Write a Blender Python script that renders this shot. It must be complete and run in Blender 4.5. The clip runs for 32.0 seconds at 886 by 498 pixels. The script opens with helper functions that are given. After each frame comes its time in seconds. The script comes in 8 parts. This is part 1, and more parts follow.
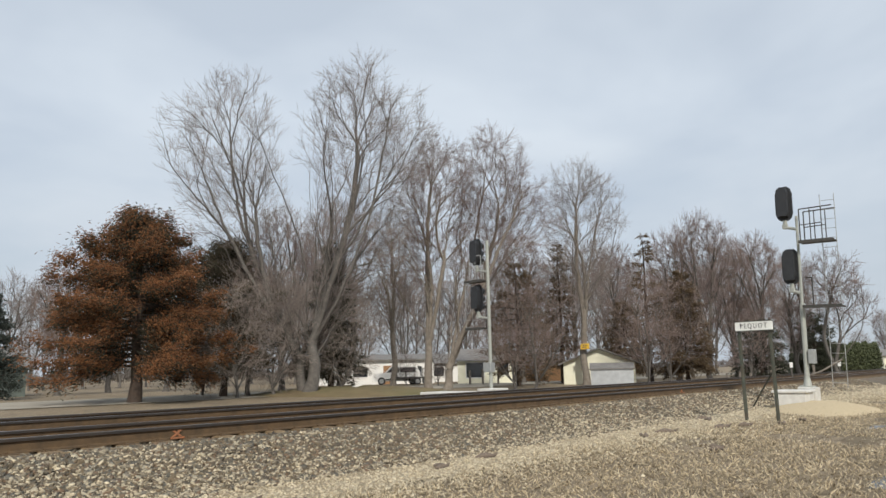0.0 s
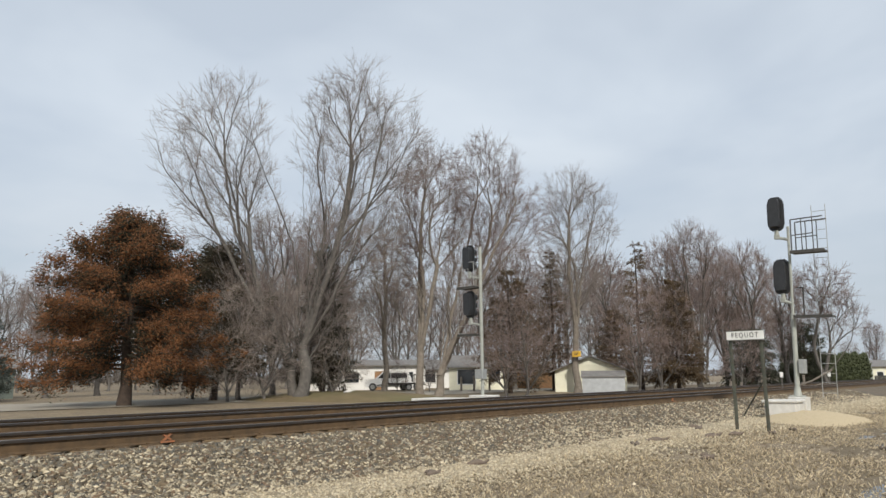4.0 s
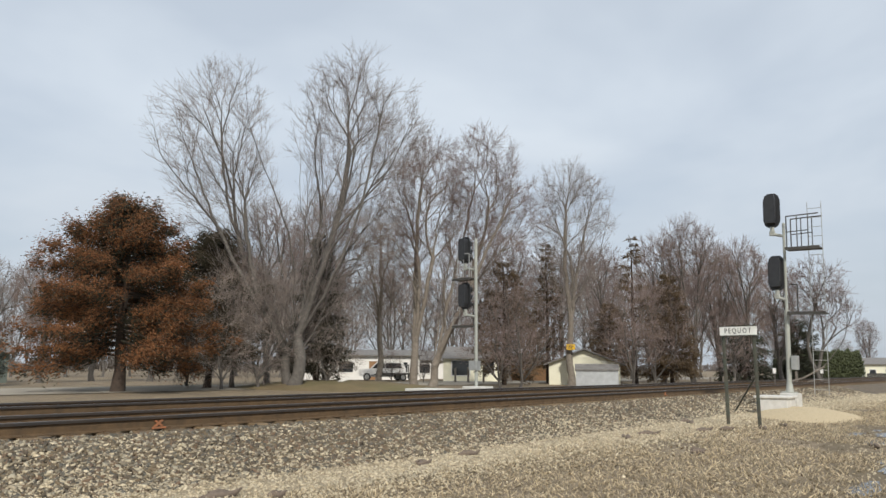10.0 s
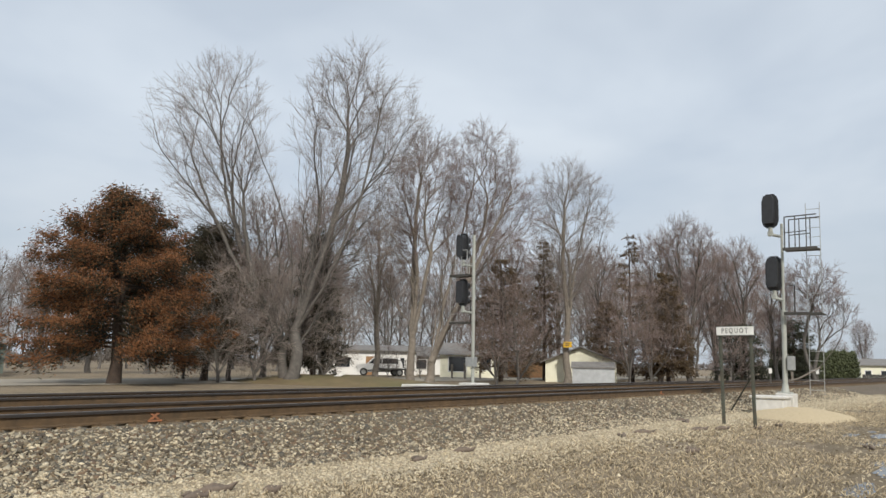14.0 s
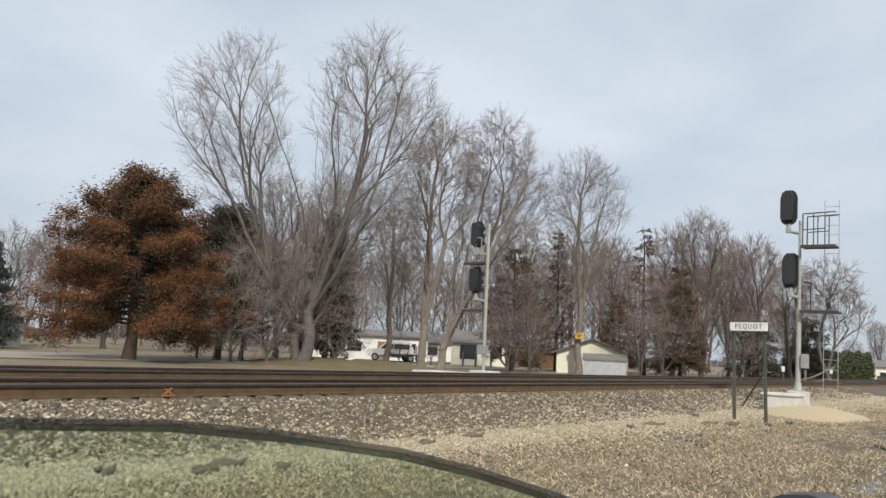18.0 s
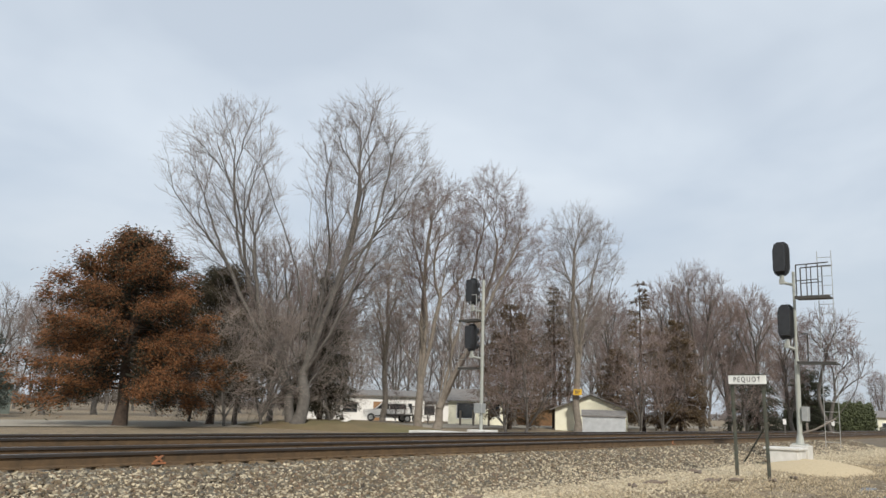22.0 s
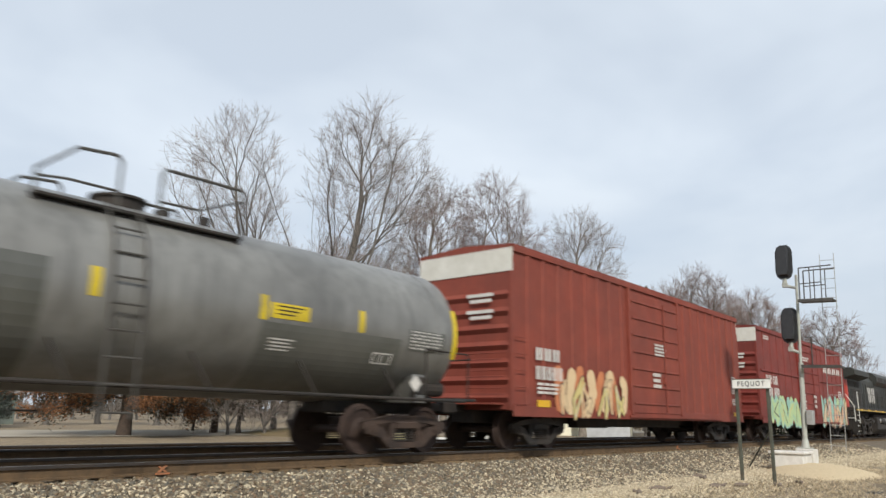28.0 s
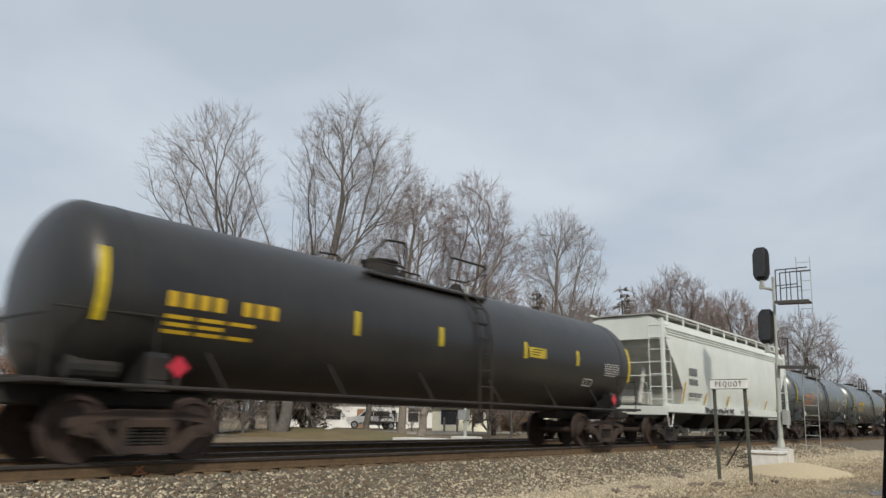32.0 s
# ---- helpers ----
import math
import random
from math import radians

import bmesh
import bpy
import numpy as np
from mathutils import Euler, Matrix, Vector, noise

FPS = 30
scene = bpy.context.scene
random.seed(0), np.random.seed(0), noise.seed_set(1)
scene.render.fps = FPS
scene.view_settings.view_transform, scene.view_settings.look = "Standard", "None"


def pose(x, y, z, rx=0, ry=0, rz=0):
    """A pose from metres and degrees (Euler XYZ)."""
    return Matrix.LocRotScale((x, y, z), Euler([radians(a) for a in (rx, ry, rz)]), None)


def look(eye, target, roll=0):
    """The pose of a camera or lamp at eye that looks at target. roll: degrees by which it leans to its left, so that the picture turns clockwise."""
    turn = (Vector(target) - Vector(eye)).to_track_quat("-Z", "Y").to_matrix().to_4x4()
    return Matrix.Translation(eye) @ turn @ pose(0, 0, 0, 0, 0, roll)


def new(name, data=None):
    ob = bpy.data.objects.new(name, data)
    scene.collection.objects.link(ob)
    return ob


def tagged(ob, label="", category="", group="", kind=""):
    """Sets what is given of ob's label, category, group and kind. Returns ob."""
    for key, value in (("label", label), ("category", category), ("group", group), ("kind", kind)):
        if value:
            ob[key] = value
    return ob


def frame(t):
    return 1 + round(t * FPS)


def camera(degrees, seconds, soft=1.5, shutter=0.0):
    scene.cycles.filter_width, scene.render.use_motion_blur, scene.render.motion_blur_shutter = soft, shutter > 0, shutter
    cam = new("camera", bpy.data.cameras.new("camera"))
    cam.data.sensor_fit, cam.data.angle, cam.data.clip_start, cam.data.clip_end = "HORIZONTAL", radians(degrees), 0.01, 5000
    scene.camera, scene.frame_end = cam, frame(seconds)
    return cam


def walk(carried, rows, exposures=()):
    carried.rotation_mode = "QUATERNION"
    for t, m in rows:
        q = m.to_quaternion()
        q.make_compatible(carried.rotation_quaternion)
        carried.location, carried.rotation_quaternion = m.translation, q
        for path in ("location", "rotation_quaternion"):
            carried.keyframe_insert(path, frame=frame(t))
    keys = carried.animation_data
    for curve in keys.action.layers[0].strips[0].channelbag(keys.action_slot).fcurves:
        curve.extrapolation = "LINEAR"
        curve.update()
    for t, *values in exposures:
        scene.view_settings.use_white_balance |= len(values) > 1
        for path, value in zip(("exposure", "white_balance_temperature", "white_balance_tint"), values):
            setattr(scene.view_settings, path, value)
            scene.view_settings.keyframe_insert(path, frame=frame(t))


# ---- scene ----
cam = camera(63.13, 32.0, soft=1.5, shutter=0.2)
EYE = (0.0, 0.0, 0.718)


def aim(yaw, pitch, roll, dx=0.0, dy=0.0, dz=0.0):
    """The camera's pose from its heading off the track's direction, its tilt and its lean, in degrees, and its shift."""
    a, b = radians(yaw), radians(pitch)
    eye = Vector(EYE) + Vector((dx, dy, dz))
    return look(eye, eye + Vector((math.cos(b) * math.cos(a), math.cos(b) * math.sin(a), math.sin(b))), roll)


walk(cam, [
    (0, aim(40.279, 9.666, -1.219, -0.017, 0.006, 0.009)),
    (0.5, aim(39.556, 10.033, -0.137, -0.030, 0.007, 0.005)),
    (1, aim(38.921, 9.955, -0.079, -0.023, 0.010, 0.007)),
    (1.5, aim(38.879, 10.400, 0.335, -0.025, 0.005, 0.016)),
    (2, aim(39.142, 10.714, -0.039, -0.026, 0.013, 0.012)),
    (2.5, aim(39.598, 10.459, -0.238, -0.044, -0.007, 0.013)),
    (3, aim(39.904, 10.371, 0.006, -0.036, -0.003, 0.003)),
    (3.5, aim(39.929, 10.292, 0.026, -0.036, 0.006, 0.008)),
    (5.5, aim(38.213, 9.342, -4.075, -0.007, 0.029, 0.004)),
    (6, aim(36.609, 8.218, -1.503, 0.000, 0.008, 0.000)),
    (6.5, aim(35.323, 9.777, -0.177, 0.000, 0.005, 0.000)),
    (7, aim(33.262, 9.171, 1.196, -0.023, 0.031, 0.012)),
    (7.5, aim(35.216, 8.728, 0.594, -0.006, 0.034, 0.007)),
    (8, aim(38.843, 9.802, 0.575, -0.019, 0.005, 0.005)),
    (8.5, aim(39.272, 9.776, 0.516, -0.002, -0.004, 0.015)),
    (9, aim(39.285, 9.706, 0.658, -0.002, -0.002, 0.006)),
    (9.5, aim(39.250, 9.514, 0.296, -0.003, -0.000, 0.002)),
    (10, aim(39.417, 9.447, 0.253, -0.001, -0.003, -0.000)),
    (10.5, aim(38.929, 9.288, 0.118, 0.005, 0.005, 0.005)),
    (11, aim(38.530, 9.272, 2.425, -0.002, 0.011, -0.002)),
    (11.5, aim(37.953, 8.902, 1.540, 0.001, 0.008, 0.005)),
    (12, aim(38.194, 8.675, 1.872, 0.009, 0.010, 0.016)),
    (12.5, aim(38.208, 8.545, 1.474, -0.001, 0.015, 0.007)),
    (13, aim(38.929, 8.403, 1.515, -0.001, 0.021, 0.012)),
    (13.5, aim(39.345, 9.047, 1.272, 0.002, 0.002, 0.018)),
    (15.5, aim(39.347, 8.441, -0.956, -0.000, 0.013, -0.023)),
    (16, aim(40.621, 8.308, -1.189, -0.011, 0.016, 0.005)),
    (16.5, aim(41.499, 9.984, 0.761, 0.011, 0.004, 0.005)),
    (17, aim(39.990, 10.514, 1.117, 0.001, -0.000, -0.001)),
    (17.5, aim(41.043, 9.742, 1.348, 0.000, 0.000, 0.000)),
    (18, aim(40.391, 8.133, 2.833, 0.000, 0.000, -0.030)),
    (18.5, aim(40.271, 10.857, 1.897, 0.000, 0.000, 0.000)),
    (19, aim(39.787, 11.336, 2.145, 0.014, -0.001, -0.009)),
    (19.5, aim(39.592, 11.949, 2.228, 0.012, 0.002, -0.010)),
    (20, aim(39.347, 12.413, 2.133, 0.012, 0.004, -0.021)),
    (20.5, aim(39.198, 12.862, 2.083, 0.009, -0.013, -0.014)),
    (21, aim(39.071, 13.212, 2.221, 0.006, -0.003, -0.019)),
    (21.5, aim(39.806, 13.283, 2.108, -0.005, -0.011, -0.023)),
    (22, aim(40.144, 12.670, 1.735, 0.005, -0.015, -0.007)),
    (22.5, aim(40.256, 12.563, 1.653, -0.002, 0.009, -0.005)),
    (23, aim(40.509, 12.334, 1.676, 0.007, 0.000, -0.018)),
    (23.5, aim(40.635, 12.255, 1.596, 0.009, 0.009, -0.016)),
    (24, aim(40.769, 12.239, 1.338, 0.006, 0.003, 0.001)),
    (24.5, aim(40.578, 12.330, 1.465, -0.013, -0.007, -0.009)),
    (26.5, aim(39.991, 12.762, 0.817, 0.006, -0.009, -0.003)),
    (27, aim(39.934, 12.621, 0.817, -0.005, 0.009, 0.013)),
    (27.5, aim(40.383, 13.779, 0.507, -0.008, -0.001, 0.010)),
    (28, aim(40.356, 13.127, 1.215, 0.002, -0.034, 0.016)),
    (28.5, aim(39.967, 13.019, 1.134, -0.001, -0.009, 0.020)),
    (29, aim(39.558, 12.988, 0.971, 0.003, -0.013, 0.014)),
    (29.5, aim(39.222, 13.046, 1.091, 0.009, -0.006, 0.011)),
    (30, aim(39.024, 13.130, 1.143, 0.001, -0.002, 0.013)),
    (30.5, aim(38.906, 13.216, 1.098, 0.002, -0.015, 0.014)),
    (31, aim(38.817, 13.394, 0.970, 0.006, -0.022, 0.009)),
    (31.5, aim(38.771, 13.530, 0.881, 0.003, -0.034, 0.007)),
    (32, aim(38.798, 13.205, 1.220, 0.000, -0.018, 0.000)),
], [(0, 0.0), (13, 0.0), (19, 0.05), (24, 0.06), (26.5, 0.18), (30.2, 0.18), (31, -0.04), (31.5, -0.12), (32, -0.18)])

# ---- light ----
world = bpy.data.worlds.new("sky")
scene.world = world
world.use_nodes = True
wn, wl = world.node_tree.nodes, world.node_tree.links
wn.clear()
SUN_EL, SUN_AZ = radians(39.5), radians(228)      # azimuth from +X towards +Y
sky = wn.new("ShaderNodeTexSky")
sky.sky_type = "NISHITA"
sky.sun_disc = False
sky.sun_elevation = SUN_EL
sky.sun_rotation = radians(90) - SUN_AZ
sky.air_density, sky.dust_density, sky.ozone_density = 1.0, 2.0, 1.0
tc = wn.new("ShaderNodeTexCoord")
sep = wn.new("ShaderNodeSeparateXYZ")
wl.new(tc.outputs["Generated"], sep.inputs[0])


def wmath(op, a, b):
    n = wn.new("ShaderNodeMath")
    n.operation = op
    for i, v in enumerate((a, b)):
        if isinstance(v, (int, float)):
            n.inputs[i].default_value = v
        else:
            wl.new(v, n.inputs[i])
    return n.outputs[0]


up = wmath("ADD", wmath("MAXIMUM", sep.outputs[2], 0.0), 0.22)
comb = wn.new("ShaderNodeCombineXYZ")
wl.new(wmath("DIVIDE", sep.outputs[0], up), comb.inputs[0])
wl.new(wmath("DIVIDE", sep.outputs[1], up), comb.inputs[1])
cl = wn.new("ShaderNodeTexNoise")
cl.inputs["Scale"].default_value = 1.5
cl.inputs["Detail"].default_value = 4
cl.inputs["Roughness"].default_value = 0.48
cl.inputs["Distortion"].default_value = 0.3
wl.new(comb.outputs[0], cl.inputs["Vector"])
ramp = wn.new("ShaderNodeValToRGB")
ramp.color_ramp.elements[0].position, ramp.color_ramp.elements[0].color = 0.36, (0.70, 0.70, 0.70, 1)
ramp.color_ramp.elements[1].position, ramp.color_ramp.elements[1].color = 0.66, (0.98, 0.98, 0.98, 1)
wl.new(cl.outputs["Fac"], ramp.inputs[0])
mixc = wn.new("ShaderNodeMix")
mixc.data_type = "RGBA"
wl.new(ramp.outputs[0], mixc.inputs["Factor"])
wl.new(sky.outputs[0], mixc.inputs["A"])
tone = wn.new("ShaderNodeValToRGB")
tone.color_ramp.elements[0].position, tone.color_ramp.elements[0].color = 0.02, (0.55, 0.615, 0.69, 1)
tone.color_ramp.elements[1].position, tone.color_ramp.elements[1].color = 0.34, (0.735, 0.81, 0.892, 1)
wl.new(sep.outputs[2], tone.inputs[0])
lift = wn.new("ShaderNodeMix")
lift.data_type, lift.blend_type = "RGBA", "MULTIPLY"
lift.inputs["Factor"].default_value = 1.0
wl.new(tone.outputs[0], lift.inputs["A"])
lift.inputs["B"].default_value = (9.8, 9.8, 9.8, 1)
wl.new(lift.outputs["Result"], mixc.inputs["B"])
bg = wn.new("ShaderNodeBackground")
bg.inputs["Strength"].default_value = 0.1
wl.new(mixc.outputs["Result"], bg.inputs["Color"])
wout = wn.new("ShaderNodeOutputWorld")
wl.new(bg.outputs[0], wout.inputs[0])

sun_data = bpy.data.lights.new("sun", "SUN")
sun_data.energy, sun_data.angle, sun_data.color = 3.2, radians(3), (1.0, 0.94, 0.84)
sun_lamp = new("sun", sun_data)
to_sun = Vector((math.cos(SUN_EL) * math.cos(SUN_AZ), math.cos(SUN_EL) * math.sin(SUN_AZ), math.sin(SUN_EL)))
sun_lamp.matrix_world = look(to_sun * 60, (0, 0, 0))

# ---- materials ----


def surface(name, c1, c2, scale=4.0, rough=0.7, metal=0.0, bump=0.0, bscale=None, dirt=None, dscale=0.6, damount=0.5,
            streak=0.0, vary=0.0, spec=0.5, island=False, emit=0.0, palette=()):
    """A two-scale noise material: grain between c1 and c2, blots of dirt, relief."""
    m = bpy.data.materials.new(name)
    m.use_nodes = True
    n, l = m.node_tree.nodes, m.node_tree.links
    bs = n["Principled BSDF"]
    bs.inputs["Metallic"].default_value = metal
    bs.inputs["Specular IOR Level"].default_value = spec
    co = n.new("ShaderNodeTexCoord")

    def mix(fac, a, b, kind="MIX"):
        x = n.new("ShaderNodeMix")
        x.data_type, x.blend_type = "RGBA", kind
        for sock, v in ((x.inputs["Factor"], fac), (x.inputs["A"], a), (x.inputs["B"], b)):
            if isinstance(v, (int, float)):
                sock.default_value = v
            elif isinstance(v, tuple):
                sock.default_value = (*v, 1)
            else:
                l.new(v, sock)
        return x.outputs["Result"]

    def noise_of(sc, detail, stretch=None):
        t = n.new("ShaderNodeTexNoise")
        t.inputs["Scale"].default_value, t.inputs["Detail"].default_value = sc, detail
        t.inputs["Roughness"].default_value = 0.65
        src = co.outputs["Object"]
        if stretch:
            mp = n.new("ShaderNodeMapping")
            mp.inputs["Scale"].default_value = stretch
            l.new(src, mp.inputs[0])
            src = mp.outputs[0]
        l.new(src, t.inputs["Vector"])
        return t.outputs["Fac"]

    def steps(v, a, b):
        r = n.new("ShaderNodeMapRange")
        r.inputs[1].default_value, r.inputs[2].default_value = a, b
        l.new(v, r.inputs[0])
        return r.outputs[0]

    grain = noise_of(scale, 5)
    col = mix(steps(grain, 0.3, 0.7), c1, c2)
    if dirt:
        col = mix(mix(steps(noise_of(dscale, 6), 0.42, 0.68), (0, 0, 0), (damount,) * 3), col, dirt)
    if streak:
        s = steps(noise_of(2.2, 4, (2.2, 2.2, 0.16)), 0.45, 0.8)
        col = mix(mix(s, (0, 0, 0), (streak,) * 3), col, dirt or (0.05, 0.04, 0.03))
    if palette:
        geo = n.new("ShaderNodeNewGeometry")
        pr = n.new("ShaderNodeValToRGB")
        pr.color_ramp.interpolation = "CONSTANT"
        while len(pr.color_ramp.elements) < len(palette):
            pr.color_ramp.elements.new(0.5)
        for k, c in enumerate(palette):
            pr.color_ramp.elements[k].position = k / len(palette)
            pr.color_ramp.elements[k].color = (*c, 1)
        l.new(geo.outputs["Random Per Island"], pr.inputs[0])
        col = mix(0.72, col, pr.outputs[0])
    if vary:
        info = n.new("ShaderNodeNewGeometry" if island else "ShaderNodeObjectInfo")
        v = steps(info.outputs["Random Per Island" if island else "Random"], 0.0, 1.0)
        hs = n.new("ShaderNodeHueSaturation")
        r = n.new("ShaderNodeMapRange")
        r.inputs[3].default_value, r.inputs[4].default_value = 1 - vary, 1 + vary
        l.new(v, r.inputs[0])
        l.new(r.outputs[0], hs.inputs["Value"])
        l.new(col, hs.inputs["Color"])
        col = hs.outputs[0]
    l.new(col, bs.inputs["Base Color"])
    rr = n.new("ShaderNodeMapRange")
    rr.inputs[3].default_value, rr.inputs[4].default_value = max(0.02, rough - 0.12), min(1.0, rough + 0.12)
    l.new(grain, rr.inputs[0])
    l.new(rr.outputs[0], bs.inputs["Roughness"])
    if bump:
        bp = n.new("ShaderNodeBump")
        bp.inputs["Strength"].default_value, bp.inputs["Distance"].default_value = 1.0, bump
        l.new(noise_of(bscale or scale * 3, 4), bp.inputs["Height"])
        l.new(bp.outputs[0], bs.inputs["Normal"])
    if emit:
        bs.inputs["Emission Color"].default_value = (*c1, 1)
        bs.inputs["Emission Strength"].default_value = emit
    return m


M_GRASS = surface("dead_grass_ground", (0.30, 0.236, 0.152), (0.155, 0.12, 0.077), 5.5, 0.95, bump=0.04, bscale=14, dirt=(0.125, 0.098, 0.067), dscale=0.5, damount=0.7)
M_BLADE = surface("dry_grass_blades", (0.532, 0.436, 0.290), (0.303, 0.242, 0.157), 2.0, 0.9, vary=0.55, island=True)
# Lawn brown darkened: the trees' shade is mixed into the colour.
M_LAWN = surface("far_lawn", (0.20, 0.145, 0.078), (0.125, 0.092, 0.05), 0.8, 0.95, dirt=(0.10, 0.12, 0.04), dscale=0.12, damount=0.5)
M_BALLAST = surface("ballast_bed", (0.15, 0.125, 0.09), (0.085, 0.072, 0.052), 14, 0.95, bump=0.03, bscale=24, dirt=(0.17, 0.115, 0.08), dscale=0.5, damount=0.6)
M_STONE = surface("ballast_stone", (0.205, 0.176, 0.124), (0.112, 0.096, 0.068), 9, 0.9, dirt=(0.23, 0.18, 0.115), dscale=0.8, damount=0.5,
                  palette=((0.080, 0.064, 0.045), (0.150, 0.105, 0.062), (0.105, 0.096, 0.078), (0.18, 0.143, 0.092), (0.06, 0.045, 0.033), (0.155, 0.094, 0.058), (0.23, 0.20, 0.15), (0.092, 0.09, 0.079), (0.46, 0.405, 0.295), (0.125, 0.092, 0.056)))
M_LIME = surface("pale_limestone_chip", (0.55, 0.475, 0.34), (0.37, 0.31, 0.215), 8, 0.95, vary=0.35, island=True)
M_LIMEBED = surface("limestone_fines", (0.42, 0.345, 0.225), (0.22, 0.175, 0.115), 26, 0.95, bump=0.03, bscale=40, dirt=(0.24, 0.19, 0.12), dscale=1.1, damount=0.75)
M_SAND = surface("sandy_gravel_pile", (0.56, 0.455, 0.295), (0.44, 0.355, 0.225), 12, 0.95, bump=0.015, bscale=40)
M_TIE = surface("weathered_tie", (0.215, 0.148, 0.078), (0.12, 0.082, 0.045), 6, 0.9, bump=0.01, bscale=30, vary=0.3)
M_SCRAP = surface("weathered_broken_wood", (0.20, 0.155, 0.12), (0.10, 0.078, 0.062), 9, 0.95, bump=0.01, bscale=40)
M_CRIB = surface("rust_stained_ballast", (0.21, 0.145, 0.077), (0.125, 0.086, 0.047), 12, 0.95, bump=0.03, bscale=22, dirt=(0.10, 0.085, 0.07), dscale=0.6, damount=0.6)
M_RAIL = surface("rusty_rail", (0.128, 0.078, 0.036), (0.066, 0.043, 0.023), 5, 0.8, bump=0.002, bscale=60)
# Near-black band for the sides of the rail head, darker than the web.
M_RAILSIDE = surface("dark_rail_side", (0.034, 0.029, 0.026), (0.022, 0.019, 0.018), 6, 0.6, dirt=(0.07, 0.045, 0.025), dscale=1.5, damount=0.5)
M_RAILTOP = surface("worn_rail_head", (0.42, 0.41, 0.40), (0.30, 0.28, 0.27), 4, 0.32, 1.0)
M_ORANGE = surface("orange_marking_paint", (0.42, 0.15, 0.06), (0.20, 0.11, 0.06), 14, 0.8)
M_ROAD = surface("pale_gravel_road", (0.35, 0.32, 0.26), (0.27, 0.245, 0.20), 1.2, 0.95, dirt=(0.26, 0.22, 0.17), dscale=0.2)
M_WATER = surface("puddle_water", (0.06, 0.052, 0.04), (0.045, 0.04, 0.03), 2, 0.14, spec=0.6)
M_MUD = surface("wet_mud", (0.19, 0.15, 0.10), (0.13, 0.105, 0.07), 5, 0.88, spec=0.2, bump=0.02, bscale=14)
M_CONC = surface("pale_concrete", (0.66, 0.65, 0.62), (0.54, 0.53, 0.50), 5, 0.85, bump=0.002, dirt=(0.40, 0.37, 0.31), dscale=1.5, damount=0.4)
M_GALV = surface("galvanised_steel", (0.50, 0.51, 0.50), (0.38, 0.39, 0.38), 6, 0.5, 0.6, dirt=(0.32, 0.31, 0.28), dscale=2)
M_ALU = surface("pale_grey_mast_paint", (0.44, 0.45, 0.41), (0.33, 0.34, 0.30), 6, 0.5, 0.2)
M_BLACK = surface("black_signal_paint", (0.018, 0.019, 0.021), (0.03, 0.031, 0.034), 6, 0.5)
M_DKSTEEL = surface("dark_steel_grating", (0.09, 0.085, 0.075), (0.05, 0.048, 0.045), 8, 0.7, 0.3)
M_SIGN = surface("white_sign_paint", (0.78, 0.78, 0.74), (0.68, 0.68, 0.64), 6, 0.6)
M_INK = surface("black_lettering", (0.025, 0.025, 0.025), (0.04, 0.04, 0.04), 9, 0.6)
M_POST = surface("dark_green_post", (0.085, 0.10, 0.075), (0.05, 0.055, 0.045), 7, 0.8, dirt=(0.11, 0.075, 0.05), dscale=4)
M_YEL = surface("yellow_sign", (0.72, 0.44, 0.02), (0.62, 0.37, 0.02), 6, 0.6)
M_BARK = surface("grey_bark", (0.15, 0.136, 0.122), (0.085, 0.077, 0.068), 5, 0.95, bump=0.02, bscale=12)
M_BARKP = surface("pale_bark", (0.26, 0.225, 0.185), (0.15, 0.13, 0.108), 4, 0.95, bump=0.02, bscale=12)
M_TWIG = surface("grey_twigs", (0.297, 0.254, 0.228), (0.191, 0.161, 0.143), 1.5, 0.9)
M_TWIGR = surface("reddish_twigs", (0.286, 0.220, 0.196), (0.191, 0.143, 0.124), 1.5, 0.9)
# Lighter brush twigs: caught sunlight is mixed into the colour.
M_TWIGS = surface("sunlit_brush_twigs", (0.36, 0.305, 0.265), (0.23, 0.19, 0.165), 1.2, 0.9)
M_BARKD = surface("dark_cedar_bark", (0.075, 0.052, 0.038), (0.04, 0.03, 0.024), 5, 0.95, bump=0.02, bscale=12)
# Far twigs made paler: distance haze is mixed into their colour.
M_TWIGF = surface("hazed_far_twigs", (0.33, 0.285, 0.265), (0.24, 0.205, 0.19), 0.4, 0.9)
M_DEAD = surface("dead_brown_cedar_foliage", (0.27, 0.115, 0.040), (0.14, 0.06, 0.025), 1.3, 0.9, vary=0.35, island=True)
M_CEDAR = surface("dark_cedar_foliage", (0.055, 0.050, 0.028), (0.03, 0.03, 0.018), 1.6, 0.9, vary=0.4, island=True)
M_CEDARB = surface("brown_green_cedar_foliage", (0.085, 0.062, 0.034), (0.045, 0.036, 0.021), 1.2, 0.9, vary=0.4, island=True)
M_SPRUCE = surface("dark_spruce_foliage", (0.05, 0.055, 0.032), (0.03, 0.034, 0.022), 1.6, 0.9, vary=0.35, island=True)
M_BLUESPR = surface("blue_green_spruce_foliage", (0.06, 0.075, 0.062), (0.035, 0.045, 0.04), 1.6, 0.9, vary=0.35, island=True)
M_PINEBR = surface("browned_pine_foliage", (0.15, 0.10, 0.054), (0.085, 0.06, 0.034), 1.0, 0.9, vary=0.35, island=True)
M_HEDGE = surface("arborvitae_foliage", (0.060, 0.072, 0.028), (0.036, 0.044, 0.02), 1.0, 0.9, vary=0.35, island=True)
M_WHITE = surface("white_siding", (0.78, 0.77, 0.74), (0.70, 0.69, 0.66), 2, 0.7)
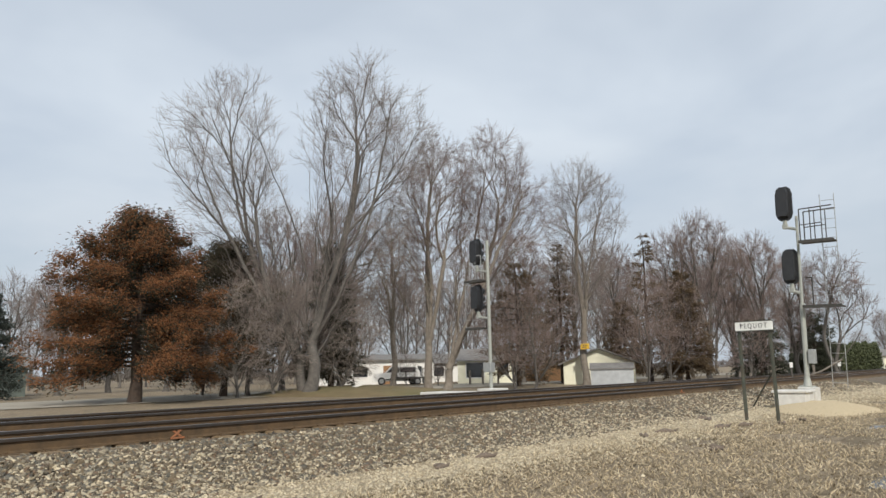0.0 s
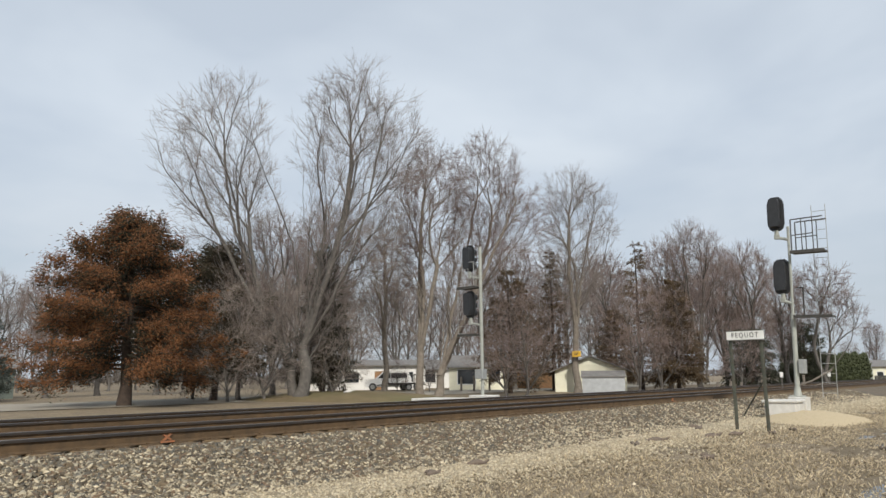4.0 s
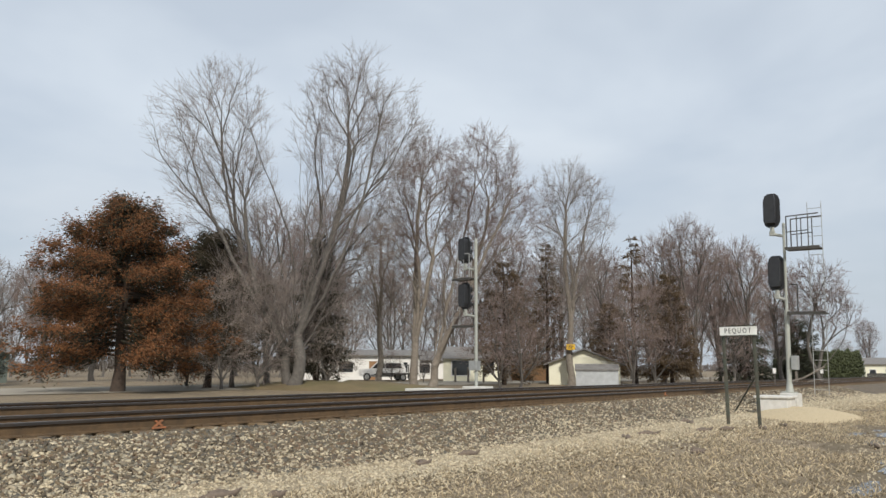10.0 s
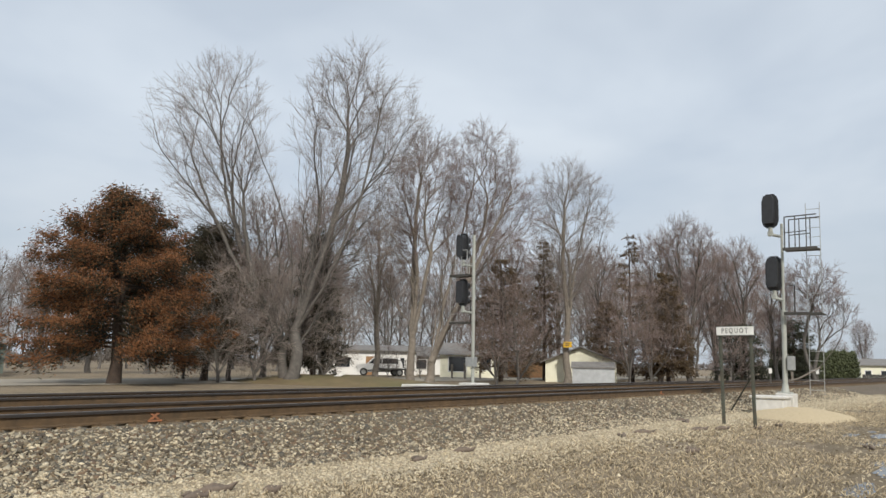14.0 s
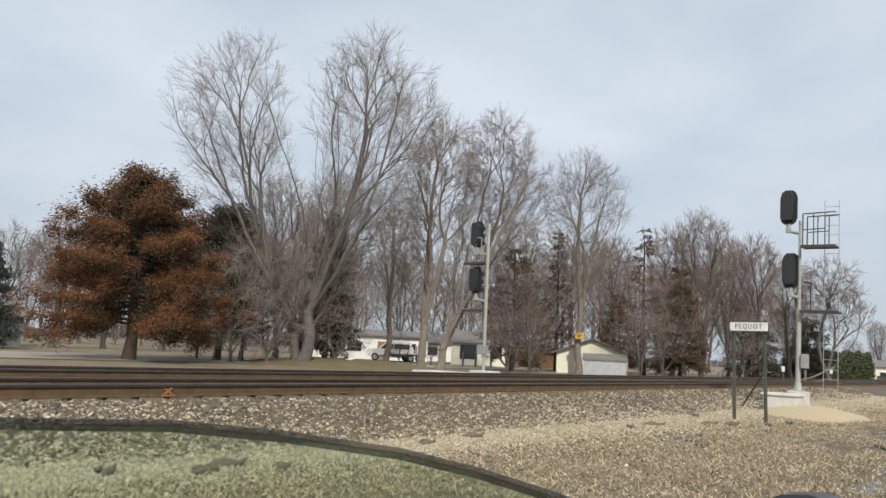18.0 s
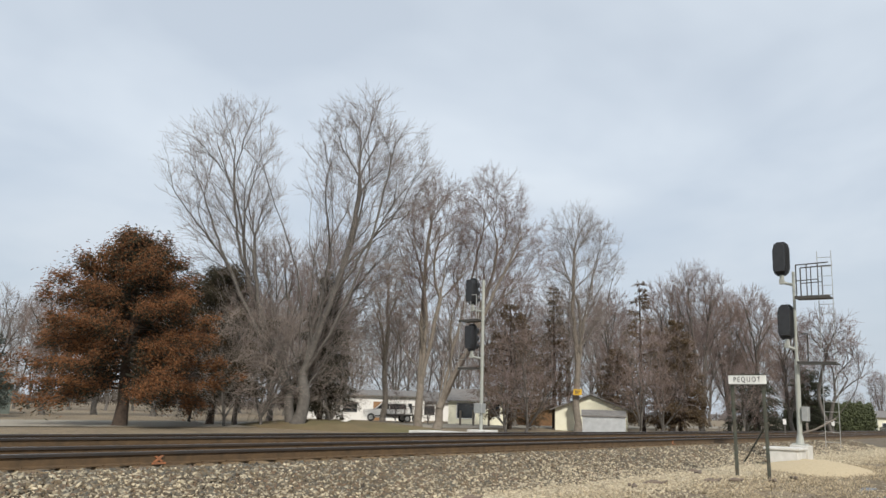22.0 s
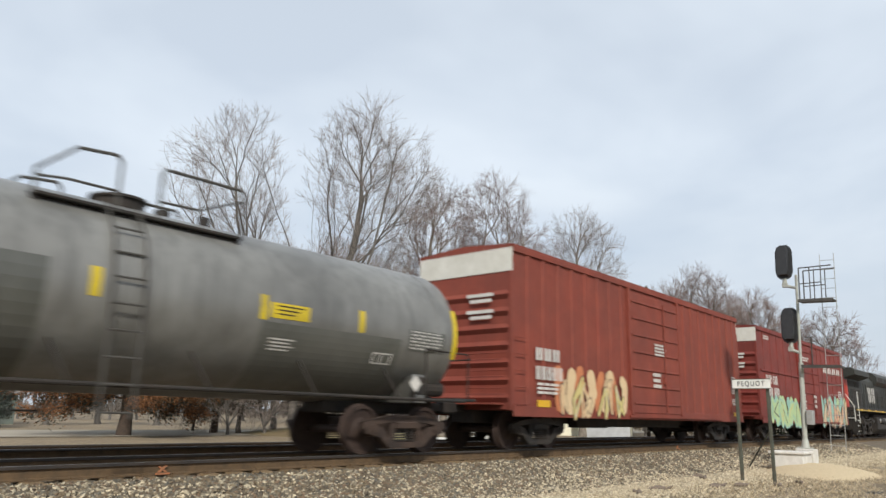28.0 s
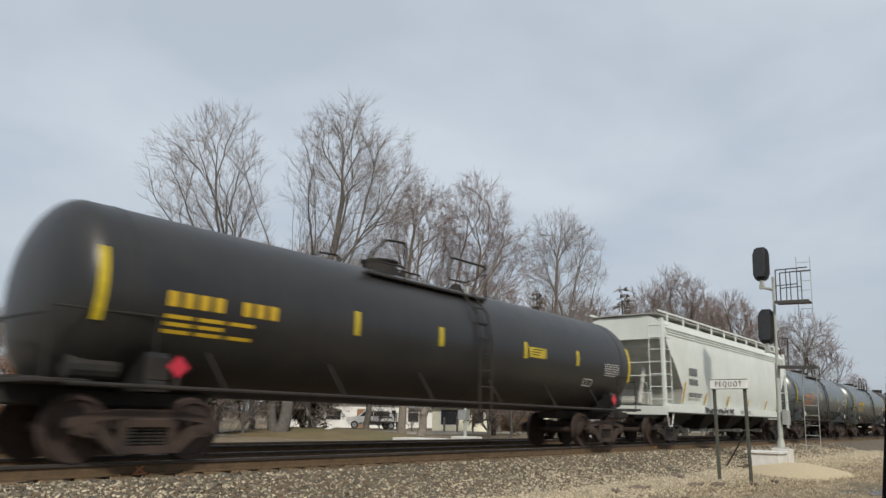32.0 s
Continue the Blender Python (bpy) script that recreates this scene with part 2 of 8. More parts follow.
M_CREAM = surface("pale_yellow_siding", (0.82, 0.80, 0.64), (0.74, 0.72, 0.57), 2, 0.7)
M_GREENH = surface("grey_green_siding", (0.14, 0.17, 0.15), (0.10, 0.12, 0.11), 2, 0.7)
M_SHINGLE = surface("grey_shingles", (0.22, 0.21, 0.20), (0.14, 0.135, 0.13), 3, 0.9, bump=0.01)
M_SHEDM = surface("grey_sheet_metal", (0.46, 0.48, 0.49), (0.36, 0.37, 0.38), 3, 0.6, 0.1)
M_GLASSD = surface("dark_window_glass", (0.03, 0.035, 0.04), (0.02, 0.022, 0.025), 2, 0.08, spec=0.8)
M_TAN = surface("tan_wood", (0.35, 0.20, 0.10), (0.25, 0.14, 0.07), 5, 0.8)
M_FIELD = surface("far_field", (0.22, 0.18, 0.11), (0.17, 0.14, 0.09), 0.05, 0.95)
M_BRUSHFAR = surface("far_leafless_brush", (0.17, 0.145, 0.125), (0.10, 0.085, 0.072), 0.4, 0.95)
M_HAZEWOOD = surface("far_bare_woods", (0.20, 0.18, 0.17), (0.15, 0.135, 0.13), 0.3, 0.95)

# ---- mesh tools ----


class Geo:
    """Collects vertices and faces of one part."""

    def __init__(self):
        self.v, self.f = [], []

    def add(self, vs, fs):
        o = len(self.v)
        self.v.extend(tuple(p) for p in vs)
        self.f.extend(tuple(i + o for i in q) for q in fs)
        return self

    def box(self, x0, x1, y0, y1, z0, z1, b=0.0):
        if b <= 0:
            vs = [(x, y, z) for x in (x0, x1) for y in (y0, y1) for z in (z0, z1)]
            return self.add(vs, [(0, 1, 3, 2), (4, 6, 7, 5), (0, 4, 5, 1), (2, 3, 7, 6), (0, 2, 6, 4), (1, 5, 7, 3)])
        b = min(b, (x1 - x0) * 0.49, (y1 - y0) * 0.49, (z1 - z0) * 0.49)
        vs, ids = [], {}
        for sx in (0, 1):
            for sy in (0, 1):
                for sz in (0, 1):
                    c = (x1 if sx else x0, y1 if sy else y0, z1 if sz else z0)
                    d = (-b if sx else b, -b if sy else b, -b if sz else b)
                    for k in range(3):
                        ids[sx, sy, sz, k] = len(vs)
                        vs.append(tuple(c[i] if i == k else c[i] + d[i] for i in range(3)))
        fs = []
        for k in range(3):
            a, c = (k + 1) % 3, (k + 2) % 3
            for s in (0, 1):
                q = []
                for p in ((0, 0), (1, 0), (1, 1), (0, 1)):
                    e = [0, 0, 0]
                    e[k], e[a], e[c] = s, p[0], p[1]
                    q.append(ids[(*e, k)])
                fs.append(tuple(q if s else q[::-1]))
            for p in ((0, 0), (1, 0), (1, 1), (0, 1)):
                e, g = [0, 0, 0], [0, 0, 0]
                e[a], e[c], e[k] = p[0], p[1], 0
                g[a], g[c], g[k] = p[0], p[1], 1
                q = (ids[(*e, a)], ids[(*g, a)], ids[(*g, c)], ids[(*e, c)])
                fs.append(q if p in ((0, 1), (1, 0)) else q[::-1])
        for sx in (0, 1):
            for sy in (0, 1):
                for sz in (0, 1):
                    q = tuple(ids[sx, sy, sz, k] for k in range(3))
                    fs.append(q if (sx + sy + sz) % 2 else q[::-1])
        return self.add(vs, fs)

    def cyl(self, p0, p1, r0, r1=None, n=10, caps=True):
        r1 = r0 if r1 is None else r1
        p0, p1 = Vector(p0), Vector(p1)
        d = (p1 - p0).normalized()
        a = d.orthogonal().normalized()
        c = d.cross(a)
        vs = []
        for p, r in ((p0, r0), (p1, r1)):
            for i in range(n):
                t = 2 * math.pi * i / n
                vs.append(p + (a * math.cos(t) + c * math.sin(t)) * r)
        fs = [(i, (i + 1) % n, n + (i + 1) % n, n + i) for i in range(n)]
        if caps:
            fs += [tuple(range(n))[::-1], tuple(range(n, 2 * n))]
        return self.add(vs, fs)

    def tube(self, pts, r, n=6):
        for a, b in zip(pts, pts[1:]):
            self.cyl(a, b, r, n=n)
        return self

    def prism(self, prof, axis, a0, a1):
        """A polygon, counter-clockwise, pushed along an axis: 'x' takes (y, z), 'y' takes (x, z), 'z' takes (x, y)."""
        put = {"x": lambda p, a: (a, p[0], p[1]), "y": lambda p, a: (p[0], a, p[1]), "z": lambda p, a: (p[0], p[1], a)}[axis]
        n = len(prof)
        vs = [put(p, a0) for p in prof] + [put(p, a1) for p in prof]
        fs = [(i, (i + 1) % n, n + (i + 1) % n, n + i) for i in range(n)] + [tuple(range(n))[::-1], tuple(range(n, 2 * n))]
        if axis == "y":
            fs = [q[::-1] for q in fs]
        return self.add(vs, fs)

    def lathe(self, prof, n=40, cy=0.0, cz=0.0, axis="x"):
        """(position, radius) pairs turned about an axis."""
        vs, fs = [], []
        for s, r in prof:
            for i in range(n):
                t = 2 * math.pi * i / n
                u, w = cy + r * math.cos(t), cz + r * math.sin(t)
                vs.append((s, u, w) if axis == "x" else ((u, s, w) if axis == "y" else (u, w, s)))
        for k in range(len(prof) - 1):
            for i in range(n):
                j = (i + 1) % n
                q = (k * n + i, k * n + j, (k + 1) * n + j, (k + 1) * n + i)
                fs.append(q if axis != "x" else q[::-1])
        return self.add(vs, fs)


def mesh_of(name, g, material, smooth=False):
    me = bpy.data.meshes.new(name)
    me.from_pydata(g.v, [], g.f)
    me.materials.append(material)
    if smooth:
        me.shade_smooth()
        me.set_sharp_from_angle(angle=radians(35))
    me.validate()
    return me


def part(name, g, material, parent=None, label="", smooth=False, at=None):
    """Links one mesh as a part of a thing, or as a thing."""
    me = g if isinstance(g, bpy.types.Mesh) else mesh_of(name, g, material, smooth)
    ob = new(name, me)
    ob.parent = parent
    if at is not None:
        ob.matrix_basis = at
    if label:
        ob["label"] = label
    return ob


def thing(name, m, label, category, group="", kind=""):
    ob = new(name)
    ob.empty_display_size = 0.2
    ob.matrix_basis = m
    return tagged(ob, label, category, group, kind)


def quads_mesh(name, verts, faces, material):
    """A mesh from arrays: verts (n, 3), faces (m, k)."""
    me = bpy.data.meshes.new(name)
    verts, faces = np.asarray(verts, dtype=np.float32), np.asarray(faces, dtype=np.int32)
    k = faces.shape[1]
    me.vertices.add(len(verts))
    me.vertices.foreach_set("co", verts.ravel())
    me.loops.add(faces.size)
    me.loops.foreach_set("vertex_index", faces.ravel())
    me.polygons.add(len(faces))
    me.polygons.foreach_set("loop_start", np.arange(0, faces.size, k, dtype=np.int32))
    me.update(calc_edges=True)
    me.materials.append(material)
    return me


def sticks_mesh(name, seg, sides, material):
    """Tapered sticks: rows of x0 y0 z0 x1 y1 z1 r0 r1."""
    s = np.asarray(seg, dtype=np.float64)
    p0, p1 = s[:, :3], s[:, 3:6]
    d = p1 - p0
    d /= np.linalg.norm(d, axis=1)[:, None] + 1e-9
    ref = np.where(np.abs(d[:, 2:3]) < 0.9, np.array([[0, 0, 1.0]]), np.array([[1.0, 0, 0]]))
    a = np.cross(d, ref)
    a /= np.linalg.norm(a, axis=1)[:, None]
    b = np.cross(d, a)
    rings = []
    for p, r in ((p0, s[:, 6]), (p1, s[:, 7])):
        for i in range(sides):
            t = 2 * math.pi * i / sides
            rings.append(p + (a * math.cos(t) + b * math.sin(t)) * r[:, None])
    v = np.stack(rings, 1).reshape(-1, 3)
    o = np.arange(len(s))[:, None, None] * (2 * sides)
    q = np.array([[i, sides + i, sides + (i + 1) % sides, (i + 1) % sides] for i in range(sides)])
    return quads_mesh(name, v, (o + q[None]).reshape(-1, 4), material)


def lumps_mesh(name, pos, size, material, seed=0, flat=0.7):
    """Many rough stones, eight-cornered and skewed, on given places."""
    rng = np.random.default_rng(seed)
    base = np.array([(x, y, z) for x in (-1, 1) for y in (-1, 1) for z in (-1, 1)], dtype=float) * 0.55
    fa = np.array([(0, 1, 3, 2), (4, 6, 7, 5), (0, 4, 5, 1), (2, 3, 7, 6), (0, 2, 6, 4), (1, 5, 7, 3)])
    n = len(pos)
    v = base[None] * rng.uniform(0.55, 1.25, (n, 8, 1)) + rng.uniform(-0.18, 0.18, (n, 8, 3))
    v *= rng.uniform(0.65, 1.2, (n, 1, 3))
    v[:, :, 2] *= flat
    ang = rng.uniform(0, 6.28, n)
    tx, ty = rng.uniform(-0.6, 0.6, (2, n))
    ca, sa = np.cos(ang)[:, None], np.sin(ang)[:, None]
    x, y, z = v[..., 0], v[..., 1], v[..., 2]
    z = z + x * tx[:, None] + y * ty[:, None]
    v = np.stack([x * ca - y * sa, x * sa + y * ca, z], -1) * np.asarray(size)[:, None, None] + np.asarray(pos)[:, None, :]
    f = (np.arange(n)[:, None, None] * 8 + fa[None]).reshape(-1, 4)
    return quads_mesh(name, v.reshape(-1, 3), f, material)


def spray_mesh(name, pos, way, length, width, material, seed=0):
    """Small foliage sprays: four-sided spindles from pos along way."""
    rng = np.random.default_rng(seed)
    pos, way = np.asarray(pos), np.asarray(way)
    n = len(pos)
    way = way / (np.linalg.norm(way, axis=1)[:, None] + 1e-9)
    r = rng.normal(size=(n, 3))
    a = np.cross(way, r)
    a /= np.linalg.norm(a, axis=1)[:, None] + 1e-9
    b = np.cross(way, a)
    L, W = np.asarray(length)[:, None], np.asarray(width)[:, None]
    mid = pos + way * L * 0.45
    v = np.stack([pos, mid + a * W, mid - a * W * 0.5 + b * W * 0.6, mid - a * W * 0.5 - b * W * 0.6, pos + way * L], 1)
    f = np.array([(0, 1, 2), (0, 2, 3), (0, 3, 1), (4, 2, 1), (4, 3, 2), (4, 1, 3)])
    return quads_mesh(name, v.reshape(-1, 3), (np.arange(n)[:, None, None] * 5 + f[None]).reshape(-1, 3), material)


def place(az, dist, z=None):
    """A spot seen from the camera at an azimuth (degrees from the track's direction) and a distance."""
    x, y = dist * math.cos(radians(az)), dist * math.sin(radians(az))
    return x, y, ground_z(x, y) if z is None else z


def ground_z(x, y):
    """The lie of the land beside the raised track bed."""
    far = min(1.0, max(0.0, (y - 20.0) / 18.0))
    return -0.63 + 0.24 * far * far * (3 - 2 * far)

# ---- the setting ----
TRACK_Y, TRACK2_Y, RAIL_H = 11.0, 15.2, 0.185
BASE_Z = -0.17                    # underside of the rails
RAIL_TOP = BASE_Z + RAIL_H


def build_ground():
    xs = sorted(set([-3000, -1500, -700, -300, -150, -80] + list(np.arange(-40, 60, 2.0)) + list(np.arange(60, 160, 10.0)) + [200, 300, 500, 900, 1600, 3000]))
    ys = sorted(set([-3000, -1000, -400, -150, -60, -30] + list(np.arange(-16, 60, 2.0)) + list(np.arange(60, 160, 10.0)) + [200, 300, 500, 900, 1600, 3000]))
    vs, fs = [], []
    for x in xs:
        for y in ys:
            near = -30 < x < 70 and -14 < y < 9
            h = noise.noise((x * 0.21, y * 0.21, 0)) * 0.05 if near else 0.0
            vs.append((x, y, ground_z(x, y) + h))
    n = len(ys)
    for i in range(len(xs) - 1):
        for j in range(n - 1):
            fs.append((i * n + j, (i + 1) * n + j, (i + 1) * n + j + 1, i * n + j + 1))
    g = Geo().add(vs, fs)
    ob = part("ground", g, M_GRASS, smooth=True)
    tagged(ob, "flat dormant tan grass and dirt beside the railway", "ground", kind="structure")


def bed_height(y):
    """The ballast's cross profile."""
    knots = [(7.2, -0.66), (7.8, -0.585), (8.9, -0.315), (9.5, -0.215), (9.75, -0.205), (10.0, -0.225), (12.3, -0.225), (13.1, -0.25), (13.8, -0.18), (16.7, -0.19), (18.4, -0.3), (20.6, -0.62)]
    for (a, p), (b, q) in zip(knots, knots[1:]):
        if a <= y <= b:
            return p + (q - p) * (y - a) / (b - a)
    return -0.66


def build_bed():
    xs = list(np.arange(-20, 70, 0.5)) + list(np.arange(70, 200, 10.0)) + [300, 600, 1200]
    xs = [-900, -400, -100] + xs
    ys = [7.2, 7.5, 7.8, 8.35, 8.9, 9.2, 9.5, 9.75, 10.0, 10.5, 11.5, 12.4, 13.1, 13.8, 15.2, 16.7, 18.4, 19.5, 20.6]
    vs, fs = [], []
    for x in xs:
        for y in ys:
            w = 0.05 if 7.4 < y < 9.3 else (0.02 if 7.2 < y < 20 else 0)
            vs.append((x, y + (noise.noise((x * 0.4, y, 3)) * 0.12 if y < 9.3 else 0), bed_height(y) + noise.noise((x * 0.9, y * 0.9, 7)) * w))
    n = len(ys)
    for i in range(len(xs) - 1):
        for j in range(n - 1):
            fs.append((i * n + j, (i + 1) * n + j, (i + 1) * n + j + 1, i * n + j + 1))
    tagged(part("track_bed", Geo().add(vs, fs), M_BALLAST), "grey and brown crushed stone ballast bed under both tracks", "ballast", kind="structure")
    for mid in (TRACK_Y, TRACK2_Y):
        g = Geo()
        for x in xs:
            for y in (mid - 1.34, mid - 1.25, mid - 0.4, mid + 0.4, mid + 1.25, mid + 1.34):
                g.v.append((x, y + 0.04 * noise.noise((x * 1.3, y, 1)), BASE_Z - 0.045 + 0.02 * noise.noise((x * 2.1, y * 2.1, 2)) - (0.12 if abs(y - mid) > 1.29 else 0)))
        g.f = [(i * 6 + j, i * 6 + 6 + j, i * 6 + 7 + j, i * 6 + j + 1) for i in range(len(xs) - 1) for j in range(5)]
        tagged(part("crib_ballast", g, M_CRIB), "rust-brown dirty ballast between the ties", "ballast", kind="structure")
    rng = np.random.default_rng(4)
    # loose stones on the near shoulder and between the ties, thinning with distance
    pos, size = [], []
    for lo, hi, count in ((1.5, 12, 22000), (12, 24, 14000), (24, 48, 8000)):
        x = rng.uniform(lo, hi, count)
        y = np.where(rng.random(count) < 0.86, rng.uniform(7.45, 9.66, count) + 0.55 * np.clip(1 - x / 9, 0, 1) * rng.random(count), rng.uniform(12.2, 14.0, count))
        z = np.array([bed_height(v) for v in y])
        pos.append(np.stack([x, y, z + 0.012], 1))
        size.append(rng.uniform(0.024, 0.064, count) * (1.0 if lo < 20 else 1.2))
    ob = part("ballast_stones", lumps_mesh("ballast_stones", np.concatenate(pos), np.concatenate(size), M_STONE, 5), M_STONE)
    tagged(ob, "loose mixed grey, brown and white ballast stones on the shoulder", "stones", kind="stuff")
    # a share of bright white stones in the shoulder
    count = 3200
    x = 1.5 + 40 * rng.random(count) ** 1.4
    y = rng.uniform(7.4, 9.6, count)
    z = np.array([bed_height(v) for v in y])
    ob = part("white_stones", lumps_mesh("white_stones", np.stack([x, y, z + 0.03], 1), rng.uniform(0.022, 0.05, count), M_LIME, 8), M_LIME)
    tagged(ob, "bright white stones scattered over the grey ballast", "stones", kind="stuff")
    # fines washed out along the foot of the slope
    g = Geo()
    cols = list(np.arange(0, 52, 0.4))
    for x in cols:
        w = noise.noise((x * 0.35, 5.5, 0))
        a, b = 6.15 + 0.5 * w + 0.35 * noise.noise((x * 1.7, 1, 0)), 7.75 + 0.4 * noise.noise((x * 0.8, 8, 0)) + 0.5 * max(0.0, 1 - x / 9)
        for k in range(7):
            y = a + (b - a) * k / 6
            g.v.append((x, y, max(bed_height(y) + 0.02, ground_z(x, y) + noise.noise((x * 0.21, y * 0.21, 0)) * 0.05 + 0.022) - (0.05 if k in (0, 6) else 0)))
    g.f = [(i * 7 + j, i * 7 + 7 + j, i * 7 + 8 + j, i * 7 + j + 1) for i in range(len(cols) - 1) for j in range(6)]
    tagged(part("limestone_fines", g, M_LIMEBED, smooth=True), "pale limestone fines washed along the foot of the ballast", "gravel", kind="structure")
    # pale chips along the toe of the slope
    count = 46000
    x = 1.5 + 46 * rng.random(count) ** 2.1
    drift = np.array([noise.noise((v * 0.3, 2.0, 0)) for v in x])
    y = 6.95 + 0.4 * drift + 0.5 * np.clip(1 - x / 9, 0, 1) + rng.normal(0, 0.78, count) * (1 + 0.5 * drift)
    z = np.array([max(bed_height(v) + 0.02, ground_z(u, v) + noise.noise((u * 0.21, v * 0.21, 0)) * 0.05 + 0.018) for u, v in zip(x, y)])
    ob = part("limestone_chips", lumps_mesh("limestone_chips", np.stack([x, y, z + 0.006], 1), rng.uniform(0.009, 0.036, count) * (0.8 + x / 40), M_LIME, 6), M_LIME)
    tagged(ob, "pale limestone chips strewn along the foot of the ballast", "stones", kind="stuff")


def build_rails():
    prof = [(-0.076, 0.0), (0.076, 0.0), (0.076, 0.012), (0.012, 0.032), (0.009, 0.13), (0.036, 0.145), (0.037, 0.172), (0.026, RAIL_H - 0.003),
            (-0.026, RAIL_H - 0.003), (-0.037, 0.172), (-0.036, 0.145), (-0.009, 0.13), (-0.012, 0.032), (-0.076, 0.012)]
    for name, ty in (("track_near", TRACK_Y), ("track_far", TRACK2_Y)):
        t = thing(name, pose(0, ty, BASE_Z), "standard gauge railway track with rusty rails on wooden ties", "railway track", kind="structure")
        for s in (-1, 1):
            g = Geo().prism(prof, "x", -900, 1200)
            for v in range(len(g.v)):
                g.v[v] = (g.v[v][0], g.v[v][1] + s * 0.755, g.v[v][2])
            r = part("rail", g, M_RAIL, t)
            h = Geo().box(-900, 1200, s * 0.755 - 0.025, s * 0.755 + 0.025, RAIL_H - 0.003, RAIL_H, 0)
            b = Geo().prism([(-0.040, 0.142), (0.040, 0.142), (0.041, 0.172), (0.029, RAIL_H - 0.0025), (-0.029, RAIL_H - 0.0025), (-0.041, 0.172)], "x", -900, 1200)
            b.v = [(p[0], p[1] + s * 0.755, p[2]) for p in b.v]
            part("rail_side", b, M_RAILSIDE, r, "dark side of the rail head")
            part("rail_head", h, M_RAILTOP, r, "bright worn running surface")
        tie = mesh_of("tie", Geo().box(-0.115, 0.115, -1.3, 1.3, -0.17, -0.004, 0.012), M_TIE)
        plate = mesh_of("tie_plate", Geo().box(-0.09, 0.09, -0.17, 0.17, -0.004, 0.006, 0).box(-0.06, -0.03, -0.12, -0.09, 0.006, 0.03, 0).box(0.03, 0.06, 0.09, 0.12, 0.006, 0.03, 0), M_RAIL)
        rng = random.Random(9)
        hi = 110 if name == "track_near" else 60
        for i in range(hi):
            x = -1.0 + i * 0.5
            k = part("tie", tie, None, t, at=pose(x + rng.uniform(-0.02, 0.02), rng.uniform(-0.04, 0.04), rng.uniform(-0.004, 0.002), 0, 0, rng.uniform(-1.0, 1.0)))
            if name == "track_near" and i < 60:
                for s in (-1, 1):
                    part("tie_plate", plate, None, k, at=pose(0, s * 0.755, 0))
        g = Geo()
        for i in range(300):
            x = -1.0 + (hi + i) * 0.5
            g.box(x - 0.115, x + 0.115, -1.3, 1.3, -0.17, -0.004, 0)
        tagged(part("tie_row", g, M_TIE, t), kind="stuff")
        if name == "track_near":
            for x in (5.8, 24.6):
                part("paint_mark", Geo().box(x - 0.12, x + 0.10, -0.843, -0.829, 0.004, 0.03, 0).prism([(x - 0.07, 0.03), (x - 0.02, 0.03), (x + 0.09, 0.12), (x + 0.05, 0.13)], "y", -0.790, -0.764).prism([(x + 0.05, 0.03), (x + 0.09, 0.04), (x - 0.03, 0.12), (x - 0.06, 0.11)], "y", -0.787, -0.764), M_ORANGE, t, "orange spray paint on the rail")


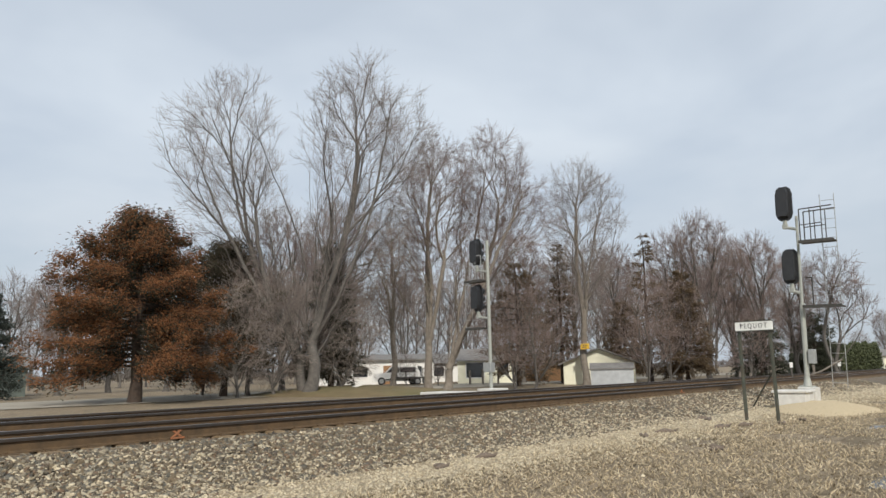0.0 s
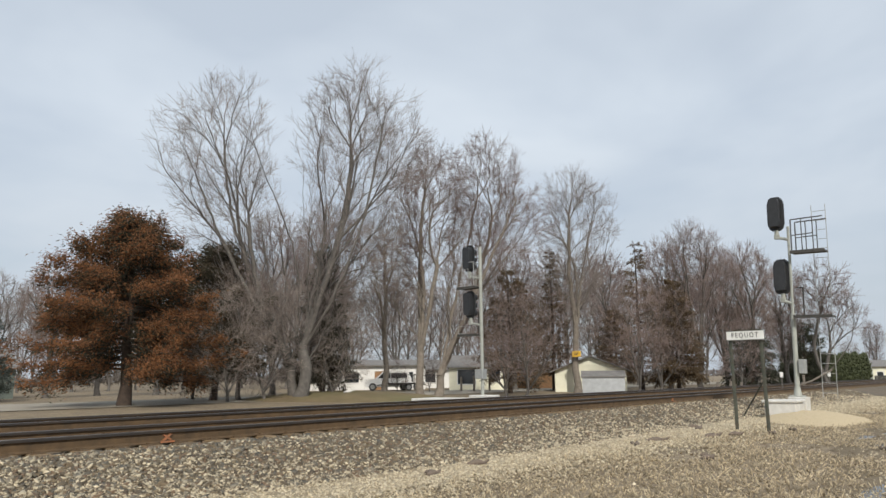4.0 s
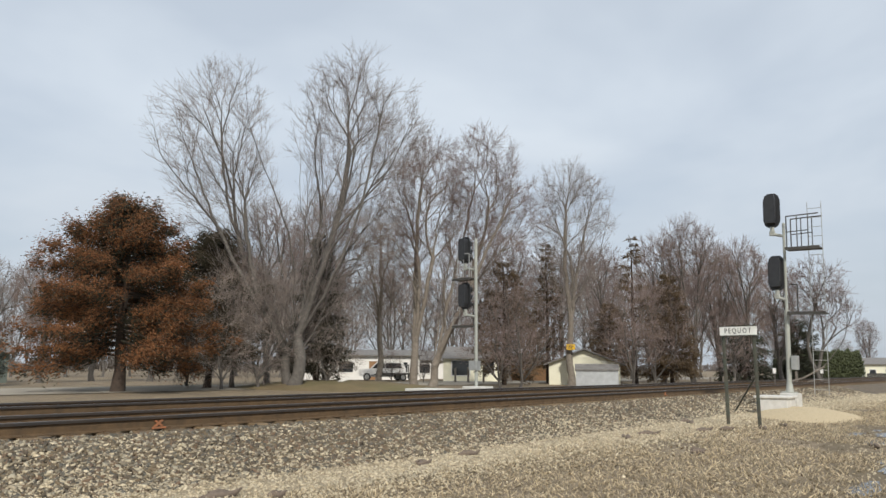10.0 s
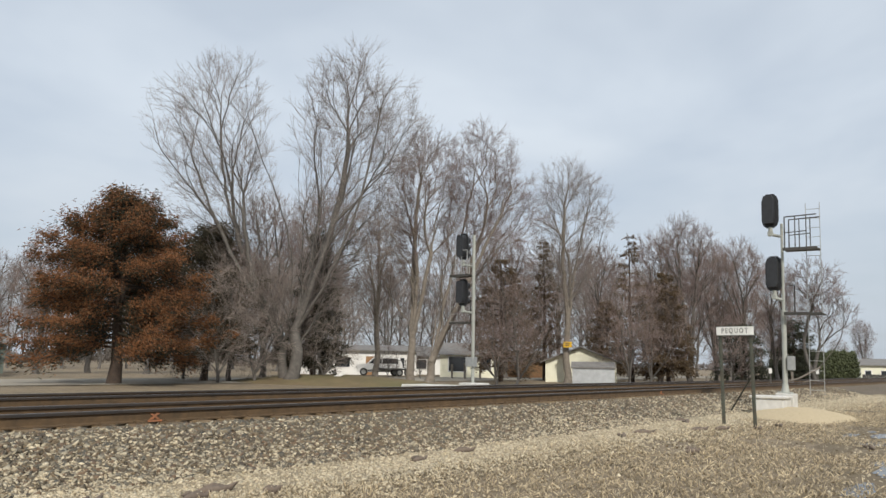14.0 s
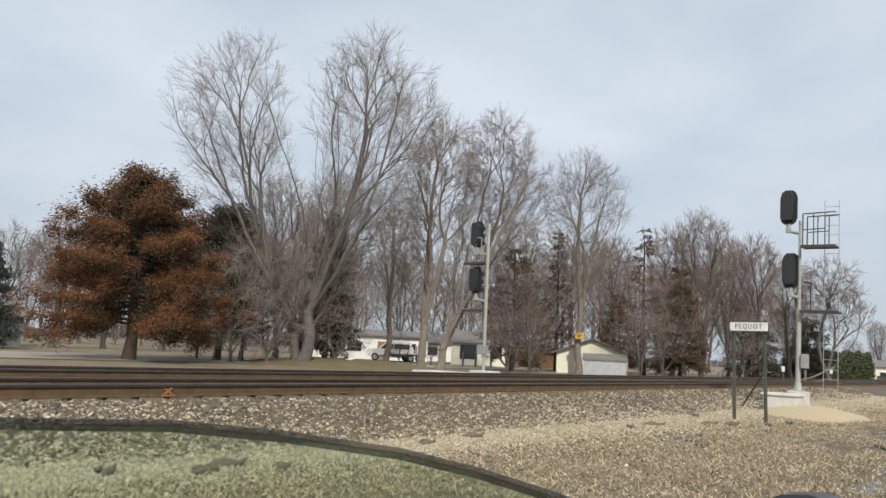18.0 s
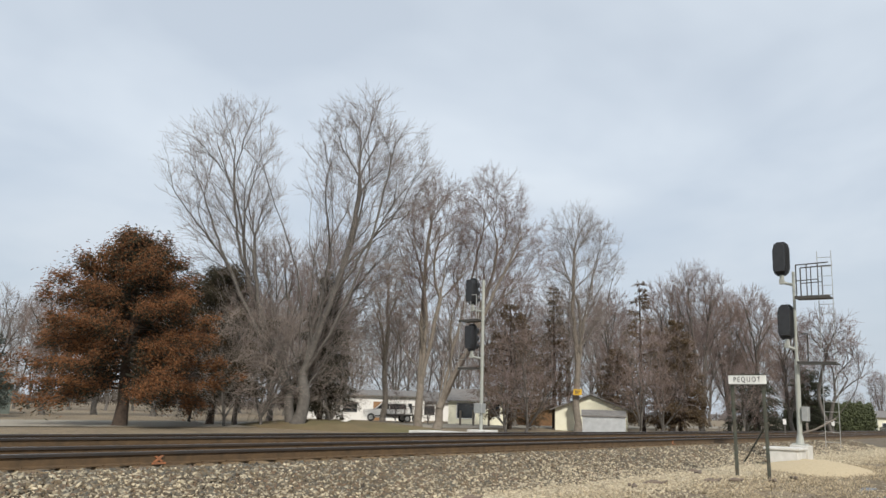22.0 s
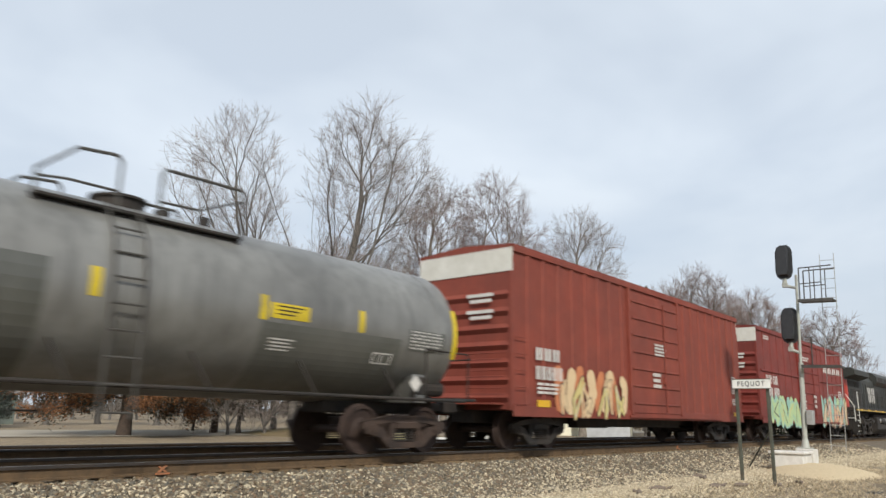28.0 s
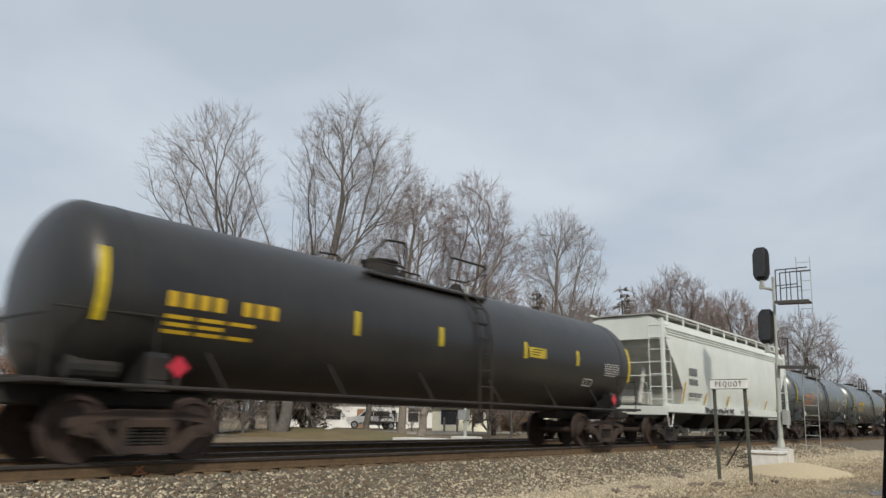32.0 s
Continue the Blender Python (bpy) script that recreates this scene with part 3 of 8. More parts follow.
def build_land():
    g = Geo()
    for x in range(-80, 240, 4):
        g.v += [(x, 33.0 + noise.noise((x * 0.1, 0, 0)) * 0.4, ground_z(x, 33) + 0.03), (x, 41.5 + noise.noise((x * 0.1, 9, 0)) * 0.5, ground_z(x, 41) + 0.03)]
    g.f = [(2 * i, 2 * i + 2, 2 * i + 3, 2 * i + 1) for i in range(len(g.v) // 2 - 1)]
    tagged(part("road", g, M_ROAD, smooth=True), "pale gravel side road parallel to the railway", "road", kind="structure")
    def level_at(x, y):
        i, j = 2 * math.floor(x / 2), 2 * math.floor(y / 2)
        u, v = (x - i) / 2, (y - j) / 2
        h = [[ground_z(a, b) + noise.noise((a * 0.21, b * 0.21, 0)) * 0.05 for b in (j, j + 2)] for a in (i, i + 2)]
        return (h[0][0] * (1 - u) + h[1][0] * u) * (1 - v) + (h[0][1] * (1 - u) + h[1][1] * u) * v
    # wet mud with broken sheets of water
    for i, (mx, my, rx, ry, wet) in enumerate(((18.4, 2.65, 5.0, 1.1, 0.58), (12.4, 1.5, 4.6, 0.9, 0.52), (26.5, 2.6, 5.5, 1.1, 0.4))):
        k = 46
        for name, mat_, level, lab in (("mud", M_MUD, 0.0, "dark wet mud in the wheel ruts"), ("puddle", M_WATER, wet, "shallow muddy puddle in the wheel ruts")):
            g = Geo()
            for a in range(k):
                for b in range(k):
                    u, v = -1 + 2 * (a + 0.5) / k, -1 + 2 * (b + 0.5) / k
                    x, y = mx + rx * u, my + ry * v
                    if 1 - (u * u + v * v) ** 0.5 + 0.75 * noise.noise((x * 0.9, y * 2.6, 3 + i)) - level > 0.12:
                        hx, hy = rx / k, ry / k
                        z = 0.012 if mat_ is M_WATER else 0.006
                        o = len(g.v)
                        g.v += [(c, d, level_at(c, d) + z) for c, d in ((x - hx, y - hy), (x + hx, y - hy), (x + hx, y + hy), (x - hx, y + hy))]
                        g.f.append((o, o + 1, o + 2, o + 3))
            if g.f:
                tagged(part(name, g, mat_), lab, name, kind="structure")
    rng = np.random.default_rng(11)
    n = 60000
    x = 2.0 + 34 * rng.random(n) ** 1.5
    y = rng.uniform(0.2, 6.9, n)
    keep = (np.array([noise.noise((a * 0.5, b * 0.5, 4)) for a, b in zip(x, y)]) + 0.25 * (y - 3.0) / 3 - 0.5 * np.clip(y - 6.0, 0, 1) > -0.18)
    x, y = x[keep], y[keep]
    n = len(x)
    way = np.stack([rng.normal(0, 0.8, n), rng.normal(0, 0.8, n), rng.uniform(0.25, 1.0, n)], 1)
    z = np.array([ground_z(a, b) + noise.noise((a * 0.21, b * 0.21, 0)) * 0.05 for a, b in zip(x, y)]) - 0.01
    ob = part("dry_grass", spray_mesh("dry_grass", np.stack([x, y, z], 1), way, rng.uniform(0.05, 0.15, n), rng.uniform(0.004, 0.011, n), M_BLADE, 3), M_BLADE)
    tagged(ob, "matted dry straw-coloured grass tufts", "grass", kind="stuff")
    for name, mat_, count, lo, hi, lab in (("grass_chips", M_LIME, 12000, 0.009, 0.03, "pale stone chips scattered in the dry grass"), ("dark_crumbs", M_TIE, 2600, 0.008, 0.03, "dark crumbs of wood and clinker in the dry grass")):
        x = 2.0 + 34 * rng.random(count) ** 1.5
        y = 7.4 - 6.4 * rng.random(count) ** (1.7 if mat_ is M_LIME else 1.0)
        z = np.array([ground_z(a, b) + noise.noise((a * 0.21, b * 0.21, 0)) * 0.05 for a, b in zip(x, y)])
        ob = part(name, lumps_mesh(name, np.stack([x, y, z + 0.004], 1), rng.uniform(lo, hi, count) * (0.8 + x / 40), mat_, 16), mat_)
        tagged(ob, lab, "stones" if mat_ is M_LIME else "debris", kind="stuff")

# ---- signals, sign, concrete ----


def text_mesh(word, size, depth=0.004):
    cu = bpy.data.curves.new("lettering", "FONT")
    cu.body, cu.size, cu.extrude, cu.align_x, cu.align_y = word, size, depth, "CENTER", "CENTER"
    cu.space_character = 1.42
    cu.offset = -size * 0.006
    ob = bpy.data.objects.new("lettering", cu)
    me = bpy.data.meshes.new_from_object(ob)
    bpy.data.objects.remove(ob)
    return me


def signal_head(parent, y, z, flip):
    """A dark three-lamp head with its tall backplate and hoods; its face looks along the line."""
    hd = part("signal_head", Geo().prism([(y + a * 0.27, z + b) for a, b in ((-0.45, -0.58), (0.45, -0.58), (0.8, -0.5), (1, -0.34), (1, 0.34), (0.82, 0.5), (0.45, 0.59), (-0.45, 0.59), (-0.82, 0.5), (-1, 0.34), (-1, -0.34), (-0.8, -0.5))],
              "x", -0.02, 0.02), M_BLACK, parent, "black three-lamp signal head with backplate")
    part("lamp_case", Geo().prism([(y + a * 0.17, z + b) for a, b in ((-0.8, -0.46), (0.8, -0.46), (1, -0.3), (1, 0.34), (0.8, 0.48), (-0.8, 0.48), (-1, 0.34), (-1, -0.3))],
         "x", -flip * 0.02 if flip < 0 else -0.30, 0.30 if flip < 0 else 0.02), M_BLACK, hd)
    for k in (-0.33, 0.0, 0.33):
        prof = [(flip * 0.02, 0.135), (flip * 0.34, 0.135), (flip * 0.34, 0.12), (flip * 0.05, 0.12)]
        part("hood", Geo().lathe(prof, 14, y, z + k), M_BLACK, hd)
    g = Geo().cyl((0, y, z - 0.56), (0, y, z - 0.72), 0.07).box(-0.06, 0.06, y - 0.08, y + 0.08, z - 0.86, z - 0.7, 0.01).cyl((0, y, z - 0.8), (0, 0, z - 0.9), 0.05)
    part("head_bracket", g, M_ALU, parent, "pale cast bracket")


def service_platform(parent, z, side, width, railed):
    """Grating, railing and ladder on one side of the mast."""
    y0, y1 = sorted((side * 0.08, side * width))
    part("platform", Geo().box(-0.28, 0.28, y0, y1, z - 0.05, z, 0.005).box(-0.3, -0.26, y0, y1, z - 0.08, z + 0.02, 0), M_DKSTEEL, parent, "dark steel grating platform")
    for x in ((-0.28, 0.28) if railed else ()):
        mt = M_DKSTEEL if side < 0 else M_GALV
        part("railing", Geo().tube([(x, side * 0.15, z), (x, side * 0.15, z + 1.05), (x, side * width, z + 1.08)], 0.02), mt, parent)
        part("mid_rail", Geo().tube([(x, side * 0.15, z + 0.52), (x, side * width * 0.72, z + 0.55)], 0.016), mt, parent)
        for f in (0.42, 0.72):
            part("rail_post", Geo().tube([(x, side * width * f, z), (x, side * width * f, z + 1.06)], 0.016), mt, parent)
    if not railed:
        part("rail_post", Geo().tube([(0.2, side * 0.3, z), (0.2, side * 0.3, z + 0.95)], 0.018), M_DKSTEEL, parent)
        part("top_rail", Geo().tube([(0.2, side * 0.3, z + 0.95), (0.2, side * 0.1, z + 0.95)], 0.018), M_DKSTEEL, parent)


def ladder(parent, y, z0, z1, width, material):
    for s in (0, 1):
        part("ladder_stile", Geo().cyl((0.1, y + s * width, z0), (0.1, y + s * width, z1), 0.011, n=6), material, parent)
    z = z0 + 0.15
    while z < z1:
        part("ladder_rung", Geo().cyl((0.1, y, z), (0.1, y + width, z), 0.009, n=6), material, parent)
        z += 0.31


def build_signals():
    near = thing("signal_mast", pose(25.6, 6.43, 0.0, 1.9, 0, 0), "tall pale signal mast with two black heads, platforms and ladder", "railway signal")
    part("pole", Geo().cyl((0, 0, 0.0), (0, 0, 2.7), 0.078, n=16).cyl((0, 0, 2.7), (0, 0, 5.6), 0.045, n=14), M_ALU, near, smooth=True)
    part("base_flange", Geo().box(-0.2, 0.2, -0.2, 0.2, 0.0, 0.04, 0.005).cyl((0, 0, 0.04), (0, 0, 0.3), 0.13, 0.09, n=16), M_ALU, near)
    part("foundation", Geo().box(-0.28, 0.28, -0.30, 0.24, -0.75, -0.002, 0.02), M_CONC, near, "pale concrete footing")
    signal_head(near, 0.36, 6.06, 1)
    signal_head(near, 0.27, 3.92, 1)
    service_platform(near, 4.72, -1, 1.12, True)
    service_platform(near, 2.60, -1, 1.22, False)
    ladder(near, -1.14, 0.0, 6.25, 0.42, M_GALV)
    part("junction_box", Geo().box(-0.14, 0.12, -0.3, -0.1, 0.75, 1.2, 0.015), M_GALV, near)
    far = thing("signal_mast", pose(24.5, 18.31, -0.05), "slim galvanised signal mast with two black heads across the tracks", "railway signal")
    part("pole", Geo().cyl((0, 0, 0.0), (0, 0, 6.3), 0.07, n=14), M_ALU, far, smooth=True)
    part("base_flange", Geo().box(-0.45, 0.45, -0.55, 0.4, -0.35, 0.06, 0.02), M_CONC, far, "pale concrete footing")
    signal_head(far, 0.56, 5.85, 1)
    signal_head(far, 0.56, 3.86, 1)
    service_platform(far, 4.6, 1, 1.08, True)
    service_platform(far, 2.58, 1, 1.08, False)
    ladder(far, 0.95, 2.5, 5.6, 0.38, M_GALV)
    part("junction_box", Geo().box(-0.16, 0.16, -0.12, 0.28, 0.72, 1.12, 0.015), M_GALV, far)
    cab = thing("concrete_pad", pose(24.5, 20.6, -0.13), "low white concrete slab beside the far track", "slab")
    part("slab", Geo().box(-0.8, 0.8, -1.0, 1.0, -0.45, 0.0, 0.02), M_CONC, cab)
    box = thing("cable_box", pose(24.55, 6.6, -0.66), "white concrete cable box with an overhanging lid", "concrete box")
    part("box_wall", Geo().box(-0.45, 0.5, -0.46, 0.46, 0.0, 0.52, 0.02), M_CONC, box)
    part("lid", Geo().box(-0.5, 0.55, -0.52, 0.52, 0.52, 0.60, 0.015), M_CONC, box, "flat pale concrete lid")
    g = Geo()
    rings, segs = 9, 40
    for i in range(rings):
        for k in range(segs):
            t = 2 * math.pi * k / segs
            r = i / (rings - 1)
            w = 1 + 0.22 * noise.noise((math.cos(t), math.sin(t), 1.5))
            p, q = 3.7 * r * w * math.cos(t), 1.75 * r * w * math.sin(t)
            x, y = 24.0 + p * 0.96 - q * 0.26, 5.75 + p * 0.26 + q * 0.96
            g.v.append((x, y, -0.68 + 0.30 * (1 - r * r) ** 0.9 + 0.03 * noise.noise((x * 1.5, y * 1.5, 0))))
    for i in range(rings - 1):
        for k in range(segs):
            j = (k + 1) % segs
            g.f.append((i * segs + k, (i + 1) * segs + k, (i + 1) * segs + j, i * segs + j))
    tagged(part("gravel_mound", g, M_SAND, smooth=True), "smooth pale sandy gravel mound around the footing", "gravel mound")


def build_sign():
    s = thing("station_sign", pose(18.4, 5.72, -0.65), "white station name board on two thin dark posts", "sign")
    part("board", Geo().box(-0.02, 0.02, -0.455, 0.43, 2.21, 2.44, 0.006), M_SIGN, s, "white painted board")
    for e, (a, b) in {"frame": (2.205, 2.22), "frame_top": (2.43, 2.445)}.items():
        part("board_edge", Geo().box(-0.025, 0.025, -0.46, 0.435, a, b, 0), M_POST, s)
    me = text_mesh("PEQUOT", 0.172)
    me.materials.clear()
    me.materials.append(M_INK)
    part("lettering", me, None, s, "black capital letters", at=Matrix.Translation((-0.026, -0.012, 2.325)) @ Matrix.Rotation(radians(-90), 4, "Z") @ Matrix.Rotation(radians(90), 4, "X") @ Matrix.Diagonal((0.74, 1, 1, 1)))
    for y in (0.36, -0.37):
        part("post", Geo().box(0.022, 0.062, y - 0.025, y + 0.025, -0.1, 2.4, 0.004).box(0.03, 0.055, y - 0.04, y + 0.04, -0.1, 2.4, 0), M_POST, s)
    part("brace", Geo().cyl((0.06, -0.36, 1.25), (0.9, 0.45, 0.35), 0.02, n=6), M_POST, s)


def build_debris():
    rng = random.Random(3)
    spots = [(16.3, 5.9, 0.5), (16.9, 5.6, 0.35), (18.2, 6.9, 0.6), (18.6, 7.2, 0.4), (17.6, 5.0, 0.22), (15.0, 2.4, 0.2), (18.9, 4.9, 0.25), (4.62, 6.78, 0.42), (4.2, 6.5, 0.36), (5.0, 6.35, 0.2), (14.7, 6.5, 0.55), (13.5, 6.4, 0.3), (11.8, 4.4, 0.25), (3.4, 6.9, 0.3), (8.0, 6.9, 0.3), (9.3, 7.1, 0.35)]
    for x, y, s in spots:
        o = thing("wood_scrap", pose(x, y, ground_z(x, y) + noise.noise((x * 0.21, y * 0.21, 0)) * 0.05, 0, 0, rng.uniform(-50, 50)), "weathered grey-brown splinter of broken tie in the grass", "debris", "wood scraps")
        for k in range(2):
            z, off = 0.045 + 0.02 * k, (0.0, 0.09)[k]
            st = [(Vector((s * (t / 5 - 0.5) * (1, 0.6)[k], off + rng.uniform(-0.015, 0.015), z + rng.uniform(-0.012, 0.012) + 0.05 * (t == 5) * (k == 0))), (0.012, 0.04, 0.05, 0.045, 0.036, 0.01)[t] * (1, 0.6)[k]) for t in range(6)]
            part("splinter", strands_mesh("splinter", [st], 6, M_SCRAP), None, o)


# ---- trees ----


def strands_mesh(name, strands, sides, material):
    """Tapered bent tubes: each strand is a list of (point, radius)."""
    vs, fs = [], []
    ring = [(math.cos(2 * math.pi * k / sides), math.sin(2 * math.pi * k / sides)) for k in range(sides)]
    for st in strands:
        o = len(vs)
        n = len(st)
        for i, (p, r) in enumerate(st):
            d = (st[min(n - 1, i + 1)][0] - st[max(0, i - 1)][0]).normalized()
            u = d.cross(Vector((0.31, 0.95, 0.05))).normalized()
            w = d.cross(u)
            vs.extend(p + u * (c * r) + w * (e * r) for c, e in ring)
        for i in range(n - 1):
            for k in range(sides):
                j = (k + 1) % sides
                fs.append((o + i * sides + k, o + i * sides + j, o + (i + 1) * sides + j, o + (i + 1) * sides + k))
    return quads_mesh(name, [tuple(v) for v in vs], fs, material)


def grow(seed, leaders, blobs, trunk_r, fork, tips=(16, 110, 620), twigs=5, thin=0.0062, acute=(0.93, 0.86, 0.74), twig_len=(0.45, 1.0), lift=0.05, shell=(0.75, 0.5, 0.4), low=0.0, bend=0.05, tip_r=0.0080):
    """A bare tree. Leaders (across, deep, height) rise from the fork; ever finer branches reach out for points
    spread through the crown's blobs (across, deep, height, and their half sizes), leaving the nearest wood at an acute angle."""
    rng = random.Random(seed)
    pos, way, far, rows = [], [], [], []      # nodes: place, direction, way from the root
    above = []                                # the node below each node

    weight = [b[3] * b[4] * b[5] for b in blobs]
    heart = sum(b[2] * w for b, w in zip(blobs, weight)) / sum(weight)
    axis = np.array([sum(b[k] * w for b, w in zip(blobs, weight)) / sum(weight) for k in (0, 1)])

    def lay(start, end, d0, level):
        """One curved strand from a node to a point."""
        p0 = pos[start]
        L = (end - p0).length
        n = max(2, int(L / (0.75, 0.55, 0.40, 0.34)[level]))
        c1 = p0 + d0 * L * 0.36
        mid = Vector((axis[0], axis[1], 0)) * min(1.0, end.z / heart)
        out = Vector((end.x - mid.x, end.y - mid.y, 0)) * 0.16
        out = ((end - p0).normalized() * 0.8 + out + Vector((0, 0, 0.45 + lift * 4))).normalized()
        c2 = end - out * L * 0.36
        side = Vector((rng.gauss(0, 1), rng.gauss(0, 1), rng.gauss(0, 0.5))) * L * bend
        ids, prev = [start], start
        for i in range(1, n + 1):
            t = i / n
            q = p0 * (1 - t) ** 3 + c1 * 3 * t * (1 - t) ** 2 + c2 * 3 * t * t * (1 - t) + end * t ** 3
            q = q + side * math.sin(math.pi * t)
            if 0 < i < n:
                q = q + Vector((rng.gauss(0, 1), rng.gauss(0, 1), rng.gauss(0, 1))) * (0.035 if level < 2 else 0.028)
            pos.append(q)
            way.append((q - pos[prev]).normalized())
            far.append(far[prev] + (q - pos[prev]).length)
            above.append(prev)
            ids.append(len(pos) - 1)
            prev = ids[-1]
        rows.append((level, ids))

    pos.append(Vector((0, 0, -0.15))); way.append(Vector((0, 0, 1))); far.append(0.0); above.append(-1)
    lean = sum((Vector(l) for l in leaders), Vector()) / len(leaders)
    lay(0, Vector((lean.x * 0.025 * fork, lean.y * 0.025 * fork, fork)), Vector((0, 0, 1)), 0)
    top = len(pos) - 1
    for x, y, h in leaders:
        e = Vector((x, y, h))
        lay(top, e, (Vector((x, y, h * 0.8)).normalized() + Vector((0, 0, 0.12))).normalized(), 0)
    P, D, F, known = np.zeros((40000, 3)), np.zeros((40000, 3)), np.zeros(40000), 0
    for level in range(3):
        for k in range(tips[level]):
            b = rng.choices(blobs, weight)[0]
            while True:
                v = Vector((rng.gauss(0, 1), rng.gauss(0, 1), rng.gauss(0, 1))).normalized()
                if v.z > -0.35 or rng.random() < 0.5 + low:
                    break
            r = shell[level] + (1 - shell[level]) * rng.random() ** 0.55
            r *= 0.9 + 0.26 * noise.noise((v.x * 1.7 + seed, v.y * 1.7, v.z * 1.7 + b[2]))
            e = Vector((b[0] + b[3] * v.x * r, b[1] + b[4] * v.y * r, b[2] + b[5] * v.z * r))
            m = len(pos)
            for q in range(known, m):
                P[q], D[q], F[q] = pos[q], way[q], far[q]
            known = m
            V = np.array(e) - P[:m]
            dist = np.linalg.norm(V, axis=1) + 1e-6
            cosine = (V * D[:m]).sum(1) / dist
            cost = dist * (1 + 0.6 * (1 - cosine)) + 0.12 * F[:m]
            lim = acute[level]
            cost[(cosine < lim) | (dist < 0.25)] += 40
            mid = axis[None, :] * np.clip(P[:m, 2:3] / heart, 0, 1)
            inward = np.linalg.norm(P[:m, :2] - mid, axis=1) - math.hypot(e.x - axis[0] * min(1, e.z / heart), e.y - axis[1] * min(1, e.z / heart))
            cost += 7.0 * np.clip(inward - 0.1, 0, None)
            cost[:top // 2 + 1] += 60
            i = int(np.argmin(cost))
            u = (e - pos[i]).normalized()
            lay(i, e, (way[i] * 0.45 + u * 0.75).normalized(), level + 1)
    # thickness by the wood that each node carries
    carry = [0.0] * len(pos)
    for i in range(len(pos) - 1, 0, -1):
        if carry[i] == 0.0:
            carry[i] = tip_r ** 1.95
        carry[above[i]] += carry[i]
    rad = [c ** (1 / 1.95) for c in carry]
    scale = trunk_r / max(rad[1:])
    rad = [max(thin * 1.15, r * (1 + (scale - 1) * min(1.0, r / max(rad[1:]) * 1.6))) for r in rad]
    limbs, fine, trunk = [], [], []
    for k, (level, ids) in enumerate(rows):
        st = [(pos[i], rad[ids[1]] * (1.25 if level == 0 else 1.0) if j == 0 else rad[i]) for j, i in enumerate(ids)]
        if k == 0:
            st = [(st[0][0], trunk_r * 1.55), (st[0][0].lerp(st[1][0], 0.45), trunk_r * 1.12)] + [(p, trunk_r * (1.0 - 0.25 * (j + 1) / len(st))) for j, (p, r) in enumerate(st[1:])]
            trunk.append(st)
        elif level == 0:
            trunk.append(st)
        elif level < 3:
            limbs.append(st)
        else:
            fine.append(st)
        if level >= 2:
            for i in ids[1:]:
                for _ in range(twigs if level == 3 and i == ids[-1] else max(1, twigs // (2 if level == 3 else 3))):
                    d = way[i]
                    side = d.orthogonal().normalized()
                    side.rotate(Matrix.Rotation(rng.uniform(0, 6.283), 3, d))
                    a = radians(rng.uniform(14, 52))
                    q = (d * math.cos(a) + side * math.sin(a) + Vector((0, 0, lift))).normalized()
                    L = rng.uniform(*twig_len)
                    p1 = pos[i] + q * L * 0.5
                    q2 = (q + Vector((rng.gauss(0, 0.16), rng.gauss(0, 0.16), rng.gauss(0.06, 0.16) + lift))).normalized()
                    fine.append([(pos[i], thin), (p1, thin * 0.92), (p1 + q2 * L * 0.5, thin * 0.7)])
    return trunk, limbs, fine


TREE_KINDS = {}


def tree_kind(name, bark, twig, *a, **k):
    trunk, limbs, fine = grow(*a, **k)
    TREE_KINDS[name] = ([strands_mesh("trunk", trunk[:1], 10, bark)] + [strands_mesh("limb", [st], 8, bark) for st in trunk[1:]],
                        strands_mesh("boughs", limbs, 5, bark), strands_mesh("twigs", fine, 3, twig))


def put_tree(kind, az, dist, turn=0.0, size=1.0, label="tall leafless deciduous tree with grey bark", wide=1.0):
    px_, py_, pz = place(az, dist)
    t = thing("bare_tree", pose(px_, py_, pz - 0.05, 0, 0, turn + az - 90), label, "tree", "bare trees")
    stems, boughs, twigs = TREE_KINDS[kind]
    for nm, me in [("trunk" if k == 0 else "limb", m) for k, m in enumerate(stems)] + [("branchwork", boughs), ("crown", twigs)]:
        o = part(nm, me, None, t)
        o.scale = (size * wide, size * wide, size)
        if nm in ("branchwork", "crown"):
            tagged(o, kind="stuff")
    return t


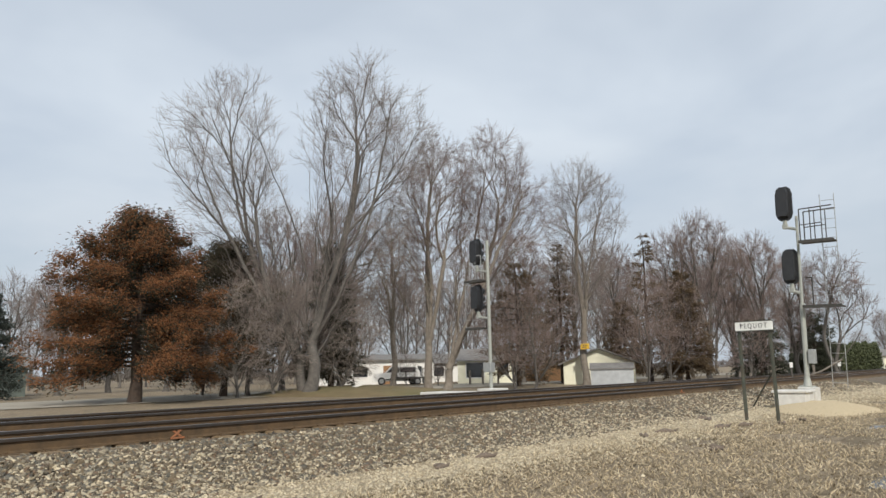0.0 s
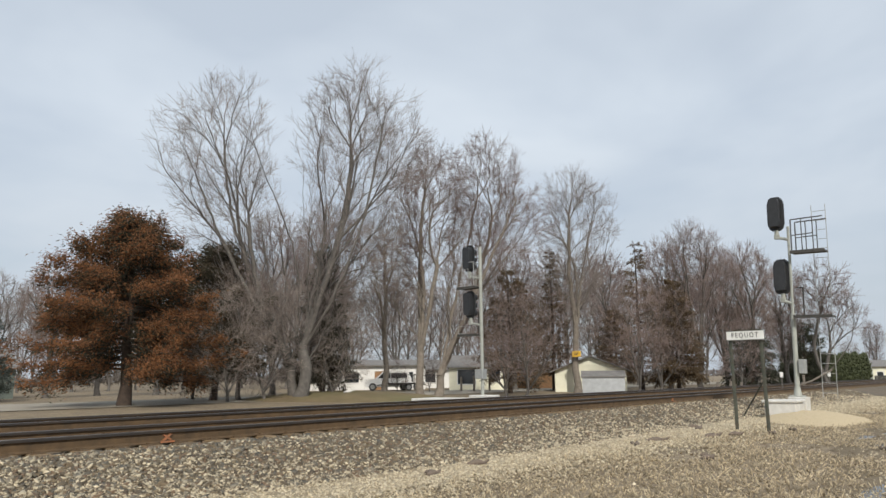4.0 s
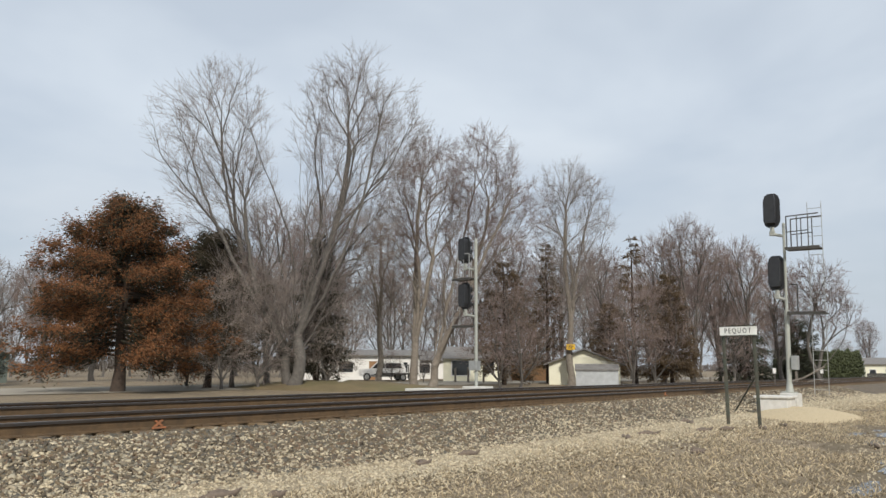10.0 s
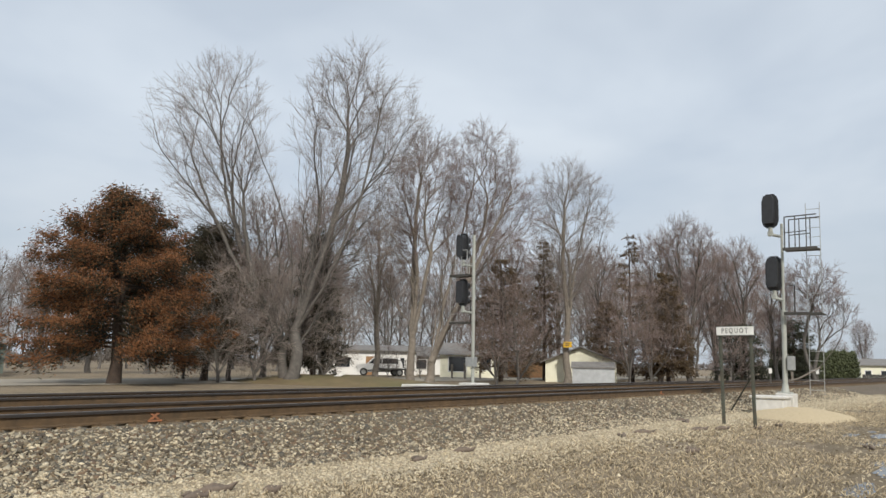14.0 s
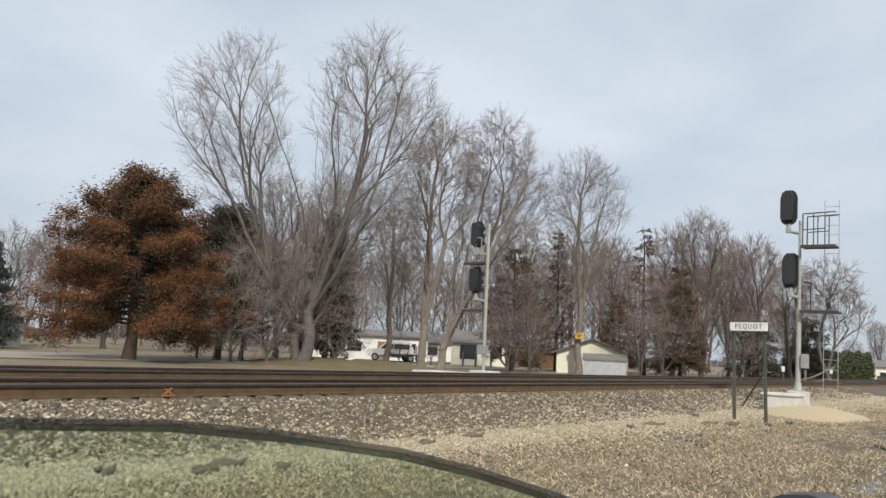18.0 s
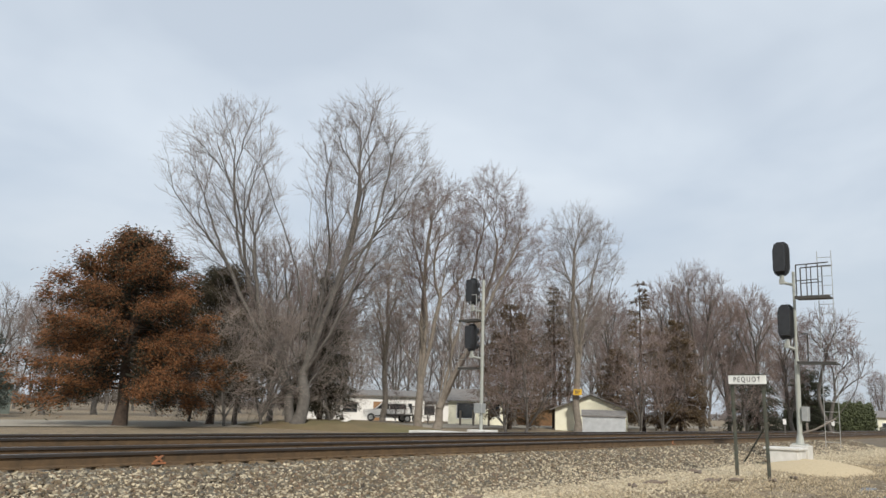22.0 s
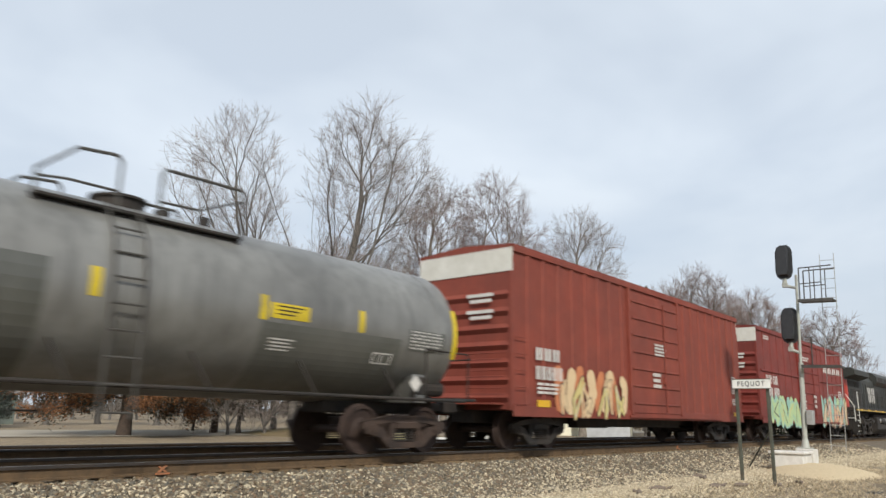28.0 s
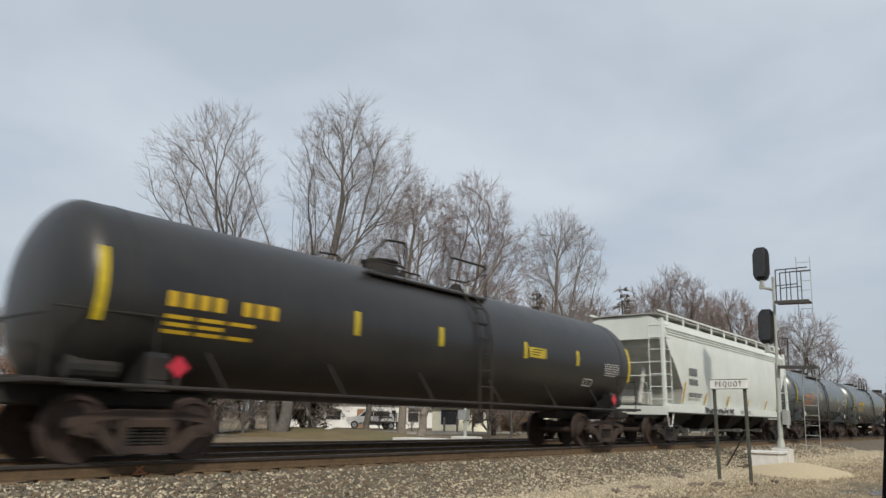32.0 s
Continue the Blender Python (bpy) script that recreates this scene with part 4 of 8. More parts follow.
def conifer(name, az, dist, height, radius, foliage, label, seed, layers=46, trunk=0.2, droop=0.25, bare=0.12, clump=60, spray=0.34, shape=0.8, tight=0.055, slim=0.55):
    """Trunk, whorled boughs and foliage sprays along the boughs."""
    rng = np.random.default_rng(seed)
    x, y, z = place(az, dist)
    t = thing(name, pose(x, y, z - 0.1, 0, 0, float(rng.uniform(0, 360))), label, "tree")
    sticks = [(0, 0, 0, 0.05, 0.02, height * 0.5, trunk, trunk * 0.6), (0.05, 0.02, height * 0.49, 0, 0, height * 0.97, trunk * 0.6, 0.02)]
    pos, way = [], []
    for k in range(layers):
        f = bare + (1 - bare) * (k + rng.random()) / layers
        hz = height * f
        g = (f - bare) / (1 - bare)
        reach = radius * (1 - g) ** shape * (0.55 + 0.45 * min(1, g * 7 + 0.35))
        for b in range(int(4 + 3 * (1 - g))):
            a = rng.uniform(0, 2 * np.pi)
            L = reach * rng.uniform(0.62, 1.12) + 0.15
            rise = rng.uniform(-0.25, 0.35) + 0.5 * g
            p = np.array([0, 0, hz])
            d = np.array([np.cos(a), np.sin(a), rise])
            n = 5
            path = [p]
            for i in range(n):
                d = d + np.array([0, 0, -droop / n * 1.6])
                p = p + d / np.linalg.norm(d) * L / n
                path.append(p)
            for i in range(n):
                sticks.append((*path[i], *path[i + 1], max(0.012, 0.05 * (1 - i / n) * L / 3), max(0.008, 0.05 * (1 - (i + 1) / n) * L / 3)))
            m = int(clump * L / radius) + 6
            u = 0.25 + 0.75 * rng.random(m) ** 0.75
            idx = np.minimum((u * n).astype(int), n - 1)
            fr = (u * n - idx)[:, None]
            pa = np.array(path)
            q = pa[idx] * (1 - fr) + pa[idx + 1] * fr + rng.normal(0, 0.07 + tight * L, (m, 3)) * np.array([1, 1, 0.6])
            w = np.stack([np.full(m, np.cos(a)), np.full(m, np.sin(a)), np.full(m, -0.55)], 1) + rng.normal(0, 0.6, (m, 3))
            pos.append(q)
            way.append(w)
    part("trunk", sticks_mesh("trunk", sticks, 6, M_BARKD), None, t)
    P_, W_ = np.concatenate(pos), np.concatenate(way)
    part("crown", spray_mesh("crown", P_, W_, rng.uniform(0.5, 1.2, len(P_)) * spray, rng.uniform(0.15, 0.3, len(P_)) * spray * slim, foliage, seed), None, t)
    return t


def plume_cedar(az, dist, height, wide, outer, inner, label, seed, trunk):
    """A broad ragged cedar: boughs carry hanging plumes with dark gaps between them."""
    rng = np.random.default_rng(seed)
    x, y, z = place(az, dist)
    t = thing("cedar_tree", pose(x, y, z - 0.1, 0, 0, az - 90), label, "tree")
    part("trunk", strands_mesh("trunk", [[(Vector((0.06 * math.sin(k * 1.7), 0, height * k / 8)), max(0.03, trunk * (1.25 if k == 0 else 1 - k / 8.6))) for k in range(9)]], 9, M_BARKD), None, t)
    sticks, pos, way, pos2, way2 = [], [], [], [], []
    count = int(104 * wide)
    for b in range(count):
        f = 0.21 + 0.79 * ((b + rng.random()) / count) ** 0.95
        a = b * 2.399 + rng.normal(0, 0.35)
        reach = wide * 4.25 * float(np.interp(f, [0.15, 0.27, 0.45, 0.62, 0.76, 0.88, 1.0], [0.80, 1.0, 1.0, 0.88, 0.70, 0.48, 0.14]))
        L = reach * rng.choice([0.6, 0.85, 1.0, 1.14]) * rng.uniform(0.92, 1.06)
        p = np.array([0.0, 0.0, height * (f - 0.03 * (1 - f))])
        d = np.array([math.cos(a), math.sin(a), rng.uniform(-0.10, 0.22) + 0.8 * max(0.0, f - 0.55)])
        path = [p]
        for i in range(6):
            d = d + np.array([0, 0, -0.07 if i < 3 else 0.05 + 0.08 * f]) + rng.normal(0, 0.05, 3)
            p = p + d / np.linalg.norm(d) * L / 6
            path.append(p)
        pa = np.array(path)
        sticks.append([(Vector(q), max(0.012, 0.016 * L * (1 - i / 6.4))) for i, q in enumerate(path)])
        # plumes: bunches that hang off the bough's outer two thirds
        k = int(4 + 2.2 * L)
        for c in range(k):
            u = min(1.0, 0.28 + 0.74 * (c + rng.random()) / k)
            i = min(5, int(u * 6))
            q = pa[i] * (1 - (u * 6 - i)) + pa[min(6, i + 1)] * (u * 6 - i)
            q = q + rng.normal(0, 1, 3) * np.array([0.24, 0.24, 0.13])
            m = int(rng.uniform(75, 125) * (1.0 if wide == 1.0 else 0.6))
            size = rng.uniform(0.16, 0.30)
            off = rng.normal(0, 1, (m, 3)) * np.array([size, size, size * 0.8])
            off[:, 2] -= 0.22 * rng.random(m) ** 2
            w = np.stack([np.full(m, math.cos(a)), np.full(m, math.sin(a)), np.full(m, -0.35)], 1) + rng.normal(0, 0.55, (m, 3))
            # Dark sprays paint shade inside and under the plumes; green ones thicken towards the top.
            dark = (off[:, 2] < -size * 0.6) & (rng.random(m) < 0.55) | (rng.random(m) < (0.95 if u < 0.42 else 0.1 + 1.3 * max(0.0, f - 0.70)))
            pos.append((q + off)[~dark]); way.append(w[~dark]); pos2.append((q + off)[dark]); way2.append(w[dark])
    for st in sticks:
        part("bough", strands_mesh("bough", [st], 5, M_BARKD), None, t)
    for nm, P_, W_, mat_, lab in (("crown", np.concatenate(pos), np.concatenate(way), outer, ""), ("inner_foliage", np.concatenate(pos2), np.concatenate(way2), inner, "dark green foliage, painting shade inside and under the plumes")):
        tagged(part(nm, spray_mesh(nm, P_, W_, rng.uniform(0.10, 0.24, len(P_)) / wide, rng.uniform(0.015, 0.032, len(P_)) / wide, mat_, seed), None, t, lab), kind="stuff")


def build_trees():
    tree_kind("maple_a", M_BARK, M_TWIG, 11, [(-4.6, 0.5, 17.0), (-6.2, 1.2, 13.5), (-2.8, -1.4, 15.0)],
              [(-4.7, 0, 14.2, 3.9, 3.4, 5.7), (-3.8, 0, 10.4, 3.8, 2.8, 4.2), (-2.6, 0, 5.6, 3.2, 2.4, 2.6)], 0.30, 2.1, tips=(20, 110, 600), lift=0.07)
    tree_kind("maple_b", M_BARK, M_TWIG, 23, [(2.6, 0.3, 18.6), (4.8, -0.8, 17.4), (0.9, 1.4, 15.8), (3.2, -1.9, 15.0)],
              [(2.9, 0, 14.8, 3.6, 3.4, 6.2), (5.3, 0, 14.6, 2.9, 2.6, 4.2), (2.6, 0, 9.0, 3.6, 2.8, 4.0), (0.8, 0, 5.0, 3.2, 2.4, 2.4)], 0.38, 2.8, tips=(30, 170, 900), lift=0.09, acute=(0.95, 0.88, 0.76))
    tree_kind("maple_c", M_BARKP, M_TWIGR, 37, [(0.6, 0.4, 16.4), (-1.4, -0.8, 13.6), (2.4, 1.0, 15.0)],
              [(0.8, 0, 13.2, 3.6, 3.0, 5.0), (-1.4, 0, 9.0, 2.6, 2.4, 3.2)], 0.30, 3.0, tips=(13, 110, 620), acute=(0.88, 0.8, 0.66), bend=0.09, twigs=7)
    tree_kind("maple_c2", M_BARKP, M_TWIGR, 39, [(3.2, 0.4, 16.8), (5.6, -0.8, 13.4), (1.2, 1.2, 13.0), (6.0, 1.0, 11.0)],
              [(3.6, 0, 13.6, 3.0, 2.6, 5.0), (5.6, 0, 11.6, 2.6, 2.4, 3.2), (2.2, 0, 9.4, 2.8, 2.4, 3.0)], 0.30, 1.4, tips=(14, 110, 620), acute=(0.88, 0.8, 0.66), bend=0.09, twigs=7)
    tree_kind("ash_d", M_BARKP, M_TWIG, 41, [(0.3, 0.2, 17.0), (-1.4, 0.8, 14.0), (1.9, -0.6, 14.4)],
              [(0.4, 0, 13.2, 3.5, 3.2, 5.4), (0.2, 0, 8.4, 2.6, 2.4, 2.6)], 0.30, 5.0, tips=(15, 120, 600), acute=(0.9, 0.82, 0.68))
    tree_kind("young_e", M_BARK, M_TWIGR, 53, [(-0.8, 0.2, 12.4), (1.2, -0.8, 11.8), (-1.6, 0.9, 10.4), (1.6, 1.1, 10.6)],
              [(0, 0, 9.6, 2.9, 2.8, 4.4), (0, 0, 6.0, 2.2, 2.2, 3.0)], 0.24, 1.6, tips=(15, 100, 480), thin=0.0085, acute=(0.92, 0.84, 0.7), tip_r=0.0105)
    tree_kind("open_e", M_BARK, M_TWIGR, 57, [(-1.0, 0.2, 9.0), (1.4, -0.6, 9.6), (2.2, 0.8, 7.6)],
              [(0.4, 0, 8.0, 2.9, 2.6, 3.4), (1.4, 0, 6.4, 2.6, 2.0, 2.6)], 0.2, 1.2, tips=(10, 60, 260), thin=0.010, acute=(0.86, 0.76, 0.6), bend=0.1, tip_r=0.0105)
    tree_kind("scrub_f", M_BARK, M_TWIGR, 67, [(-1.2, 0.2, 6.2), (1.3, -0.8, 5.8), (0.2, 1.3, 6.6)],
              [(0, 0, 4.6, 2.9, 2.6, 3.0), (0, 0, 2.6, 2.8, 2.6, 1.9)], 0.10, 0.5, tips=(9, 46, 190), lift=-0.03, acute=(0.8, 0.7, 0.5), low=0.5, bend=0.09)
    tree_kind("brush_g", M_BARK, M_TWIGS, 69, [(-1.4, 0.2, 6.0), (1.5, -0.8, 5.4), (0.2, 1.3, 6.6), (0.6, -1.4, 4.8)],
              [(0, 0, 4.4, 3.3, 2.8, 3.0), (0, 0, 2.2, 3.2, 2.8, 1.8)], 0.11, 0.5, tips=(11, 60, 240), lift=-0.10, acute=(0.78, 0.66, 0.45), low=0.5, bend=0.1, twig_len=(0.5, 1.3))
    tree_kind("wood_g", M_BARK, M_TWIGF, 71, [(-0.9, 0.2, 12.0), (1.2, -0.8, 11.2), (0.4, 1.2, 10.4)],
              [(0, 0, 9.4, 3.4, 3.2, 4.2), (0, 0, 5.6, 2.6, 2.6, 2.8)], 0.13, 2.2, tips=(12, 60, 260), thin=0.012, twigs=4, acute=(0.9, 0.8, 0.66), tip_r=0.013)
    tree_kind("wood_h", M_BARK, M_TWIGF, 73, [(0.2, 0.2, 12.6), (1.4, -0.8, 10.6), (-1.4, 0.8, 10.0)],
              [(0, 0, 9.6, 3.0, 3.0, 4.2), (0, 0, 5.4, 2.6, 2.6, 2.8)], 0.13, 1.6, tips=(12, 60, 260), thin=0.012, twigs=4, acute=(0.9, 0.8, 0.66), tip_r=0.013)
    grey = "tall leafless deciduous tree with grey bark"
    red = "leafless reddish brushy small tree"
    put_tree("maple_a", 51.2, 42.6, 0, 1.0, "tall leafless tree leaning out with wide open crown")
    put_tree("maple_b", 51.0, 42, 0, 1.0, "largest leafless tree with many steep stems")
    put_tree("maple_c", 41.6, 49, 0, 1.0, "leafless tree with pale forked trunk and reddish twigs")
    put_tree("maple_c2", 40.2, 49, 0, 1.0, "leafless tree with pale leaning trunk")
    put_tree("ash_d", 29.4, 58, 0, 1.0, "upright leafless tree carrying a small yellow sign")
    put_tree("ash_d", 44.4, 56, 200, 0.80, grey)
    put_tree("young_e", 48.6, 54, 200, 1.05, grey)
    put_tree("young_e", 53.0, 50, 100, 0.92, "slender leafless tree with reddish twigs")
    put_tree("young_e", 55.4, 44, 20, 0.62, "slender leafless tree with pale trunk")
    put_tree("young_e", 34.2, 66, 20, 1.0, grey)
    put_tree("young_e", 26.8, 74, 220, 1.0, grey)
    put_tree("young_e", 20.4, 66, 0, 1.08, grey)
    put_tree("young_e", 16.7, 68, 40, 0.94, grey)
    put_tree("young_e", 18.6, 74, 190, 1.0, grey)
    put_tree("young_e", 22.6, 72, 100, 1.06, grey)
    put_tree("young_e", 14.6, 74, 100, 0.86, grey)
    put_tree("open_e", 12.3, 70, 0, 1.0, "low leafless tree with spreading open crown")
    for az, d, turn, size, wide in ((35.0, 48, 0, 1.0, 1.1), (33.2, 47, 130, 1.0, 1.1), (24.8, 56, 60, 1.15, 1), (23.2, 58, 160, 1.1, 1), (17.6, 62, 100, 0.8, 1.1)):
        put_tree("scrub_f", az, d, turn, size, red, wide)
    for az, d, turn, size, wide in ((40.9, 60, 250, 0.45, 1.1), (43.4, 66, 300, 0.4, 1.2)):
        put_tree("scrub_f", az, d, turn, size, "low leafless shrub before the white house", wide)
    for az, d, turn, size, wide in ((53.6, 42, 75, 1.0, 0.9), (56.2, 41, 140, 0.95, 0.9), (48.4, 44, 75, 0.9, 0.9), (51.0, 46, 300, 1.0, 1.0), (58.6, 47, 200, 0.85, 1.0)):
        put_tree("brush_g", az, d, turn, size, "leafless brushy small tree with drooping grey twigs", wide)
    rng = random.Random(5)
    for i in range(46):
        az = 13.4 + 57 * (i + rng.random()) / 46
        tall = 0.62 + 0.58 * min(1.0, max(0.0, (az - 9) / 14)) - (0.2 if az > 60 else 0)
        put_tree(rng.choice(("wood_g", "wood_h")), az, rng.uniform(84, 118), rng.uniform(0, 360), tall * rng.uniform(0.85, 1.15), "leafless tree in the woods behind the houses", rng.uniform(1.0, 1.3))
    put_tree("young_e", 68.2, 60, 30, 0.72, grey, 1.2)
    put_tree("wood_g", 71.4, 66, 200, 0.72, grey, 1.2)
    put_tree("young_e", 63.2, 62, 200, 1.0, grey, 0.9)
    put_tree("young_e", 61.2, 64, 90, 0.92, grey, 1.0)
    put_tree("young_e", 65.0, 66, 10, 0.95, grey, 1.0)
    put_tree("young_e", 9.15, 170, 0, 0.86, "lone leafless tree on the open land", 1.0)
    put_tree("wood_h", 10.6, 180, 0, 0.62, "far leafless tree beyond the hedge", 1.3)
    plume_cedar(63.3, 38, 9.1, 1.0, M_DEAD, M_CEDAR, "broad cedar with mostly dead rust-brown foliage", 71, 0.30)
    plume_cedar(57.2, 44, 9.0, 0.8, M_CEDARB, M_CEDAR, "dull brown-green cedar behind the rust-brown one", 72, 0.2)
    conifer("cedar_tree", 49.2, 45.5, 9.6, 2.4, M_CEDAR, "narrow dark cedar among the bare trees", 73, layers=36, trunk=0.2, clump=150, spray=0.26, shape=0.8)
    conifer("spruce_tree", 31.2, 64, 12.4, 2.2, M_PINEBR, "thin open spruce with browned needles", 74, layers=30, clump=20, spray=0.45)
    conifer("spruce_tree", 24.6, 64, 13.0, 2.4, M_PINEBR, "thin open brownish green spruce tree", 75, layers=24, clump=16, spray=0.45)
    conifer("spruce_tree", 22.0, 60, 9.0, 2.4, M_PINEBR, "browned bushy conifer among the bare trees", 76, layers=34, clump=110, spray=0.3, shape=0.6)
    conifer("spruce_tree", 26.4, 72, 7.6, 2.4, M_PINEBR, "browned bushy conifer behind the grey shed", 78, layers=30, clump=90, spray=0.3, shape=0.5)
    conifer("spruce_tree", 34.6, 56, 9.5, 3.0, M_PINEBR, "browned open conifer behind the brush", 80, layers=30, clump=50, spray=0.34, shape=0.5)
    conifer("spruce_tree", 16.9, 66, 5.2, 2.6, M_SPRUCE, "low dark green conifer under the bare trees", 81, layers=24, clump=90, spray=0.3, shape=0.5)
    conifer("spruce_tree", 13.4, 80, 6.4, 2.6, M_SPRUCE, "bushy olive-green conifer beyond the hedge end", 82, layers=26, clump=110, spray=0.3, shape=0.45)
    conifer("spruce_tree", 72.5, 51, 6.6, 2.2, M_BLUESPR, "blue-green spruce beside the house", 79, layers=30, clump=150, spray=0.26)
    y = thing("tree_sign", Matrix.Translation(place(29.42, 57.5, 2.45)) @ Matrix.Rotation(radians(-60), 4, "Z"), "small yellow sign nailed to a tree trunk", "sign")
    part("plate", Geo().box(-0.33, 0.33, -0.015, 0.015, -0.22, 0.22, 0.004), M_YEL, y)
    part("legend_bar", Geo().box(-0.2, 0.2, -0.02, -0.016, 0.03, 0.09, 0).box(-0.2, 0.12, -0.02, -0.016, -0.09, -0.03, 0), M_INK, y)
    # hedge
    rng = np.random.default_rng(21)
    for i in range(26):
        az = 9.75 + 0.2 * i
        d = 128 - 0.4 * i
        x_, y_, z_ = place(az, d)
        h = 3.9 + float(rng.uniform(-0.35, 0.35))
        n = 420
        zz = rng.random(n) ** 0.9 * h
        rr = 0.62 * np.sqrt(np.clip(1 - (zz / h) ** 2.6, 0.02, 1)) * np.sqrt(rng.random(n))
        aa = rng.uniform(0, 6.28, n)
        P_ = np.stack([rr * np.cos(aa), rr * np.sin(aa), zz], 1)
        W_ = np.stack([np.cos(aa) * 0.4, np.sin(aa) * 0.4, np.ones(n)], 1) + rng.normal(0, 0.25, (n, 3))
        t = thing("arborvitae", pose(x_, y_, z_), "columnar green arborvitae in a hedge row", "hedge", "hedge row")
        part("crown", spray_mesh("crown", P_, W_, rng.uniform(0.35, 0.7, n), rng.uniform(0.1, 0.18, n), M_HEDGE, i), None, t)
        part("trunk", Geo().cyl((0, 0, -0.1), (0, 0, h * 0.8), 0.07, 0.02, n=6), M_BARK, t)


# ---- houses and yard ----


def house(az, dist, turn, length, depth, wall_h, roof_h, siding, label, openings=(), base=0.0, eave=0.4):
    x, y, z = place(az, dist)
    h = thing("house", pose(x, y, z + base - 0.25, 0, 0, turn), label, "house")
    part("wall", Geo().prism([(-depth / 2, 0), (depth / 2, 0), (depth / 2, wall_h), (0, wall_h + roof_h - 0.05), (-depth / 2, wall_h)], "x", -length / 2, length / 2), siding, h)
    e = eave
    for s in (-1, 1):
        k = roof_h / (depth / 2)
        prof = [(0, wall_h + roof_h + 0.1), (0, wall_h + roof_h), (s * (depth / 2 + e), wall_h - e * k), (s * (depth / 2 + e), wall_h - e * k + 0.1)]
        if s > 0:
            prof = prof[::-1]
        part("roof", Geo().prism(prof, "x", -length / 2 - e, length / 2 + e), M_SHINGLE, h, "grey shingle roof")
    for px_, w, z0, z1, kind in openings:
        o = part("window" if kind == "window" else "door", Geo().box(px_ - w / 2, px_ + w / 2, -depth / 2 - 0.03, -depth / 2 + 0.05, z0, z1, 0), M_GLASSD if kind == "window" else M_TAN, h)
        g = Geo()
        for a, b, c, d in ((px_ - w / 2 - 0.08, px_ - w / 2, z0 - 0.08, z1 + 0.08), (px_ + w / 2, px_ + w / 2 + 0.08, z0 - 0.08, z1 + 0.08), (px_ - w / 2, px_ + w / 2, z1, z1 + 0.08), (px_ - w / 2, px_ + w / 2, z0 - 0.08, z0)):
            g.box(a, b, -depth / 2 - 0.06, -depth / 2 - 0.002, c, d, 0)
        part("window_frame" if kind == "window" else "door_frame", g, M_WHITE, o)
    return h


def build_houses():
    house(46.0, 78, -44, 12.5, 7, 2.7, 0.55, M_WHITE, "long white single-storey house behind the trees", ((-4.5, 1.2, 1.0, 2.0, "window"), (-1.2, 1.4, 1.0, 2.0, "window"), (1.6, 1.0, 0.2, 2.1, "door"), (4.4, 1.2, 1.0, 2.0, "window")))
    house(41.6, 86, -48, 7, 6, 2.4, 1.0, M_WHITE, "small white garage with grey roof", ((0.5, 2.4, 0.9, 1.9, "window"),))
    house(37.2, 70, -53, 5.0, 6, 2.4, 1.0, M_CREAM, "pale yellow house with a large window", ((-0.9, 1.6, 0.8, 2.1, "window"), (1.7, 0.9, 1.0, 2.1, "window")))
    house(28.5, 62, 30, 5.0, 5.6, 1.95, 1.1, M_CREAM, "cream-yellow gabled outbuilding behind the trees", ())
    house(33.0, 75, -57, 4.5, 4, 2.0, 0.8, M_TAN, "small tan wooden outbuilding", ())
    s = house(27.5, 55, -62, 3.0, 2.2, 1.5, 0.36, M_SHEDM, "low grey sheet-metal garden shed", (), eave=0.08)
    s.name = "garden_shed"
    house(8.6, 150, -75, 4.6, 6, 2.8, 1.0, M_CREAM, "cream house with grey roof beyond the hedge", ((-1.2, 0.9, 0.9, 1.8, "window"), (1.2, 0.9, 0.9, 1.8, "window")))
    house(75.0, 62, 0, 9, 6, 2.5, 1.3, M_GREENH, "dark green house at the roadside", ((-2, 1.2, 1.0, 2.0, "window"), (2, 1.2, 1.0, 2.0, "window")))


def wagon_wheel(parent, x, y, r, w=0.2):
    t = part("wheel", Geo().lathe([(-w / 2, r * 0.6), (-w / 2, r * 0.94), (-w / 2 + 0.03, r), (w / 2 - 0.03, r), (w / 2, r * 0.94), (w / 2, r * 0.6)], 20, 0, 0, "y"), M_INK, parent, "black tyre", True, at=pose(x, y, r))
    part("rim", Geo().cyl((0, -w / 2 + 0.02, 0), (0, w / 2 - 0.02, 0), r * 0.62, n=16), M_GALV, t)


